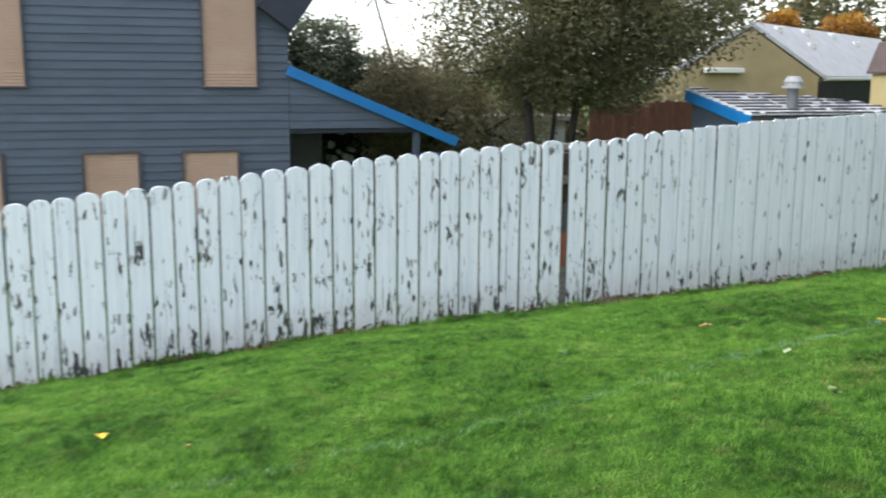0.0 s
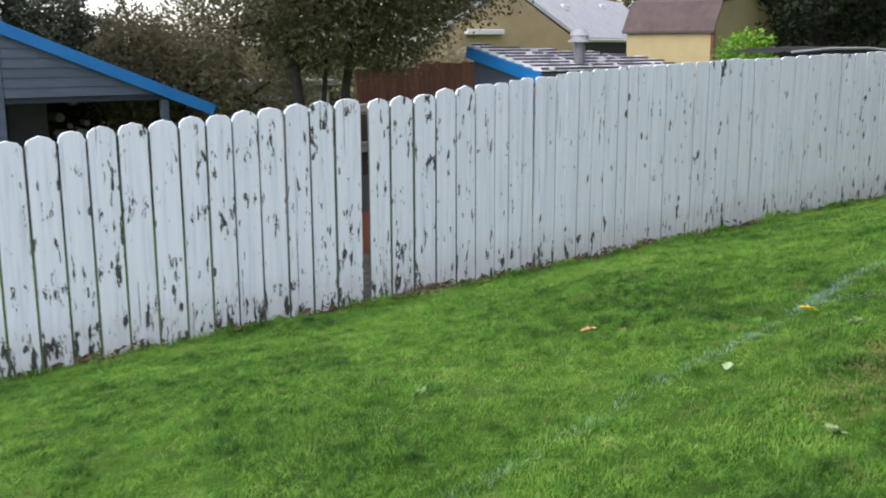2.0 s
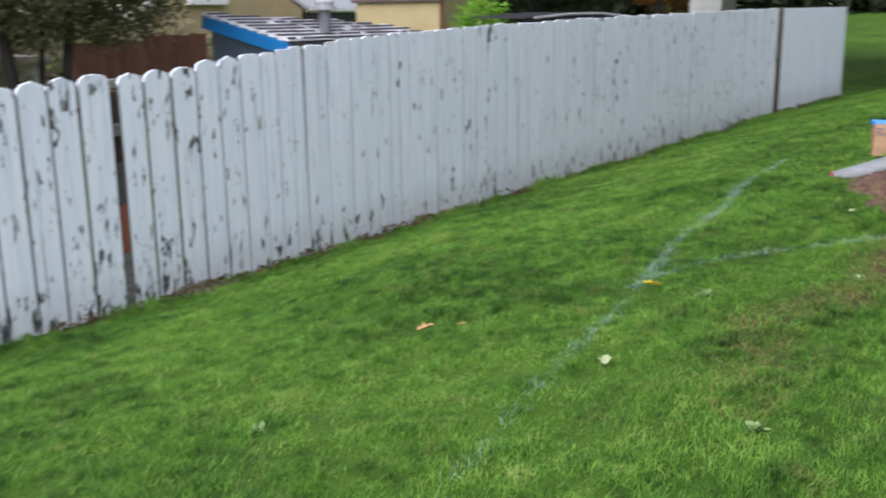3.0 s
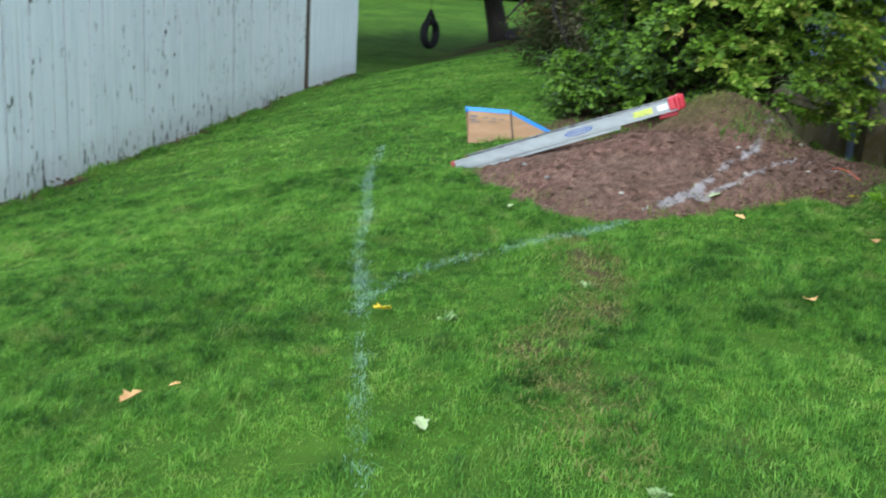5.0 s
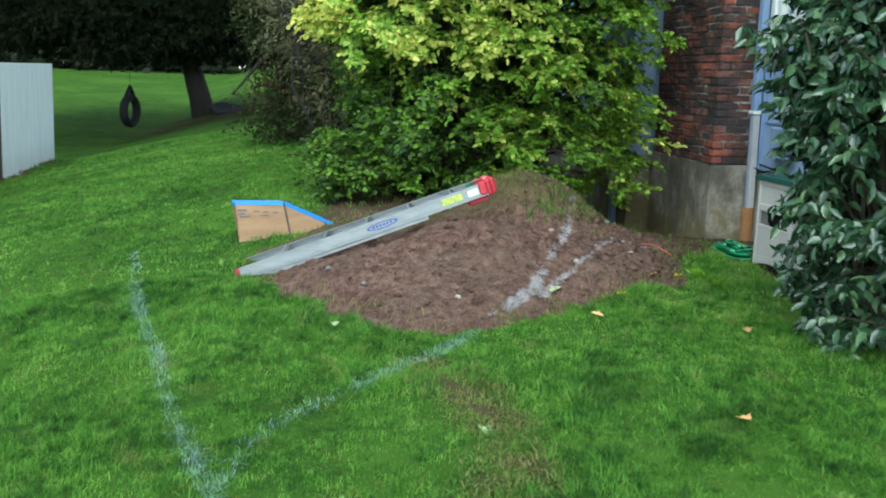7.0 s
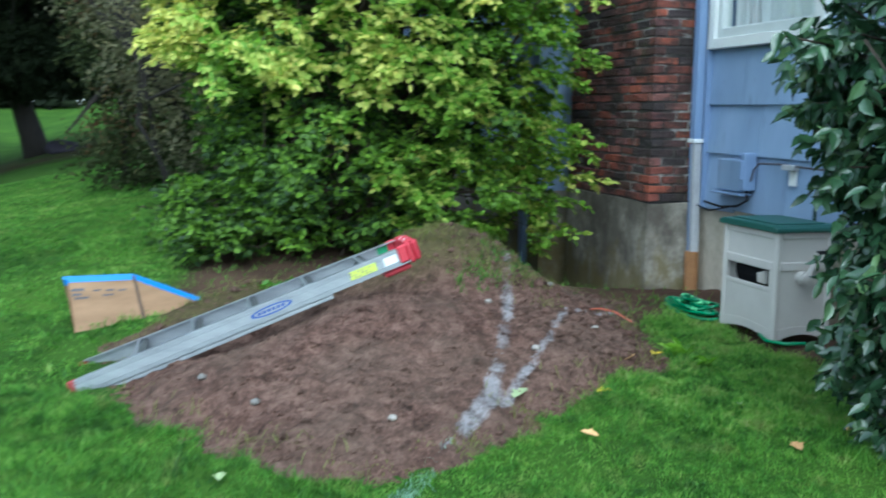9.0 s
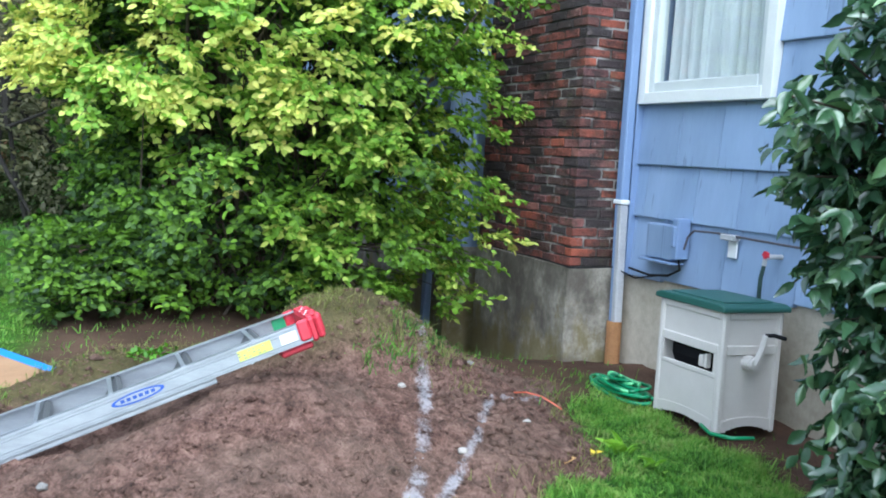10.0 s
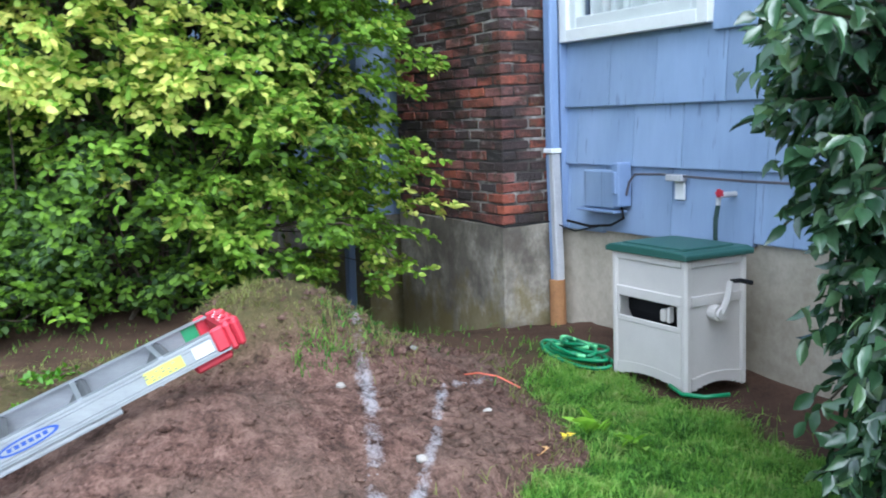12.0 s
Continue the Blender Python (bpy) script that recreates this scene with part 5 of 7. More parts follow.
# ---------------------------------------------------------------- the ladder
def ladder():
    n0, n1 = Vector((7.46, 5.03, 0.211)), Vector((7.43, 3.42, 0.828))
    f0, f1 = Vector((7.92, 5.10, 0.158)), Vector((7.72, 3.46, 0.828))
    u = (n1 - n0).normalized()
    w = (f0 - n0) - u * (f0 - n0).dot(u)
    w.normalize()
    up = u.cross(w) * -1
    if up.z < 0:
        up = -up
    length = (n1 - n0).length
    base = Matrix((( u.x, w.x, up.x, n0.x), (u.y, w.y, up.y, n0.y), (u.z, w.z, up.z, n0.z), (0, 0, 0, 1)))
    lad = new("stepladder")
    lad.empty_display_size = 0.1
    lad.matrix_basis = base
    tagged(lad, "folded aluminium stepladder with red top cap lying on the soil", "stepladder")
    wb, wt = (f0 - n0).dot(w), (f1 - n1).dot(w)

    def near(xx):
        return 0.0

    def far(xx):
        return wb + (wt - wb) * xx / length

    def channel(name, y0, y1, z0, z1, x0, x1, sign):
        """A rail with a C profile: web and two lips."""
        bm = bmesh.new()
        prof = [(0, z0), (0.030, z0), (0.030, z0 + 0.004), (0.004, z0 + 0.004), (0.004, z1 - 0.004), (0.030, z1 - 0.004), (0.030, z1), (0, z1)]
        for g, k in ((0.90, 0.10), (0.76, 0.09), (0.26, 0.45), (0.12, 0.09), (0.01, 0.07)):
            a, b = z0 + g * (z1 - z0), z0 + (g + k) * (z1 - z0) - 0.0002
            prof += [(0, b), (-0.007, b), (-0.007, a), (0, a)]
        p = [bm.verts.new((x0, y0 + sign * a, c)) for a, c in prof]
        q = [bm.verts.new((x1, y1 + sign * a, c)) for a, c in prof]
        bm.faces.new(p)
        bm.faces.new(list(reversed(q)))
        for i in range(len(prof)):
            j = (i + 1) % len(prof)
            bm.faces.new((p[j], p[i], q[i], q[j]))
        bmesh.ops.recalc_face_normals(bm, faces=bm.faces[:])
        return part(name, bm, M["alu"], lad)

    rail_n = channel("front_rail", near(0), near(length), -0.050, 0.035, 0.02, length - 0.02, 1)
    channel("front_rail", far(0), far(length), -0.050, 0.040, 0.02, length - 0.02, -1)
    channel("rear_rail", 0.002, 0.006, -0.074, -0.053, 0.06, length * 0.745, 1)
    channel("rear_rail", far(0.1) - 0.012, far(length * 0.7) - 0.006, -0.074, -0.053, 0.06, length * 0.70, -1)
    for k in range(1, 6):
        xx = k * 0.29 + 0.02
        # treads stand square to the rails: a folded plate with a lip at each long edge
        bm = boxes_of([(xx - 0.002, xx + 0.002, 0.006, far(xx) - 0.006, -0.048, 0.046), (xx + 0.002, xx + 0.020, 0.006, far(xx) - 0.006, 0.042, 0.046), (xx + 0.002, xx + 0.020, 0.006, far(xx) - 0.006, -0.048, -0.044)],
                      m=Matrix.Translation((xx, 0, 0)) @ Matrix.Rotation(radians(46), 4, "Y") @ Matrix.Translation((-xx, 0, 0)))
        # the plate's dark colour stands for the shade between the rails
        part("step", bm, M["tread"], lad)
        part("step_lip", box_of(xx - 0.006, xx + 0.012, 0.006, far(xx) - 0.006, 0.034, 0.0385, bevel=0.0015), M["alu"], lad)
        part("brace", tube_of([(xx - 0.03, 0.006, -0.05), (xx - 0.03, far(xx) - 0.006, -0.05)], 0.007, 6), M["alu"], lad)
    part("spreader", tube_of([(0.85, 0.01, -0.05), (1.15, 0.012, -0.06), (1.45, 0.01, -0.03)], 0.006, 6), M["alu"], lad)
    cap, lips = bmesh.new(), []
    box(cap, length - 0.025, length + 0.012, -0.010, far(length) + 0.010, -0.060, 0.046, bevel=0.012)
    box(cap, length + 0.008, length + 0.030, 0.02, far(length) - 0.02, -0.045, 0.030, bevel=0.010)
    for k in range(7):
        yy = -0.005 + (far(length) + 0.01) * k / 6
        lips.append(box_of(length + 0.006, length + 0.034 + 0.012 * (k % 2), yy - 0.022, yy + 0.022, -0.052 + 0.008 * (k % 3), 0.046, bevel=0.010))
    for k in range(4):
        yy = 0.03 + (far(length) - 0.06) * k / 3
        box(cap, length - 0.02, length + 0.022, yy - 0.008, yy + 0.008, 0.040, 0.052, bevel=0.004)
    for a in (-0.016, far(length) - 0.006):
        box(cap, length - 0.070, length - 0.02, a, a + 0.022, -0.042, 0.046, bevel=0.008)
    cap_ = part("top_cap", cap, M["red"], lad, "red plastic top cap with pale print")
    for lip in lips:
        part("lip", lip, M["red"], cap_)
    part("cap_print", boxes_of([(length - 0.018 + 0.011 * (i % 3), length - 0.012 + 0.011 * (i % 3), 0.045 + 0.03 * i, 0.060 + 0.03 * i, 0.0525, 0.0535) for i in range(int((far(length) - 0.1) / 0.03))]), M["white"], cap_, "pale printed marks")
    part("pail_tray", box_of(length - 0.16, length - 0.02, 0.03, far(length) - 0.05, -0.088, -0.062, bevel=0.008), M["red"], lad, "red folded tray")
    for a in (-0.006, far(0) - 0.024):
        part("foot", box_of(-0.012, 0.035, a + 0.002, a + 0.028, -0.040, 0.038, bevel=0.006), M["dirtyred"], lad, "worn red rubber foot")
    # labels on the near rail
    part("label", box_of(length - 0.33, length - 0.19, -0.0088, -0.0072, -0.026, 0.016), M["yellow"], rail_n, "yellow warning label")
    bars = boxes_of([(length - 0.33 + 0.02 * i, length - 0.318 + 0.02 * i, -0.0100, -0.0089, -0.021 + 0.012 * j, -0.016 + 0.012 * j) for i in range(6) for j in range(3) if (i + j) % 3])
    part("label_print", bars, M["rail"], rail_n)
    part("label", box_of(length - 0.15, length - 0.08, -0.0088, -0.0072, -0.025, 0.015), M["white"], rail_n, "white label")
    part("label", box_of(length - 0.125, length - 0.06, far(length - 0.09) - 0.010, far(length - 0.09) - 0.0082, -0.02, 0.03), M["greenlabel"], lad, "green label inside the far rail")
    ring = bmesh.new()
    n = 32
    for (ra, rb, ca, cb) in ((0.105, 0.0215, 0.090, 0.0155),):
        vo, vi = [], []
        for k in range(n):
            a = k * math.tau / n
            vo.append(ring.verts.new((0.985 + ra * math.cos(a), -0.0092, -0.006 + rb * math.sin(a))))
            vi.append(ring.verts.new((0.985 + ca * math.cos(a), -0.0092, -0.006 + cb * math.sin(a))))
        for k in range(n):
            ring.faces.new((vo[k], vo[(k + 1) % n], vi[(k + 1) % n], vi[k]))
    ex = bmesh.ops.extrude_face_region(ring, geom=ring.faces[:])["geom"]
    bmesh.ops.translate(ring, vec=(0, 0.0015, 0), verts=[e for e in ex if isinstance(e, bmesh.types.BMVert)])
    part("emblem", ring, M["labelblue"], rail_n, "blue oval emblem")
    bars = boxes_of([(0.916 + 0.024 * i, 0.932 + 0.024 * i, -0.0092, -0.0072, -0.012, 0.001) for i in range(6)])
    part("emblem_bars", bars, M["labelblue"], rail_n)
    return lad


ladder()

# ---------------------------------------------------------------- the cardboard
cb = thing("cardboard_box", (8.72, 4.75, 0.13), "open brown cardboard carton edged with blue tape behind the ladder", "cardboard box", turn=0)


def card_panel(name, pts, lean, label=""):
    """A standing corrugated sheet through ground points a, b with heights."""
    (xa, ya, za), (xb, yb, zb) = pts
    bm = bmesh.new()
    off = Vector((lean, 0.25, 0))
    vs = []
    for t in (0, 0.006):
        for (x, y, z) in ((xa, ya, -0.14), (xb, yb, -0.14), (xb, yb, zb), (xa, ya, za)):
            vs.append(bm.verts.new(Vector((x + t, y, z)) + off * z))
    for f in ((0, 1, 2, 3), (7, 6, 5, 4), (0, 4, 5, 1), (1, 5, 6, 2), (2, 6, 7, 3), (3, 7, 4, 0)):
        bm.faces.new([vs[i] for i in f])
    bmesh.ops.recalc_face_normals(bm, faces=bm.faces[:])
    p = part(name, bm, M["card"], cb, label)
    bm = bmesh.new()
    vs = []
    for t in (-0.004, 0.010):
        for (x, y, z) in ((xa, ya, za - 0.028), (xb, yb, zb - 0.028), (xb, yb, zb + 0.004), (xa, ya, za + 0.004)):
            vs.append(bm.verts.new(Vector((x + t, y, z)) + off * z))
    for f in ((0, 1, 2, 3), (7, 6, 5, 4), (0, 4, 5, 1), (1, 5, 6, 2), (2, 6, 7, 3), (3, 7, 4, 0)):
        bm.faces.new([vs[i] for i in f])
    bmesh.ops.recalc_face_normals(bm, faces=bm.faces[:])
    part("tape", bm, M["tape"], p, "blue tape edge")
    return p


front = card_panel("front_panel", ((-0.22, 0.33, 0.395), (-0.12, -0.05, 0.385)), 0.68)
card_panel("side_panel", ((-0.115, -0.055, 0.385), (0.10, -0.42, 0.20)), 0.68)
card_panel("side_panel", ((-0.205, 0.325, 0.39), (0.20, 0.22, 0.30)), 0.5)
for s0, s1, z0, z1 in ((0.07, 0.26, 0.318, 0.332), (0.07, 0.20, 0.294, 0.306), (0.10, 0.30, 0.276, 0.286), (0.38, 0.50, 0.312, 0.320), (0.56, 0.68, 0.308, 0.316), (0.74, 0.86, 0.304, 0.312), (0.50, 0.66, 0.284, 0.291)):
    bm = bmesh.new()
    vs = [bm.verts.new((-0.22 + 0.1 * s - o + 0.68 * z, 0.33 - 0.38 * s + 0.25 * z, z)) for o in (0.0035, 0.0015) for s, z in ((s0, z0), (s1, z0), (s1, z1), (s0, z1))]
    for f in ((0, 1, 2, 3), (7, 6, 5, 4), (0, 4, 5, 1), (1, 5, 6, 2), (2, 6, 7, 3), (3, 7, 4, 0)):
        bm.faces.new([vs[i] for i in f])
    bmesh.ops.recalc_face_normals(bm, faces=bm.faces[:])
    part("print", bm, M["dkframe"], front, "grey printed line")
part("fold", box_of(-0.128, -0.114, -0.062, -0.048, -0.14, 0.38, m=Matrix(((1, 0, 0.68, 0), (0, 1, 0.25, 0), (0, 0, 1, 0), (0, 0, 0, 1)))), M["post"], cb, "dark fold line")


# ---------------------------------------------------------------- leaves
def leaf_mesh(name, p, d, nrm, length, width, material, parent, leaf_tone, fold=0.18):
    """Small leaves, folded along the midrib, from arrays of foot, direction and face."""
    n = len(p)
    s = np.cross(d, nrm)
    s /= np.linalg.norm(s, axis=1, keepdims=True) + 1e-9
    u = np.cross(s, d)
    L, W = length[:, None], width[:, None]
    lift = u * W * fold
    v = np.stack([p, p + d * L * 0.28 + s * W * 0.44 + lift, p + d * L * 0.68 + s * W * 0.42 + lift * 0.7, p + d * L - lift * 0.6,
                  p + d * L * 0.68 - s * W * 0.42 + lift * 0.7, p + d * L * 0.28 - s * W * 0.44 + lift], 1).reshape(-1, 3)
    k = np.arange(n)[:, None] * 6
    f = np.concatenate([k + np.array([[0, 3, 2, 1]]), k + np.array([[0, 5, 4, 3]])])
    return from_arrays(name, v, f, material, parent, {"leaf_tone": np.repeat(leaf_tone, 6)})


def oval_leaf_mesh(name, p, d, nrm, length, width, material, parent, leaf_tone, fold=0.12):
    """Broad oval leaves with a curved blade, two rows of cells each side of the midrib."""
    n = len(p)
    s = np.cross(d, nrm)
    s /= np.linalg.norm(s, axis=1, keepdims=True) + 1e-9
    u = np.cross(s, d)
    L, W = length[:, None], width[:, None]
    rows_ = []
    for t, w in ((0.0, 0.0), (0.22, 0.38), (0.48, 0.5), (0.76, 0.30), (1.0, 0.0)):
        droop = -u * L * 0.22 * t * t
        mid_ = p + d * L * t + droop
        if w == 0.0:
            rows_.append([mid_])
        else:
            lift = u * W * fold
            rows_.append([mid_ + s * W * w + lift, mid_, mid_ - s * W * w + lift])
    flat = [v for r in rows_ for v in r]
    k = len(flat)
    v = np.stack(flat, 1).reshape(-1, 3)
    o = np.arange(n)[:, None] * k
    tris = [(0, 2, 1), (0, 3, 2)]
    for a, b in ((1, 4), (4, 7)):
        tris += [(a, a + 1, b + 1), (a, b + 1, b), (a + 1, a + 2, b + 2), (a + 1, b + 2, b + 1)]
    tris += [(7, 8, 10), (8, 9, 10)]
    f = np.concatenate([o + np.array([t]) for t in tris])
    return from_arrays(name, v, f, material, parent, {"leaf_tone": np.repeat(leaf_tone, k)}, True)


def unit(v):
    return v / (np.linalg.norm(v, axis=-1, keepdims=True) + 1e-9)


def sprays(rs, tips, dirs, length, twigs, per_twig, twig_len, flat=0.6):
    """Leaf feet and directions on side twigs of sprays that end at tips."""
    P, D, N, Y = [], [], [], []
    for t, d, ln in zip(tips, dirs, length):
        side = np.cross(d, (0, 0, 1.0)) + rs.normal(0, 0.25, 3)
        side = unit(side)
        for k in range(twigs):
            s = (k + 0.5) / twigs
            foot = t - d * ln * (1 - s)
            td = unit(d * 0.75 + side * (1 if k % 2 else -1) * 0.9 + rs.normal(0, 0.3, 3) + (0, 0, -0.08))
            tl = twig_len * (1.15 - 0.6 * s) * rs.uniform(0.6, 1.25)
            for j in range(per_twig):
                q = (j + 0.6) / per_twig
                P.append(foot + td * tl * q + (0, 0, -0.12 * tl * q * q))
                sd = unit(np.cross(td, (0, 0, 1.0)) + rs.normal(0, 0.2, 3))
                D.append(unit(td * 0.7 + sd * (1 if j % 2 else -1) * 0.85 + rs.normal(0, 0.25, 3)))
                N.append(unit(np.array((0, 0, 1.0)) + rs.normal(0, flat, 3)))
                Y.append(s * 0.5 + q * 0.5)
    return np.array(P), np.array(D), np.array(N), np.array(Y)


# ---------------------------------------------------------------- golden shrub
def fan(rs, tip, d, ln, twigs, per):
    """One drooping spray: an arching shoot with side twigs in one plane, small leaves in two rows along each."""
    side = unit(np.cross(d, (0, 0, 1.0)) + rs.normal(0, 0.15, 3))
    face = unit(np.cross(side, d))
    if face[2] < 0:
        face = -face
    k = np.arange(twigs)
    sgn = np.where(k % 2 == 0, 1.0, -1.0)
    s_ = (k + 0.5) / twigs
    foot = tip - d * (ln * (1 - s_))[:, None]
    td = unit(d * 0.75 + side * (sgn * 0.75)[:, None] + rs.normal(0, 0.38, (twigs, 3)))
    tl = 0.20 * (1.2 - 0.75 * s_) * rs.uniform(0.7, 1.2, twigs)
    q = (np.arange(per) + 0.5) / per
    P = foot[:, None] + td[:, None] * (tl[:, None] * q)[..., None]
    P = P + np.array((0, 0, -0.18)) * (tl[:, None] * q ** 2)[..., None]
    across = unit(np.cross(td, face))
    lr = np.where(np.arange(per) % 2 == 0, 1.0, -1.0)
    D = unit(td[:, None] * 0.75 + across[:, None] * (0.8 * lr)[None, :, None] + rs.normal(0, 0.3, (twigs, per, 3)) + np.array((0, 0, -0.12)))
    N = unit(face * 0.5 + unit(d * (1, 1, 0.1)) * 0.5 + rs.normal(0, 0.42, (twigs, per, 3)))
    Y = 0.5 * s_[:, None] + 0.5 * q[None, :]
    return P.reshape(-1, 3), D.reshape(-1, 3), N.reshape(-1, 3), Y.reshape(-1)


def golden_shrub():
    rs = np.random.RandomState(17)
    base = np.array((10.6, 3.05, land_at(10.6, 3.05)))
    shrub = thing("golden_shrub", tuple(base), "large golden-green shrub with small bright leaves by the house", "shrub")
    # upper crown is out of view, raised to shade the ground and wall behind
    centre, radii = np.array((10.95, 3.10, 2.25)), np.array((1.66, 1.80, 2.35))
    tips, dirs, lens, light = [], [], [], []

    def clear(p):
        if p[0] < 11.0 and p[1] < 2.45 and p[2] < 0.74 and abs(p[1] - 1.98 + 0.408 * (p[0] - 9.95)) < 0.10:
            return False
        return p[1] > (1.30 if p[0] < 9.35 else CY + 0.22 if p[0] < 11.15 else 1.55) and p[2] > land_at(p[0], p[1]) + 0.05

    def hollow(a):
        """An open, twiggy gap low on the lawn side."""
        return a[0] < 0.1 and ((a[1] - 0.24) / 0.34) ** 2 + ((a[2] + 0.46) / 0.27) ** 2 < 1

    # boughs end in tiers of drooping sprays, with dark gaps between the tiers
    boughs = []
    while len(boughs) < 185:
        a = unit(rs.normal(0, 1, 3))
        if a[2] < (-0.70 if a[1] < -0.1 else -0.62) or (a[0] > 0.45 and rs.rand() < 0.85):
            continue
        if (hollow(a) and rs.rand() < 0.78) or any(np.linalg.norm(a - b) < 0.165 for b in boughs):
            continue
        boughs.append(a)
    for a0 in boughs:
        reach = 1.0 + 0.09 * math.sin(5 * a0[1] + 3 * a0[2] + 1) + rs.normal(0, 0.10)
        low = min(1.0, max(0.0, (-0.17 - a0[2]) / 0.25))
        # lighter to the lawn side and top, darker low: light put into colour
        gold_light = np.clip(0.45 + 0.66 * a0[1] + 0.34 * a0[2] + rs.normal(0, 0.17), 0.08, 1)
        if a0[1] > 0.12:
            gold_light *= 1 - 0.9 * low
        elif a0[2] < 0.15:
            gold_light = max(gold_light, 0.40 + rs.normal(0, 0.12))
        out = unit(a0 * (1, 1, 0.25))
        for q in range(rs.randint(5, 9)):
            a = unit(a0 + rs.normal(0, 0.10, 3) * (1.2, 1.2, 0.65))
            slim = 1 - (0.06 + 0.20 * min(1.0, max(0.0, (0.15 - a[2]) / 0.6))) * (a[1] > 0)
            p = centre + a * radii * (1, slim, 1) * reach * rs.uniform(0.90, 1.04)
            if not clear(p):
                continue
            tips.append(p)
            dirs.append(unit(out * (1, 1, 0.2) + np.array((0, 0, -0.30 + 0.35 * max(0, a0[2]))) + rs.normal(0, 0.24, 3)))
            lens.append(rs.uniform(0.24, 0.44))
            light.append(np.clip(gold_light + rs.normal(0, 0.10), 0.03, 1))
    # long tiers that reach out past the chimney face
    for z in np.arange(0.55, 3.4, 0.27):
        for q in range(5):
            p = np.array((9.75 + rs.uniform(-0.25, 0.55), CY + 0.28 + rs.uniform(0.0, 0.35) + 0.12 * math.sin(z * 9), z + rs.uniform(-0.08, 0.08) - 0.05 * q))
            tips.append(p)
            dirs.append(unit(np.array((-0.45, -0.85, -0.22)) + rs.normal(0, 0.15, 3)))
            lens.append(rs.uniform(0.4, 0.6))
            light.append(np.clip(0.52 + rs.normal(0, 0.12), 0.05, 0.8))
    # leaves on the low shoots round the foot, shade put into their dim colour
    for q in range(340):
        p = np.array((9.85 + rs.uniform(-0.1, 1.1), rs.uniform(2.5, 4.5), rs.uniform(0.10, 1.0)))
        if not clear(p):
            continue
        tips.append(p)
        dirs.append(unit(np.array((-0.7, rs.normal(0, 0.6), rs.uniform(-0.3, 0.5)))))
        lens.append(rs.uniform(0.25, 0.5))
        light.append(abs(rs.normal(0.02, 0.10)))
    # leaves inside and on the far side, coloured dark to stand for shade
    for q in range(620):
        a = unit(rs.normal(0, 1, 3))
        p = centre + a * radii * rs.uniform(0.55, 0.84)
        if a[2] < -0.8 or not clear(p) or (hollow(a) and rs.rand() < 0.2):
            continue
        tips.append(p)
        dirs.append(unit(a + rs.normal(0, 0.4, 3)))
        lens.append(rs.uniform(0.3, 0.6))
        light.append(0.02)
    tips, dirs, lens, light = np.array(tips), np.array(dirs), np.array(lens), np.array(light)
    twigs, per = 10, 9
    got = [fan(rs, t, d, ln, twigs, per) for t, d, ln in zip(tips, dirs, lens)]
    P, D, N, Y = (np.concatenate([g[i] for g in got]) for i in range(4))
    # painted light and shade, times the yellower growth towards each tip
    leaf_tone = np.repeat(light, twigs * per) * (0.62 + 0.68 * Y)
    n = len(P)
    keep = np.array([clear(p) for p in P]) & (rs.rand(n) < 0.9)
    m = int(keep.sum())
    leaf_mesh("leaves", P[keep] - base, D[keep], N[keep], rs.uniform(0.038, 0.070, m), rs.uniform(0.026, 0.045, m), M["golden"], shrub, np.clip(leaf_tone[keep], 0, 1))
    bm = bmesh.new()
    for i, (t, d, ln) in enumerate(zip(tips[::4], dirs[::4], lens[::4])):
        foot = t - d * ln
        root = base + np.array((rs.normal(0, 0.20), rs.normal(0, 0.30), -0.05))
        knee = root + (foot - root) * 0.55 + np.array((0, 0, 0.22))
        pts = [root - base, knee - base, foot - base, t - base]
        if i % 9 == 0:
            part("stem", tube_of(pts, 0.017, 5, 0.25), M["twig"], shrub)
        else:
            tube(bm, pts, 0.007, 4, 0.25, False)
    part("twig_mass", bm, M["twig"], shrub, "thin brown twigs")["kind"] = "stuff"
    return shrub


golden_shrub()


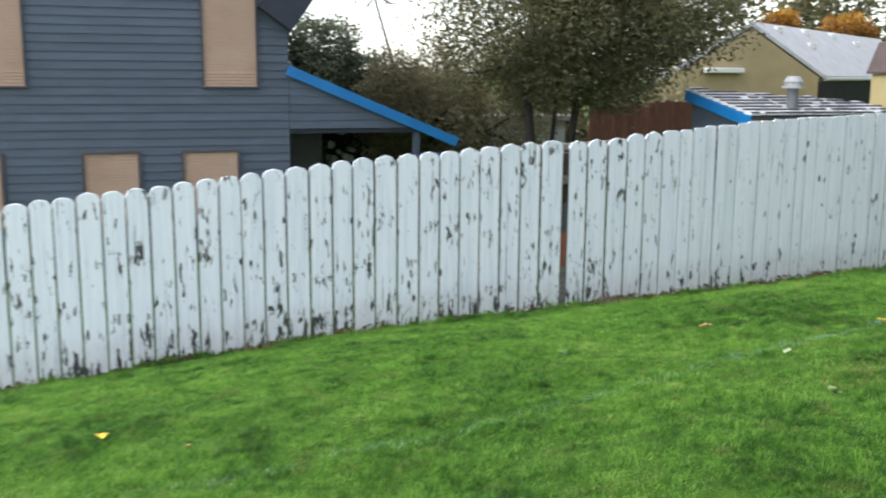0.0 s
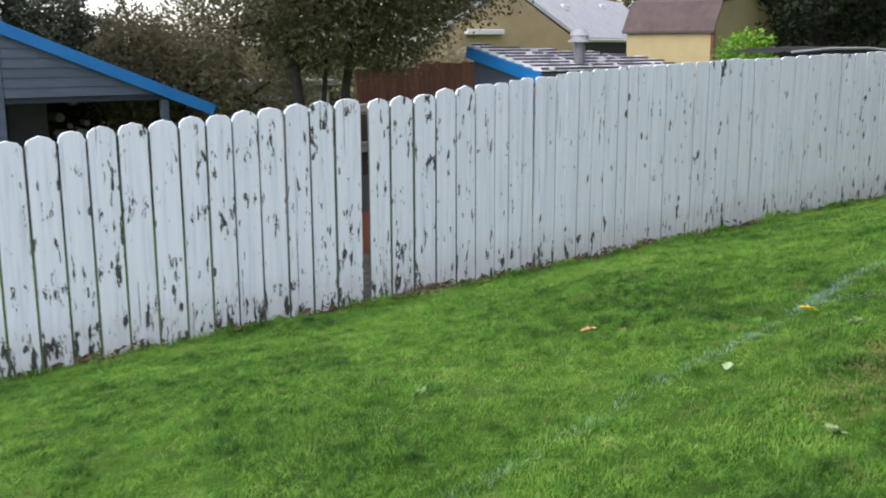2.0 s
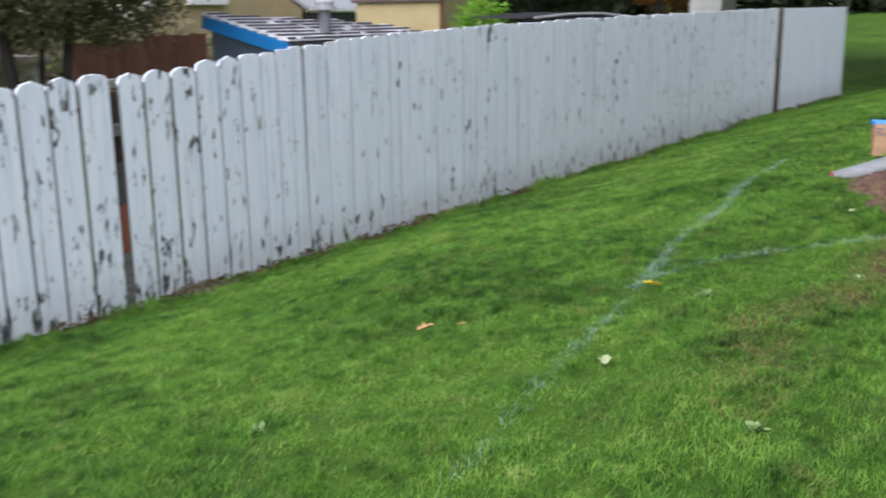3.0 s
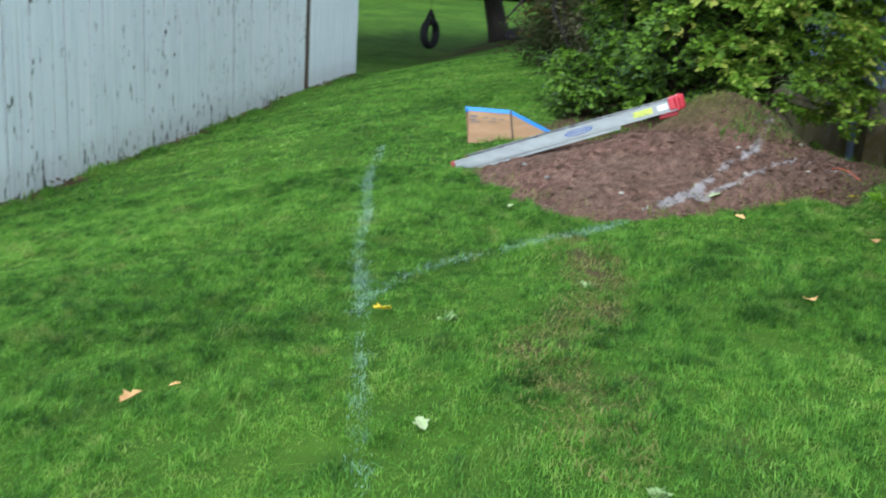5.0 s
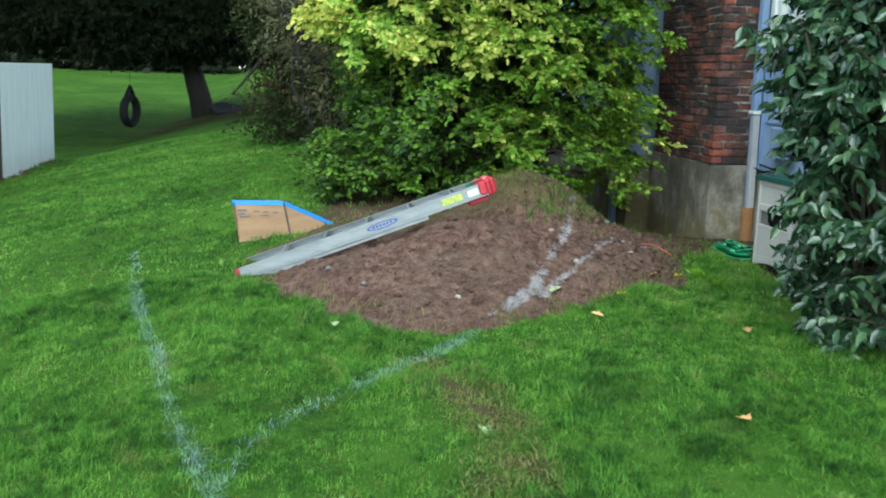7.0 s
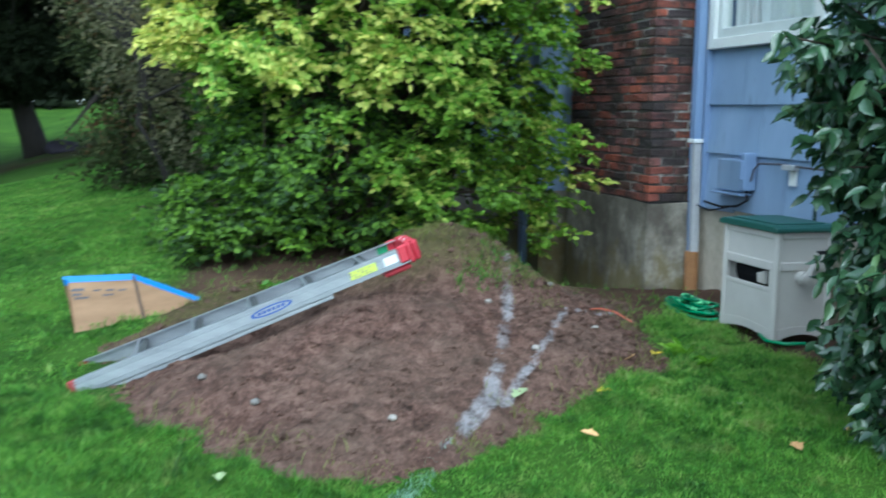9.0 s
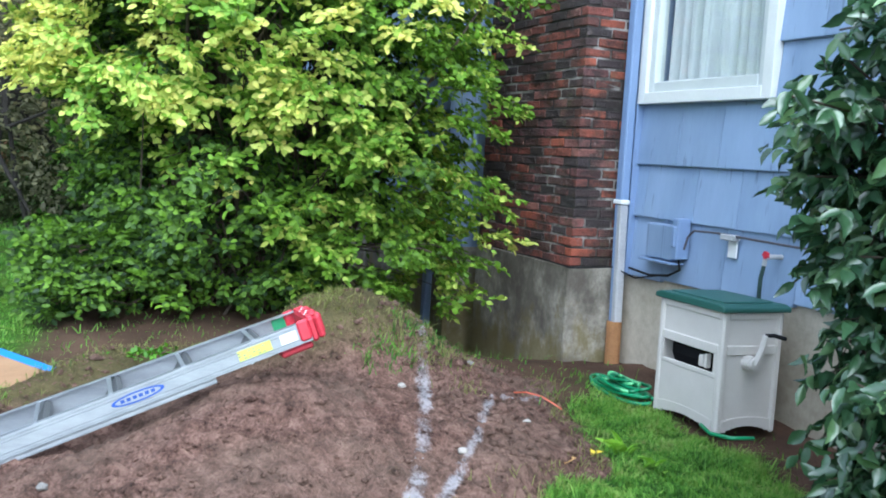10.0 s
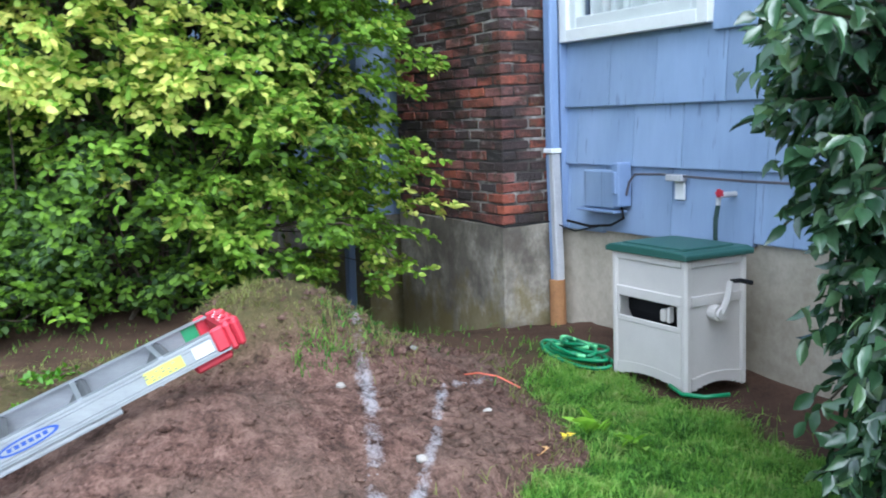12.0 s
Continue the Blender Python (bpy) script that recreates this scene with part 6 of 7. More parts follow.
def camellia():
    rs = np.random.RandomState(29)
    base = np.array((5.55, 1.62, land_at(5.55, 1.62)))
    shrub = thing("camellia_bush", tuple(base), "tall dark evergreen bush with glossy leaves beside the lawn", "shrub")
    P, D, N, Y = [], [], [], []
    tips, dirs, lens = [], [], []
    centre = np.array((5.55, 1.62, 1.75))
    while len(tips) < 1050:
        a = unit(rs.normal(0, 1, 3))
        if a[2] < -0.85:
            continue
        z = a[2]
        slim = 1.0 - 0.26 * min(1.0, max(0.0, z + 0.05) * 2.2)
        r = np.array((0.83 * slim, 0.62 * slim, 1.62)) * (1 + 0.10 * math.sin(7 * z + 2 * a[0]) + rs.normal(0, 0.06)) * (1 if len(tips) < 820 else rs.uniform(0.5, 0.85))
        p = centre + a * r
        tips.append(p)
        dirs.append(unit(a * (1, 1, 0.3) + (0, 0, 0.05) + rs.normal(0, 0.4, 3)))
        lens.append(rs.uniform(0.2, 0.38))
    for tip, way in (((5.85, 2.46, 1.80), (0.2, 0.95, 0.15)), ((5.95, 2.34, 1.72), (0.5, 0.8, 0.0))):
        tips.append(np.array(tip))
        dirs.append(unit(np.array(way)))
        lens.append(0.34)
    P, D, N, Y = sprays(rs, np.array(tips), np.array(dirs), lens, 5, 5, 0.18, 1.0)
    n = len(P)
    D = unit(D + np.array((0, 0, -0.6)) + rs.normal(0, 0.25, (n, 3)))
    leaf_tone = np.clip(rs.normal(0.38, 0.2, n) + (rs.rand(n) < 0.03) * 0.5, 0, 1)
    oval_leaf_mesh("leaves", P - base, D, N, rs.uniform(0.055, 0.098, n), rs.uniform(0.032, 0.050, n), M["camellia"], shrub, leaf_tone, 0.26)
    bm = bmesh.new()
    for t, d, ln in zip(tips[::2], dirs[::2], lens[::2]):
        foot = t - d * ln
        root = base + np.array((rs.normal(0, 0.08), rs.normal(0, 0.08), -0.05))
        knee = root + (foot - root) * 0.5 + np.array((0, 0, 0.2))
        tube(bm, [root - base, knee - base, foot - base, t - base], 0.014, 4, 0.25, False)
    part("twig_mass", bm, M["twig"], shrub, "dark twigs")["kind"] = "stuff"


camellia()


# ---------------------------------------------------------------- trees and shrubs further off
def clump_tree(name, at, label, category, blobs, leaf, count, material, trunks, seed, group="", parts_name="crown"):
    """Trunks and limbs with a crown of many small leaf clumps spread over uneven masses."""
    rs = np.random.RandomState(seed)
    at = np.array(at, float)
    tree = thing(name, tuple(at), label, category, group)
    if trunks:
        for k, (pts, r) in enumerate(trunks):
            part("trunk", tube_of(pts, r, 9, 0.55), M["bark"], tree, "", True)
    w = np.array([b[3] * b[4] * b[5] for b in blobs]) ** 0.7
    which = rs.choice(len(blobs), count, p=w / w.sum())
    b = np.array(blobs)[which]
    a = unit(rs.normal(0, 1, (count, 3)))
    rad = rs.uniform(0.25, 1.0, count) ** 0.45 * (1 + 0.18 * np.sin(a[:, 0] * 6 + which) + 0.15 * np.sin(a[:, 2] * 8 + a[:, 1] * 5)) + rs.normal(0, 0.07, count)
    P = b[:, :3] + a * b[:, 3:6] * rad[:, None]
    D = unit(a * 0.7 + rs.normal(0, 0.8, (count, 3)))
    N = unit(np.array((0, 0, 0.8)) + rs.normal(0, 0.8, (count, 3)))
    # leaf tone rises towards the top of each mass, with random spread
    leaf_tone = np.clip(0.25 + 0.45 * a[:, 2] + rs.normal(0, 0.2, count), 0, 1)
    leaf_mesh(parts_name, P, D, N, rs.uniform(0.7, 1.4, count) * leaf, rs.uniform(0.4, 0.75, count) * leaf, material, tree, leaf_tone)
    if trunks:
        for q in range(12):
            t = P[rs.randint(count)]
            s = np.array(trunks[rs.randint(len(trunks))][0][-1])
            mid_ = s + (t - s) * 0.5 + rs.normal(0, 0.15, 3)
            part("limb", tube_of([tuple(s), tuple(mid_), tuple(t)], 0.05, 5, 0.2), M["bark"], tree)
    return tree


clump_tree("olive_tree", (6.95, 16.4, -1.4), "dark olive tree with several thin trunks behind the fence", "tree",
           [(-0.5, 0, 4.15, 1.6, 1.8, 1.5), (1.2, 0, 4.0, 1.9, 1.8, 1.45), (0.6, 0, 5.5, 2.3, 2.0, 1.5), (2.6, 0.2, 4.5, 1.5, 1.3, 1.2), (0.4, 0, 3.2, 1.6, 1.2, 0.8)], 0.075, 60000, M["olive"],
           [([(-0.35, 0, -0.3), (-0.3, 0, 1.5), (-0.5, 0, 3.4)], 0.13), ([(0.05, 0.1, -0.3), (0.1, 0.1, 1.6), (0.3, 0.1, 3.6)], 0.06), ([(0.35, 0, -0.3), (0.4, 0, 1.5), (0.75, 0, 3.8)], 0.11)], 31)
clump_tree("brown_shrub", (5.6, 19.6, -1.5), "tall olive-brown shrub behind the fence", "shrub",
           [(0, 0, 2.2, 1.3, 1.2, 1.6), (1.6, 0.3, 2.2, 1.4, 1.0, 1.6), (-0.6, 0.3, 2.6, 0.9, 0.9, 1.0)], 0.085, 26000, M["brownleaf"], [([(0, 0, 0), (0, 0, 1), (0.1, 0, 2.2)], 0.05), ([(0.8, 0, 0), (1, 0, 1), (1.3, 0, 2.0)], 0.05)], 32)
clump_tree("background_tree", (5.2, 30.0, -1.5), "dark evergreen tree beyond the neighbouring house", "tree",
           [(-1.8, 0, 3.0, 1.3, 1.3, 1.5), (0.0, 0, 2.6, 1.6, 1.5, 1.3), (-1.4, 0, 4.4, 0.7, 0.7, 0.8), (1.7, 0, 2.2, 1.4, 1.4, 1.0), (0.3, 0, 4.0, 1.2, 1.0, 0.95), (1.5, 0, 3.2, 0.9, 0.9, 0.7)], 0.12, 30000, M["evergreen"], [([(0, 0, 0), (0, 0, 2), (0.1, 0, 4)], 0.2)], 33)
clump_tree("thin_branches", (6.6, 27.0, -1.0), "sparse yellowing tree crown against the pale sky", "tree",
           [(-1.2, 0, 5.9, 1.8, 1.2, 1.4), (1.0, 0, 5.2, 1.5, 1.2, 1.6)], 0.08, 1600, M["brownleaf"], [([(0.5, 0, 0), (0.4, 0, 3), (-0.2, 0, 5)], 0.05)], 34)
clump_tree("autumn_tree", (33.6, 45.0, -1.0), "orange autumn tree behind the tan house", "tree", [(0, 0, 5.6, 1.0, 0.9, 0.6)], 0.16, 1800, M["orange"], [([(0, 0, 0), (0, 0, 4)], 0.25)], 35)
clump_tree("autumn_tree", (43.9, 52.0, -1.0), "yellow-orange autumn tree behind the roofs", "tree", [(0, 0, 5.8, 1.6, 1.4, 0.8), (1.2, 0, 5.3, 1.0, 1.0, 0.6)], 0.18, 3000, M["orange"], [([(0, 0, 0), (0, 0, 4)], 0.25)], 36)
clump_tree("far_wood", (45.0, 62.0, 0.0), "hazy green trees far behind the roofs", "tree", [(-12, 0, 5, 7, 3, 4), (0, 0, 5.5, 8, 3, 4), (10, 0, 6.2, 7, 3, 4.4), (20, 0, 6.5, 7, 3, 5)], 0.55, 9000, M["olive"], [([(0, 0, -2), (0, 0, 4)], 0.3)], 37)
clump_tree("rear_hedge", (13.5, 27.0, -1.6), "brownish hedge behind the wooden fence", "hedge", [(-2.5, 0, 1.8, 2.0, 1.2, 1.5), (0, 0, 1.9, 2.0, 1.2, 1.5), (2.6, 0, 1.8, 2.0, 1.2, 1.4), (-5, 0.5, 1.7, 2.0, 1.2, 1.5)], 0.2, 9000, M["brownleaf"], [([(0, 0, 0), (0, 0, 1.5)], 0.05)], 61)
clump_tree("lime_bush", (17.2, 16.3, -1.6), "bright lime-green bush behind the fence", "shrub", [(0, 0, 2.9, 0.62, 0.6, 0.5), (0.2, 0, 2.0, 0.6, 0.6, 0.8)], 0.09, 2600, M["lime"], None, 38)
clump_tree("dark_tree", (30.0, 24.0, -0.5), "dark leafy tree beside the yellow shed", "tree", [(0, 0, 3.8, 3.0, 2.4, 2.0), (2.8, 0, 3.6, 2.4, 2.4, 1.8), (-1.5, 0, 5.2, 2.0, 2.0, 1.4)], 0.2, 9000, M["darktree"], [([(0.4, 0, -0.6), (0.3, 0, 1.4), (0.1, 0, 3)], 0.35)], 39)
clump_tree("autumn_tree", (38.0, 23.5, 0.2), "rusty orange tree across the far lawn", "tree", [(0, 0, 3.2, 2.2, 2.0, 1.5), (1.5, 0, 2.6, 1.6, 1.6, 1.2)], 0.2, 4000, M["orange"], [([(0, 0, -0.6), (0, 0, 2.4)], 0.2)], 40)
# high crown masses reaching over the lawn are unseen, added to shade it
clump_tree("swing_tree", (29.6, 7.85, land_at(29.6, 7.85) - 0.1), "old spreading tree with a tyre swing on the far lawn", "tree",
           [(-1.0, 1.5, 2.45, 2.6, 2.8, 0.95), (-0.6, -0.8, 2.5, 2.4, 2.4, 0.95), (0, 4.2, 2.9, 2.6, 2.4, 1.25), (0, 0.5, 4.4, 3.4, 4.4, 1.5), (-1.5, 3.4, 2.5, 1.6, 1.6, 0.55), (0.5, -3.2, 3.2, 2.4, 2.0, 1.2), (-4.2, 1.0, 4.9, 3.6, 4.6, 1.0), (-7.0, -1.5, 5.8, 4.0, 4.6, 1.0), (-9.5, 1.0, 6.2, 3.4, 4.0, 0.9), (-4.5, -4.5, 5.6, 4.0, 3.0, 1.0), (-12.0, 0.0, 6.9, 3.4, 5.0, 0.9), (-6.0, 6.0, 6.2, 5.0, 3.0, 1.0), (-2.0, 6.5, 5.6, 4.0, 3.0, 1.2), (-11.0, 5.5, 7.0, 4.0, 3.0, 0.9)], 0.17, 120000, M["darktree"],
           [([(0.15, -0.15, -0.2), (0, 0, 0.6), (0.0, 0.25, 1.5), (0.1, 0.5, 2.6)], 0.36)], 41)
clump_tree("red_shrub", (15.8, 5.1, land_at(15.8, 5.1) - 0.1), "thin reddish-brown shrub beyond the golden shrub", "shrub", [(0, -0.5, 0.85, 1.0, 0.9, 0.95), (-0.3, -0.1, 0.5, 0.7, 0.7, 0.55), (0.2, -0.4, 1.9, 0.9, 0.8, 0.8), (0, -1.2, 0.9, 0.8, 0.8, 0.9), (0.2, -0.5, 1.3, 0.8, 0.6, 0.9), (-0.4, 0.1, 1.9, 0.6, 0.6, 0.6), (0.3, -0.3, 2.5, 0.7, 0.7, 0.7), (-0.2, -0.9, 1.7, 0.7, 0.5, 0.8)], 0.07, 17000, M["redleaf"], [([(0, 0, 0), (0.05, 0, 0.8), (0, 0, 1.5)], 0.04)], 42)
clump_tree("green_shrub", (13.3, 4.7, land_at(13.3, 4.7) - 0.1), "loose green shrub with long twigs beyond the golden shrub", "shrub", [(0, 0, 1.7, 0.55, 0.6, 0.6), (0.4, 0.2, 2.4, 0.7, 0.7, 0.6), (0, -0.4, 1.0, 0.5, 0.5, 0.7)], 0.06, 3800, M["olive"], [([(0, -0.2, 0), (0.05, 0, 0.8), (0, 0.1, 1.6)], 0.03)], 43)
rs = np.random.RandomState(2)
for k, (hx, hy, hz) in enumerate(((58, 4, 4.0), (58, 16, 4.4), (56, 28, 4.0), (60, -10, 5.0), (50, 36, 4.5))):
    clump_tree("hedge_tree", (hx, hy, land_at(hx, hy) - 0.4), "dark wooded edge behind the far lawn", "tree", [(0, 0, 2.4, 3.0, 7.0, 2.6), (-1.0, 0, 0.8, 1.6, 8.0, 1.4), (0, -3, hz, 3.0, 5.0, 2.4), (0, 4, hz + 0.6, 3.0, 5.0, 2.6), (0, 0, hz + 3.5, 3.0, 7.0, 2.4)], 0.8, 9000, M["darktree"], [([(0, 0, 0), (0, 0, 3)], 0.3)], 50 + k, "dark wooded edge")

# tyre swing
tyre = thing("tyre_swing", (25.3, 8.95, land_at(25.3, 8.95) + 0.1), "black tyre swing hanging from the old tree", "tyre swing", turn=-16)
bm = bmesh.new()
n1, n2 = 28, 10
rings = []
for i in range(n1):
    a = i * math.tau / n1
    ring = []
    for j in range(n2):
        b = j * math.tau / n2
        rr = 0.305 + 0.088 * math.cos(b)
        ring.append(bm.verts.new((rr * math.cos(a), 0.10 * math.sin(b) * (1.15 if math.cos(b) > 0 else 0.9), 0.62 + rr * math.sin(a))))
    rings.append(ring)
for i in range(n1):
    for j in range(n2):
        bm.faces.new((rings[i][j], rings[(i + 1) % n1][j], rings[(i + 1) % n1][(j + 1) % n2], rings[i][(j + 1) % n2]))
part("tyre", bm, M["black"], tyre, "", True)
part("rope", tube_of([(0, 0, 1.14), (0.01, 0, 1.8), (0.0, 0.0, 2.9)], 0.005, 6), M["black"], tyre, "thin dark rope")
part("sling", tube_of([(-0.22, 0, 0.90), (-0.10, 0, 1.06), (0, 0, 1.17), (0.10, 0, 1.06), (0.22, 0, 0.90)], 0.05, 8), M["black"], tyre, "dark strap tied round the tyre")

# dark bundle lying by the trunk
bundle = thing("cloth_bundle", (28.7, 7.05, land_at(28.7, 7.05)), "dark purple bundle lying at the foot of the old tree", "bundle")
bm = bmesh.new()
bmesh.ops.create_icosphere(bm, subdivisions=3, radius=0.34)
rnd = random.Random(77)
for v in bm.verts:
    k = 1.0 + 0.10 * math.sin(9 * v.co.x + 4 * v.co.z) + 0.08 * math.sin(13 * v.co.y + 6 * v.co.x) + rnd.uniform(-0.03, 0.03)
    v.co = Vector((v.co.x * 0.8 * k, v.co.y * 1.35 * k, max(-0.05, v.co.z * 0.62 * k + 0.06)))
part("cloth", bm, M["purple"], bundle, "", True)


# ---------------------------------------------------------------- neighbouring house
NY = 17.5
nb = thing("neighbour_house", (0, NY, 0), "slate blue lap-sided house with covered windows and blue roof edges", "house")
part("wall", box_of(-9.0, 2.32, 0.03, 0.25, -2.6, 6.0), M["nbsiding"], nb)
part("wall", box_of(2.12, 2.32, 0.25, 8.0, -2.6, 5.6), M["nbsiding"], nb)
part("wall", box_of(-9.0, -8.8, 0.25, 8.0, -2.6, 6.0), M["nbsiding"], nb)
part("wall", box_of(-9.0, 2.32, 8.0, 8.2, -2.6, 6.0), M["nbsiding"], nb)
z = -2.3
bm = bmesh.new()
prism(bm, [(0, 0), (-0.032, 0), (-0.012, 0.155), (0, 0.155)], 11.32, Matrix(((0, 1, 0, -9.0), (1, 0, 0, 0.03), (0, 0, 1, 0), (0, 0, 0, 1))))
bmesh.ops.recalc_face_normals(bm, faces=bm.faces[:])
lap = mesh_from("siding_board", bm, M["nbsiding"])
while z < 5.9:
    ob = new("siding_board", lap)
    ob.parent = nb
    ob.location = (0, 0, z)
    z += 0.147


SLOPE = 0.412
zz = 0.775
while zz < 1.84:
    # lapped boards filling the end of the porch roof, cut along the slope
    lo_x, hi_x = 2.34 + (1.84 - zz) / SLOPE, 2.34 + max(0.02, 1.84 - zz - 0.15) / SLOPE
    bm = bmesh.new()
    vs = [bm.verts.new(c) for c in ((2.33, 0.0, zz), (lo_x, 0.0, zz), (hi_x, 0.018, zz + 0.155), (2.33, 0.018, zz + 0.155), (2.33, 0.04, zz), (lo_x, 0.04, zz), (hi_x, 0.04, zz + 0.155), (2.33, 0.04, zz + 0.155))]
    for f in ((0, 1, 2, 3), (7, 6, 5, 4), (0, 4, 5, 1), (1, 5, 6, 2), (2, 6, 7, 3), (3, 7, 4, 0)):
        bm.faces.new([vs[i] for i in f])
    bmesh.ops.recalc_face_normals(bm, faces=bm.faces[:])
    part("siding_board", bm, M["nbsiding"], nb)
    zz += 0.147
slope = math.atan(SLOPE)
m = Matrix.Translation((2.30, -0.10, 1.845)) @ Matrix.Rotation(slope, 4, "Y")
part("fascia", box_of(0, 3.50, 0, 0.05, -0.115, 0.065, bevel=0.004, m=m), M["brightblue"], nb, "bright blue sloping fascia board")
part("porch_roof", box_of(-0.02, 3.64, 0.05, 6.0, 0.03, 0.06, m=m), M["dkframe"], nb)
part("porch_beam", box_of(2.33, 5.0, 0.05, 0.16, 0.68, 0.775, bevel=0.005), M["navy"], nb)
part("porch_post", box_of(4.68, 4.80, 0.0, 0.11, -2.4, 0.68, bevel=0.005), M["nbsiding"], nb)
# added near-black wall closes the porch, its colour standing for the shade inside
part("porch_back", boxes_of([(2.33, 7.0, 5.0, 5.1, -2.4, 1.2)]), M["dark"], nb)
part("rail_board", box_of(4.7, 5.9, 0.3, 0.36, 0.16, 0.26, bevel=0.004), M["brightblue"], nb, "bright blue board")
m = Matrix.Translation((2.34, -0.25, 2.50)) @ Matrix.Rotation(radians(-54), 4, "Y")
part("gable_edge", box_of(0.0, 3.0, -0.05, 6.0, 0.0, 0.7, m=m), M["navy"], nb, "dark roof overhang")
for (x0, x1, z0, z1, tall) in ((0.80, 1.77, 1.50, 3.30, 1), (-3.05, -2.06, 1.50, 3.30, 1), (-1.27, -0.30, -0.9, 0.42, 0), (0.39, 1.41, -0.9, 0.42, 0), (-3.5, -2.5, -0.9, 0.42, 0)):
    f = 0.028 if tall else 0.045
    w = part("window", boxes_of([(x0, x0 + f, -0.05, 0.02, z0, z1), (x1 - f, x1, -0.05, 0.02, z0, z1), (x0 + f, x1 - f, -0.05, 0.02, z0, z0 + f), (x0 + f, x1 - f, -0.05, 0.02, z1 - f, z1)]), M["dkframe"], nb, "window covered by a tan blind")
    n = int((z1 - z0) / 0.055)
    pleat = [(0.01, z0 + f)]
    for q in range(n):
        za, zb = z0 + f + (z1 - z0 - 2 * f) * q / n, z0 + f + (z1 - z0 - 2 * f) * (q + 1) / n
        deep = 0.010 if q < (5 if tall else 40) else 0.002
        pleat += [(-0.012 - deep, za + 0.002), (-0.012, zb)]
    pleat.append((0.01, z1 - f))
    bm = bmesh.new()
    prism(bm, pleat, x1 - x0 - 2 * f, Matrix(((0, 1, 0, x0 + f), (1, 0, 0, 0), (0, 0, 1, 0), (0, 0, 0, 1))))
    bmesh.ops.recalc_face_normals(bm, faces=bm.faces[:])
    part("blind", bm, M["blind"], w)

# items under the porch roof
stuff = thing("porch_cabinet", (2.9, NY + 1.6, land_at(3, 18) - 0.2), "grey cabinet standing under the porch roof", "cabinet")
part("body", box_of(-0.3, 0.35, 0, 0.5, 0, 2.3, bevel=0.02), M["dkframe"], stuff)
stack = thing("firewood_stack", (3.9, NY + 2.4, land_at(4, 18) - 0.3), "pale clutter stacked under the porch roof", "clutter")
rnd = random.Random(6)
for k in range(26):
    a, b = rnd.uniform(-0.35, 0.35), rnd.uniform(0.9, 2.55)
    part("log", tube_of([(a, rnd.uniform(0, 0.3), b), (a + rnd.uniform(-0.1, 0.1), 0.7, b + rnd.uniform(-0.05, 0.05))], rnd.uniform(0.05, 0.09), 7), M["palewall"], stack)

# ---------------------------------------------------------------- shed with the blue edge
shed = thing("garden_shed", (9.5, 13.75, 0), "low dark blue shed with a weathered shingle roof", "shed")
sl = math.atan2(0.50, 2.5)
m = Matrix.Translation((0, 0, 1.04)) @ Matrix.Rotation(sl, 4, "X")
part("wall", box_of(0.08, 0.2, 0.15, 1.95, -1.9, 0.98), M["nbsiding"], shed)
part("wall", box_of(0.2, 3.1, 0.15, 0.27, -1.9, 0.98), M["nbsiding"], shed)
bm = bmesh.new()
prism(bm, [(0.15, 0.98), (1.95, 0.98), (1.95, 1.37), (0.15, 1.02)], 0.12, Matrix.Translation((0.2, 0, 0)) @ Matrix.Rotation(radians(90), 4, "Z"))
part("wall", bm, M["nbsiding"], shed)
part("roof", prism_of([(0.0, 0.0), (3.2, 0.0), (3.1, 0.6), (2.85, 0.95), (2.2, 1.3), (1.0, 1.66), (0.0, 2.02)], 0.05, m @ Matrix(((1, 0, 0, 0), (0, 0, 1, 0), (0, 1, 0, 0), (0, 0, 0, 1)))), M["dkframe"], shed)
part("fascia", box_of(-0.04, 0.0, -0.02, 2.06, -0.13, 0.06, bevel=0.004, m=m), M["brightblue"], shed, "bright blue fascia board")
rnd = random.Random(9)
for r in range(9):
    reach = float(np.interp(r * 0.235 + 0.12, [0, 0.6, 0.95, 1.3, 1.66, 2.02], [3.2, 3.1, 2.85, 2.2, 1.0, 0.3]))
    bm = bmesh.new()
    x = 0.0
    while x < reach - 0.05:
        w = rnd.uniform(0.10, 0.30)
        box(bm, x, min(reach, x + w - rnd.uniform(0.008, 0.03)), r * 0.235, r * 0.235 + 0.25, 0.05 + rnd.uniform(0, 0.006), 0.085 + rnd.uniform(0, 0.02), m=m @ Matrix.Translation((0, r * 0.235, 0.0)) @ Matrix.Rotation(-0.11, 4, "X") @ Matrix.Translation((0, -r * 0.235, 0.03)))
        x += w
    part("shingle_course", bm, M["shingle"], shed)
    # broken dark strips along the lower edge of the course
    bm = bmesh.new()
    x = 0.0
    while x < reach - 0.05:
        w = rnd.uniform(0.12, 0.5)
        box(bm, x, min(reach, x + w), r * 0.235 - 0.004, r * 0.235 + rnd.uniform(0.02, 0.085), 0.10, 0.126, m=m @ Matrix.Translation((0, r * 0.235, 0.0)) @ Matrix.Rotation(-0.11, 4, "X") @ Matrix.Translation((0, -r * 0.235, 0.012)))
        x += w + (0.0 if rnd.random() < 0.6 else rnd.uniform(0.03, 0.2))
    part("mossy_edge", bm, M["dkframe"], shed, "dark strip along the lower shingle edge")["kind"] = "stuff"
vent = part("vent_pipe", tube_of([(1.12, 0.42, 1.05), (1.12, 0.42, 1.60)], 0.095, 14), M["ventgrey"], shed, "grey metal vent pipe with a cap")
bm = bmesh.new()
tube(bm, [(1.12, 0.42, 1.57), (1.12, 0.42, 1.61)], 0.19, 18)
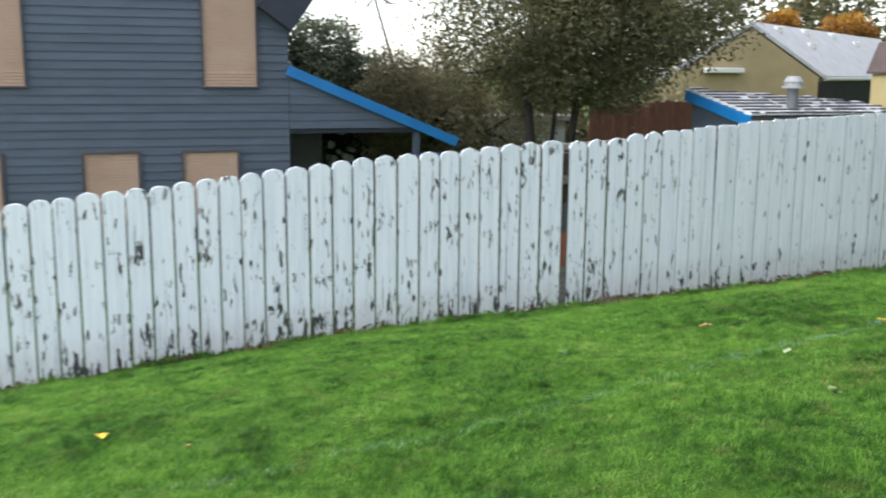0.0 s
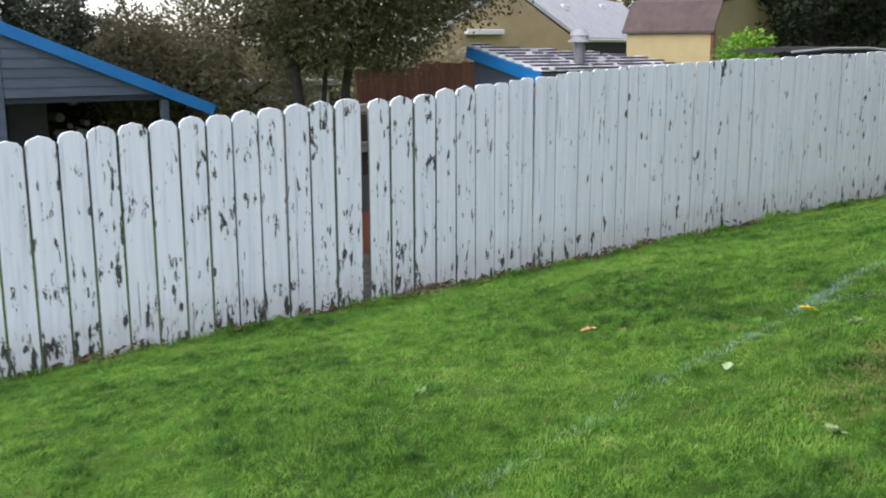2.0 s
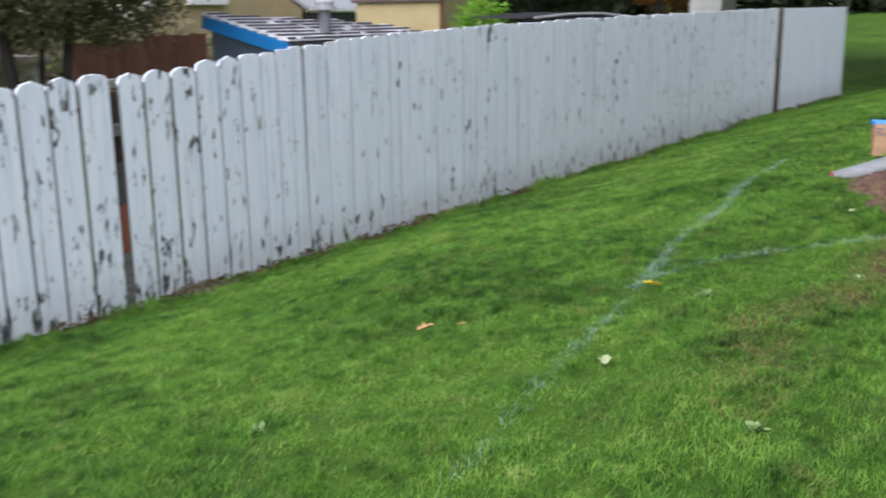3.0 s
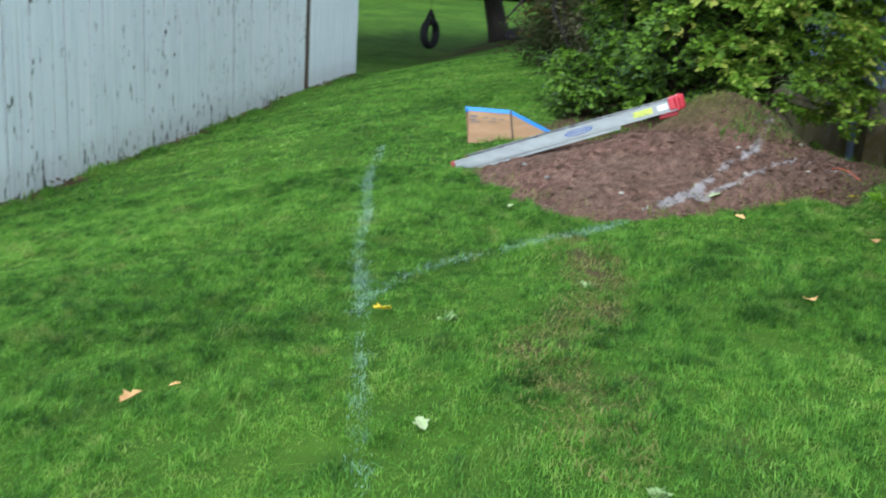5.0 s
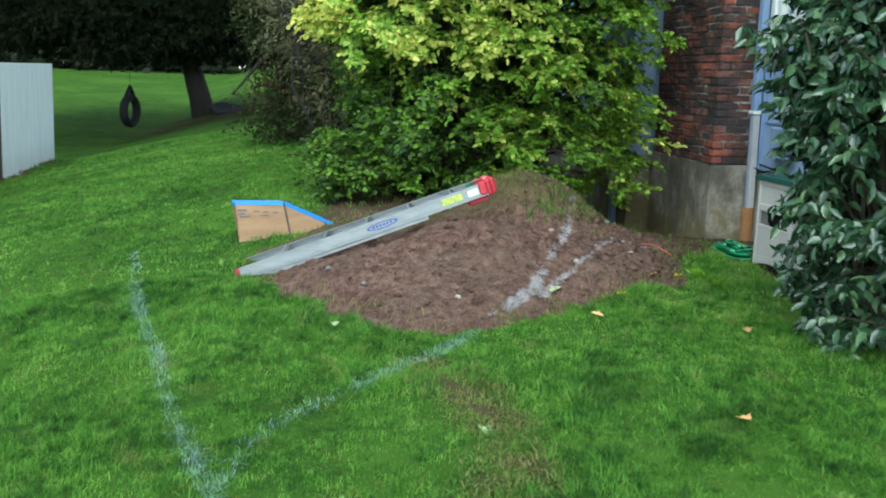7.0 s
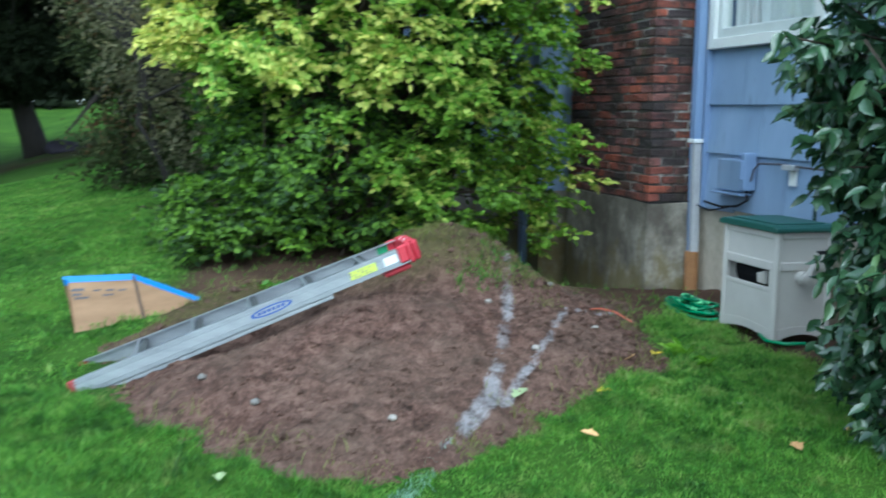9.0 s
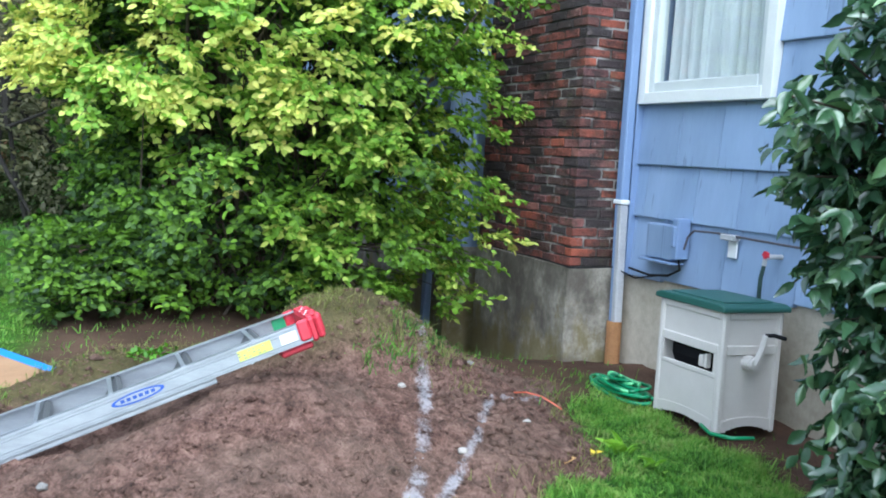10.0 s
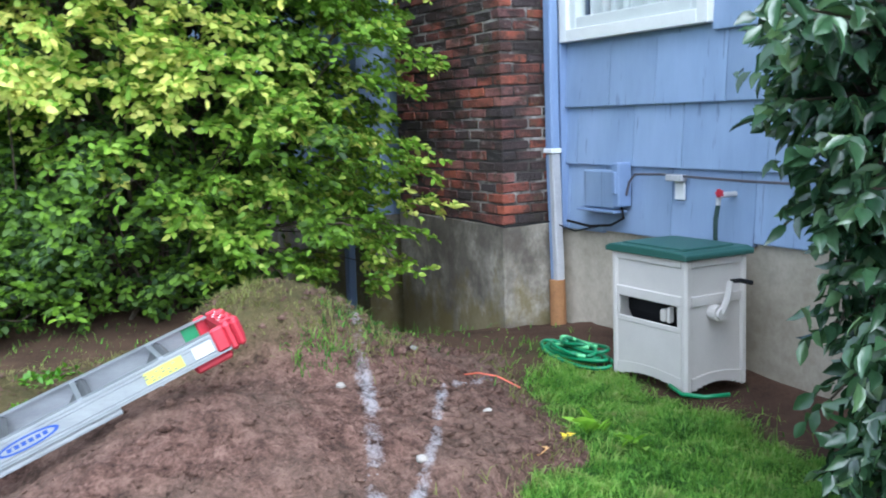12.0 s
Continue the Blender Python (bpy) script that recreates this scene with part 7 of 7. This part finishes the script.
tube(bm, [(1.12, 0.42, 1.68), (1.12, 0.42, 1.73), (1.12, 0.42, 1.78)], 0.17, 18, 0.6)
tube(bm, [(1.12, 0.42, 1.60), (1.12, 0.42, 1.70)], 0.15, 18)
part("vent_cap", bm, M["galv"], vent, "pale metal cap")

# tarp-covered trailer edge beyond the fence
tarp = thing("tarpaulin", (13.0, 12.0, 1.33), "black and white tarpaulin stretched behind the fence", "tarpaulin")
bm = bmesh.new()
n = 24
lo, hi = [], []
for k in range(n + 1):
    x = 3.4 * k / n
    z = 0.06 + 0.07 * math.sin(math.pi * k / n) + 0.015 * math.sin(k * 1.9)
    lo.append(bm.verts.new((x, 0, z - 0.25)))
    hi.append((bm.verts.new((x, 0.1, z)), bm.verts.new((x, 1.2, z + 0.02))))
for k in range(n):
    bm.faces.new((lo[k], lo[k + 1], hi[k + 1][0], hi[k][0]))
    bm.faces.new((hi[k][0], hi[k + 1][0], hi[k + 1][1], hi[k][1]))
part("sheet", bm, M["black"], tarp)
part("edge", tube_of([(0.2, -0.01, 0.07), (1.2, -0.01, 0.125), (2.2, -0.01, 0.125), (3.2, -0.01, 0.06)], 0.022, 6), M["galv"], tarp, "pale edge pole")

# ---------------------------------------------------------------- yellow shed
ys = thing("yellow_shed", (24.0, 23.4, 0), "yellow barn-style shed with a brown roof", "shed", turn=math.degrees(math.atan2(1.6, 4.9)))
gable = [(0, -1.5), (5.1, -1.5), (5.1, 2.0), (4.6, 2.78), (2.55, 3.15), (0.5, 2.78), (0, 2.0)]
part("gable_wall", prism_of(gable, 3.0), M["yellowwall"], ys)
for a, b in (((-0.12, 1.88), (0.47, 2.82)), ((0.47, 2.82), (2.55, 3.21)), ((2.55, 3.21), (4.63, 2.82)), ((4.63, 2.82), (5.22, 1.88))):
    bm = bmesh.new()
    prism(bm, [a, b, (b[0], b[1] + 0.07), (a[0], a[1] + 0.07)], 3.2, Matrix.Translation((0, -0.08, 0)))
    bmesh.ops.recalc_face_normals(bm, faces=bm.faces[:])
    part("roof", bm, M["brownroof"], ys)
part("corner_trim", box_of(-0.03, 0.05, -0.03, 0.05, -1.5, 2.02), M["brownwood"], ys)
part("downpipe", tube_of([(-0.04, -0.06, -1.5), (-0.04, -0.06, 1.95)], 0.04, 8), M["brownwood"], ys)

# ---------------------------------------------------------------- tan house
th = thing("tan_house", (21.0, 30.0, 0), "tan house with a pale grey roof and roof vents", "house")
dvec = Vector((0.81, 0.58, 0)).normalized()
th.matrix_basis = Matrix.Translation((21.0, 30.0, 0))


def tan_prism(outline, length, z_off=0.0):
    """Outline across the gable, run back along the ridge."""
    bm = bmesh.new()
    a = [bm.verts.new((x, -0.12 * x * 0, z)) for x, z in outline]
    b = [bm.verts.new((x + dvec.x * length, dvec.y * length, z)) for x, z in outline]
    bm.faces.new(a)
    bm.faces.new(list(reversed(b)))
    n = len(outline)
    for i in range(n):
        bm.faces.new((a[(i + 1) % n], a[i], b[i], b[(i + 1) % n]))
    bmesh.ops.recalc_face_normals(bm, faces=bm.faces[:])
    return bm


part("wall", tan_prism([(-3.6, -1.5), (3.0, -1.5), (3.0, 1.75), (0, 3.45), (-3.6, 1.5)], 19.0), M["tan"], th)
part("roof", tan_prism([(-4.2, 1.25), (0, 3.52), (3.35, 1.66), (3.35, 1.80), (0, 3.68), (-4.2, 1.41)], 19.4), M["roofgrey"], th, "pale grey shingle roof")
gut = bmesh.new()
tube(gut, [(3.38, 0.1, 1.70), (3.38 + dvec.x * 19, dvec.y * 19, 1.70)], 0.09, 8)
part("gutter", gut, M["whitetrim"], th, "white gutter")
for k, (along, across) in enumerate(((2.0, 0.35), (5.5, 0.3), (3.6, 1.3), (9.5, 0.3), (12.0, 0.8))):
    bm = bmesh.new()
    zz = 3.66 - across * 0.56
    box(bm, across + dvec.x * along - 0.16, across + dvec.x * along + 0.16, dvec.y * along - 0.16, dvec.y * along + 0.16, zz - 0.1, zz + 0.13, bevel=0.02)
    part("roof_vent", bm, M["whitetrim"], th)
# dark slab added along the side wall to paint the shade under the eaves
part("porch_shade", tan_prism([(3.02, -1.5), (3.28, -1.5), (3.28, 1.58), (3.02, 1.58)], 17.0), M["dark"], th, "near-black slab standing for the shade under the eaves")
part("eave_return", box_of(-1.9, -0.35, -0.25, -0.02, 1.88, 2.06, bevel=0.02), M["whitetrim"], th)
part("window", boxes_of([(-2.6, -1.6, -0.03, 0.02, 0.0, 1.0)], bevel=0.01), M["palewall"], th)

# ---------------------------------------------------------------- low things behind the fence
bf = thing("wooden_fence", (12.35, 22.0, -1.5), "red-brown wooden fence behind the trees", "fence")
rnd = random.Random(12)
for k in range(22):
    part("board", box_of(-1.7 + k * 0.155, -1.7 + k * 0.155 + 0.148, rnd.uniform(-0.005, 0.005), 0.03, 0, 2.5 + rnd.uniform(-0.03, 0.03) + (0.12 if k > 10 else 0)), M["brownwood"], bf)
pw = thing("pale_garage", (9.0, 24.5, -1.5), "pale grey low outbuilding behind the trees", "building")
part("wall", box_of(-2.6, 2.2, 0, 3.0, 0, 2.05), M["palewall"], pw)
part("roof", box_of(-2.8, 2.4, -0.2, 3.2, 2.05, 2.18), M["rail"], pw)
gr = thing("rear_rail_fence", (4.6, 11.6, 0), "grey wooden rail behind the picket fence", "fence")
part("rail", box_of(-0.6, 3.6, 0, 0.07, 0.75, 0.84, bevel=0.006, m=Matrix.Rotation(radians(-2.6), 4, "Y")), M["rail"], gr)
for k in range(3):
    part("post", box_of(-0.4 + 1.8 * k, -0.31 + 1.8 * k, 0.07, 0.16, -1.4, 0.8 + 0.08 * k), M["rail"], gr)
wb = thing("white_cabinet", (26.0, 15.2, -0.6), "white weathered box standing beyond the fence end", "box")
part("body", box_of(-0.45, 0.45, -0.48, 0.48, 0, 2.75, bevel=0.03), M["palewall"], wb)
part("lid", box_of(-0.5, 0.5, -0.53, 0.53, 2.75, 2.86, bevel=0.02), M["rail"], wb)


# ---------------------------------------------------------------- small things on the grass
def fallen_leaf(x, y, size, material, turn, label, curl=0.25):
    """A curled dead leaf with points, lying on the grass."""
    z = soil_at(x, y) + (0.03 if float(inside_mound(x, y)) < 0 else 0.012)
    bm = bmesh.new()
    out = [(0.0, -0.5), (0.22, -0.3), (0.16, -0.12), (0.42, -0.02), (0.22, 0.14), (0.24, 0.34), (0.0, 0.55), (-0.2, 0.32), (-0.24, 0.12), (-0.40, 0.0), (-0.18, -0.14), (-0.2, -0.32)]
    c = bm.verts.new((0, 0, 0))
    vs = [bm.verts.new((a * size, b * size, curl * size * (abs(a) * 1.5 + 0.4 * b * b))) for a, b in out]
    for i in range(len(vs)):
        bm.faces.new((c, vs[i], vs[(i + 1) % len(vs)]))
    me = mesh_from("fallen_leaf", bm, material)
    ob = new("fallen_leaf", me)
    ob.matrix_basis = pose(x, y, z, random.Random(int(x * 100)).uniform(-14, 14), 8, turn)
    so = ob.modifiers.new("thick", "SOLIDIFY")
    so.thickness = 0.0015
    tagged(ob, label, "leaf", "fallen leaves")


fallen_leaf(3.21, 5.43, 0.10, M["fallen"], 70, "curled tan fallen leaf on the lawn", 0.4)
fallen_leaf(3.36, 5.33, 0.045, M["fallen"], 20, "small tan scrap of leaf on the lawn")
fallen_leaf(3.04, 4.31, 0.075, M["fallen_pale"], 120, "pale green fallen leaf on the lawn", 0.2)
fallen_leaf(4.17, 4.73, 0.11, M["fallen_yellow"], 60, "bright yellow fallen leaf on the lawn", 0.35)
fallen_leaf(4.6, 2.86, 0.085, M["fallen"], 100, "curled tan fallen leaf on the shaded lawn", 0.4)
fallen_leaf(-0.98, 4.92, 0.10, M["fallen_yellow"], 10, "yellow fallen leaf on the lawn", 0.4)
fallen_leaf(-0.55, 4.44, 0.05, M["fallen"], 30, "small tan fallen leaf on the lawn")
fallen_leaf(6.52, 3.16, 0.10, M["fallen_pale"], 40, "pale leaf on the soil", 0.3)
fallen_leaf(6.95, 2.45, 0.08, M["fallen"], 40, "tan leaf at the edge of the soil", 0.3)
# a yellowish wood chunk, built with the leaf shape
fallen_leaf(6.576, 2.746, 0.075, M["fallen_yellow"], 10, "yellow-tan wood chunk in a curled leaf shape at the edge of the soil", 0.45)
fallen_leaf(6.05, 3.05, 0.07, M["fallen"], 140, "tan leaf on the grass", 0.3)
fallen_leaf(5.75, 2.35, 0.07, M["fallen"], 80, "tan leaf on the shaded grass", 0.3)
fallen_leaf(6.15, 4.42, 0.06, M["fallen_pale"], 80, "small pale leaf beside the soil", 0.3)
fallen_leaf(7.15, 2.2, 0.09, M["fallen_yellow"], 20, "yellowing leaf beside the soil", 0.3)
fallen_leaf(5.9, 2.0, 0.05, M["fallen"], 20, "small leaf under the bush", 0.3)
fallen_leaf(6.3, 2.25, 0.05, M["fallen_pale"], 70, "small pale leaf on the grass", 0.3)


def leaf_litter():
    """Dead leaves and scraps caught along the foot of the fence."""
    rs = np.random.RandomState(71)
    n = 1500
    x = rs.uniform(-3.0, 18.6, n)
    keep = rs.rand(n) < np.clip(1.9 * mottle(x * 1.3, x * 0, 72) - 0.5, 0.05, 1)
    x = x[keep]
    n = len(x)
    y = FENCE_Y - 0.02 - np.abs(rs.normal(0, 0.05, n))
    P = np.stack([x, y, land(x, y) + rs.uniform(0.005, 0.06, n)], 1)
    a = rs.uniform(0, math.tau, n)
    D = unit(np.stack([np.cos(a), np.sin(a), rs.uniform(-0.3, 0.9, n)], 1))
    ob = leaf_mesh("leaf_litter", P, D, unit(rs.normal(0, 1, (n, 3)) + (0, 0, 0.5)), rs.uniform(0.025, 0.075, n), rs.uniform(0.02, 0.045, n), M["litter"], None, np.zeros(n))
    tagged(ob, "brown dead leaves caught along the fence foot", "leaf litter", kind="stuff")


leaf_litter()


def pebble(x, y, r, material, label):
    bm = bmesh.new()
    bmesh.ops.create_icosphere(bm, subdivisions=2, radius=r)
    rs_ = random.Random(int(x * 1000))
    for v in bm.verts:
        v.co *= rs_.uniform(0.85, 1.12)
        v.co.z *= 0.7
    ob = part("stone", bm, material, None)
    ob.location = (x, y, soil_at(x, y) + r * 0.35)
    tagged(ob, label, "stone", "stones on the soil")


pebble(7.65, 2.94, 0.022, M["stone"], "small pale stone on the soil")
for k, (x, y, r) in enumerate(((6.7, 4.25, 0.02), (6.35, 3.75, 0.018), (7.1, 4.45, 0.022), (7.25, 2.5, 0.02), (8.0, 2.45, 0.02), (6.9, 2.95, 0.022))):
    pebble(x, y, r, M["stone"] if k % 2 else M["rail"], "small stone on the soil")


def weed(x, y, size, material, count, label, seed, leaf_tone=0.5):
    """A low rosette of broad leaves."""
    rs = np.random.RandomState(seed)
    z = soil_at(x, y)
    a = rs.uniform(0, math.tau, count)
    el = rs.uniform(0.15, 1.1, count)
    D = np.stack([np.cos(a) * np.cos(el), np.sin(a) * np.cos(el), np.sin(el)], 1)
    wide = size * (0.25 if count < 60 else 1.6)
    P = np.stack([rs.normal(0, wide, count), rs.normal(0, wide, count), rs.uniform(0, size * 0.4, count)], 1)
    N = unit(np.array((0, 0, 1.0)) + rs.normal(0, 0.3, (count, 3)))
    ob = leaf_mesh("weed", P, D, N, rs.uniform(0.5, 1, count) * size, rs.uniform(0.3, 0.5, count) * size, material, None, np.full(count, leaf_tone))
    ob.location = (x, y, z - 0.005)
    tagged(ob, label, "weed", kind="stuff")


weed(7.25, 2.02, 0.13, M["lime"], 14, "bright green broad-leaved weed beside the soil", 1, 1.0)
weed(7.05, 1.98, 0.11, M["lime"], 8, "bright green weed sprig beside the soil", 2, 1.0)
weed(4.42, 8.98, 0.08, M["brownleaf"], 240, "dark weed clump at the fence foot", 3, 0.2)
weed(0.6, 8.98, 0.06, M["brownleaf"], 160, "dark weed clump at the fence foot", 4, 0.2)
weed(7.9, 9.0, 0.06, M["brownleaf"], 160, "dark weed clump at the fence foot", 5, 0.2)
weed(8.6, 3.95, 0.045, M["lime"], 60, "green weeds growing behind the ladder", 6, 0.25)
weed(9.0, 3.9, 0.05, M["lime"], 90, "green weeds growing behind the soil heap", 7, 0.2)
weed(4.13, 4.42, 0.05, M["clover"], 26, "small pale rosette weed in the lawn", 8, 0.6)
weed(4.66, 3.86, 0.05, M["clover"], 22, "small pale rosette weed in the worn grass", 9, 0.7)
weed(2.75, 3.55, 0.05, M["clover"], 20, "small pale rosette weed in the lawn", 10, 0.6)
weed(1.9, 5.1, 0.05, M["clover"], 20, "small pale rosette weed in the lawn", 11, 0.5)
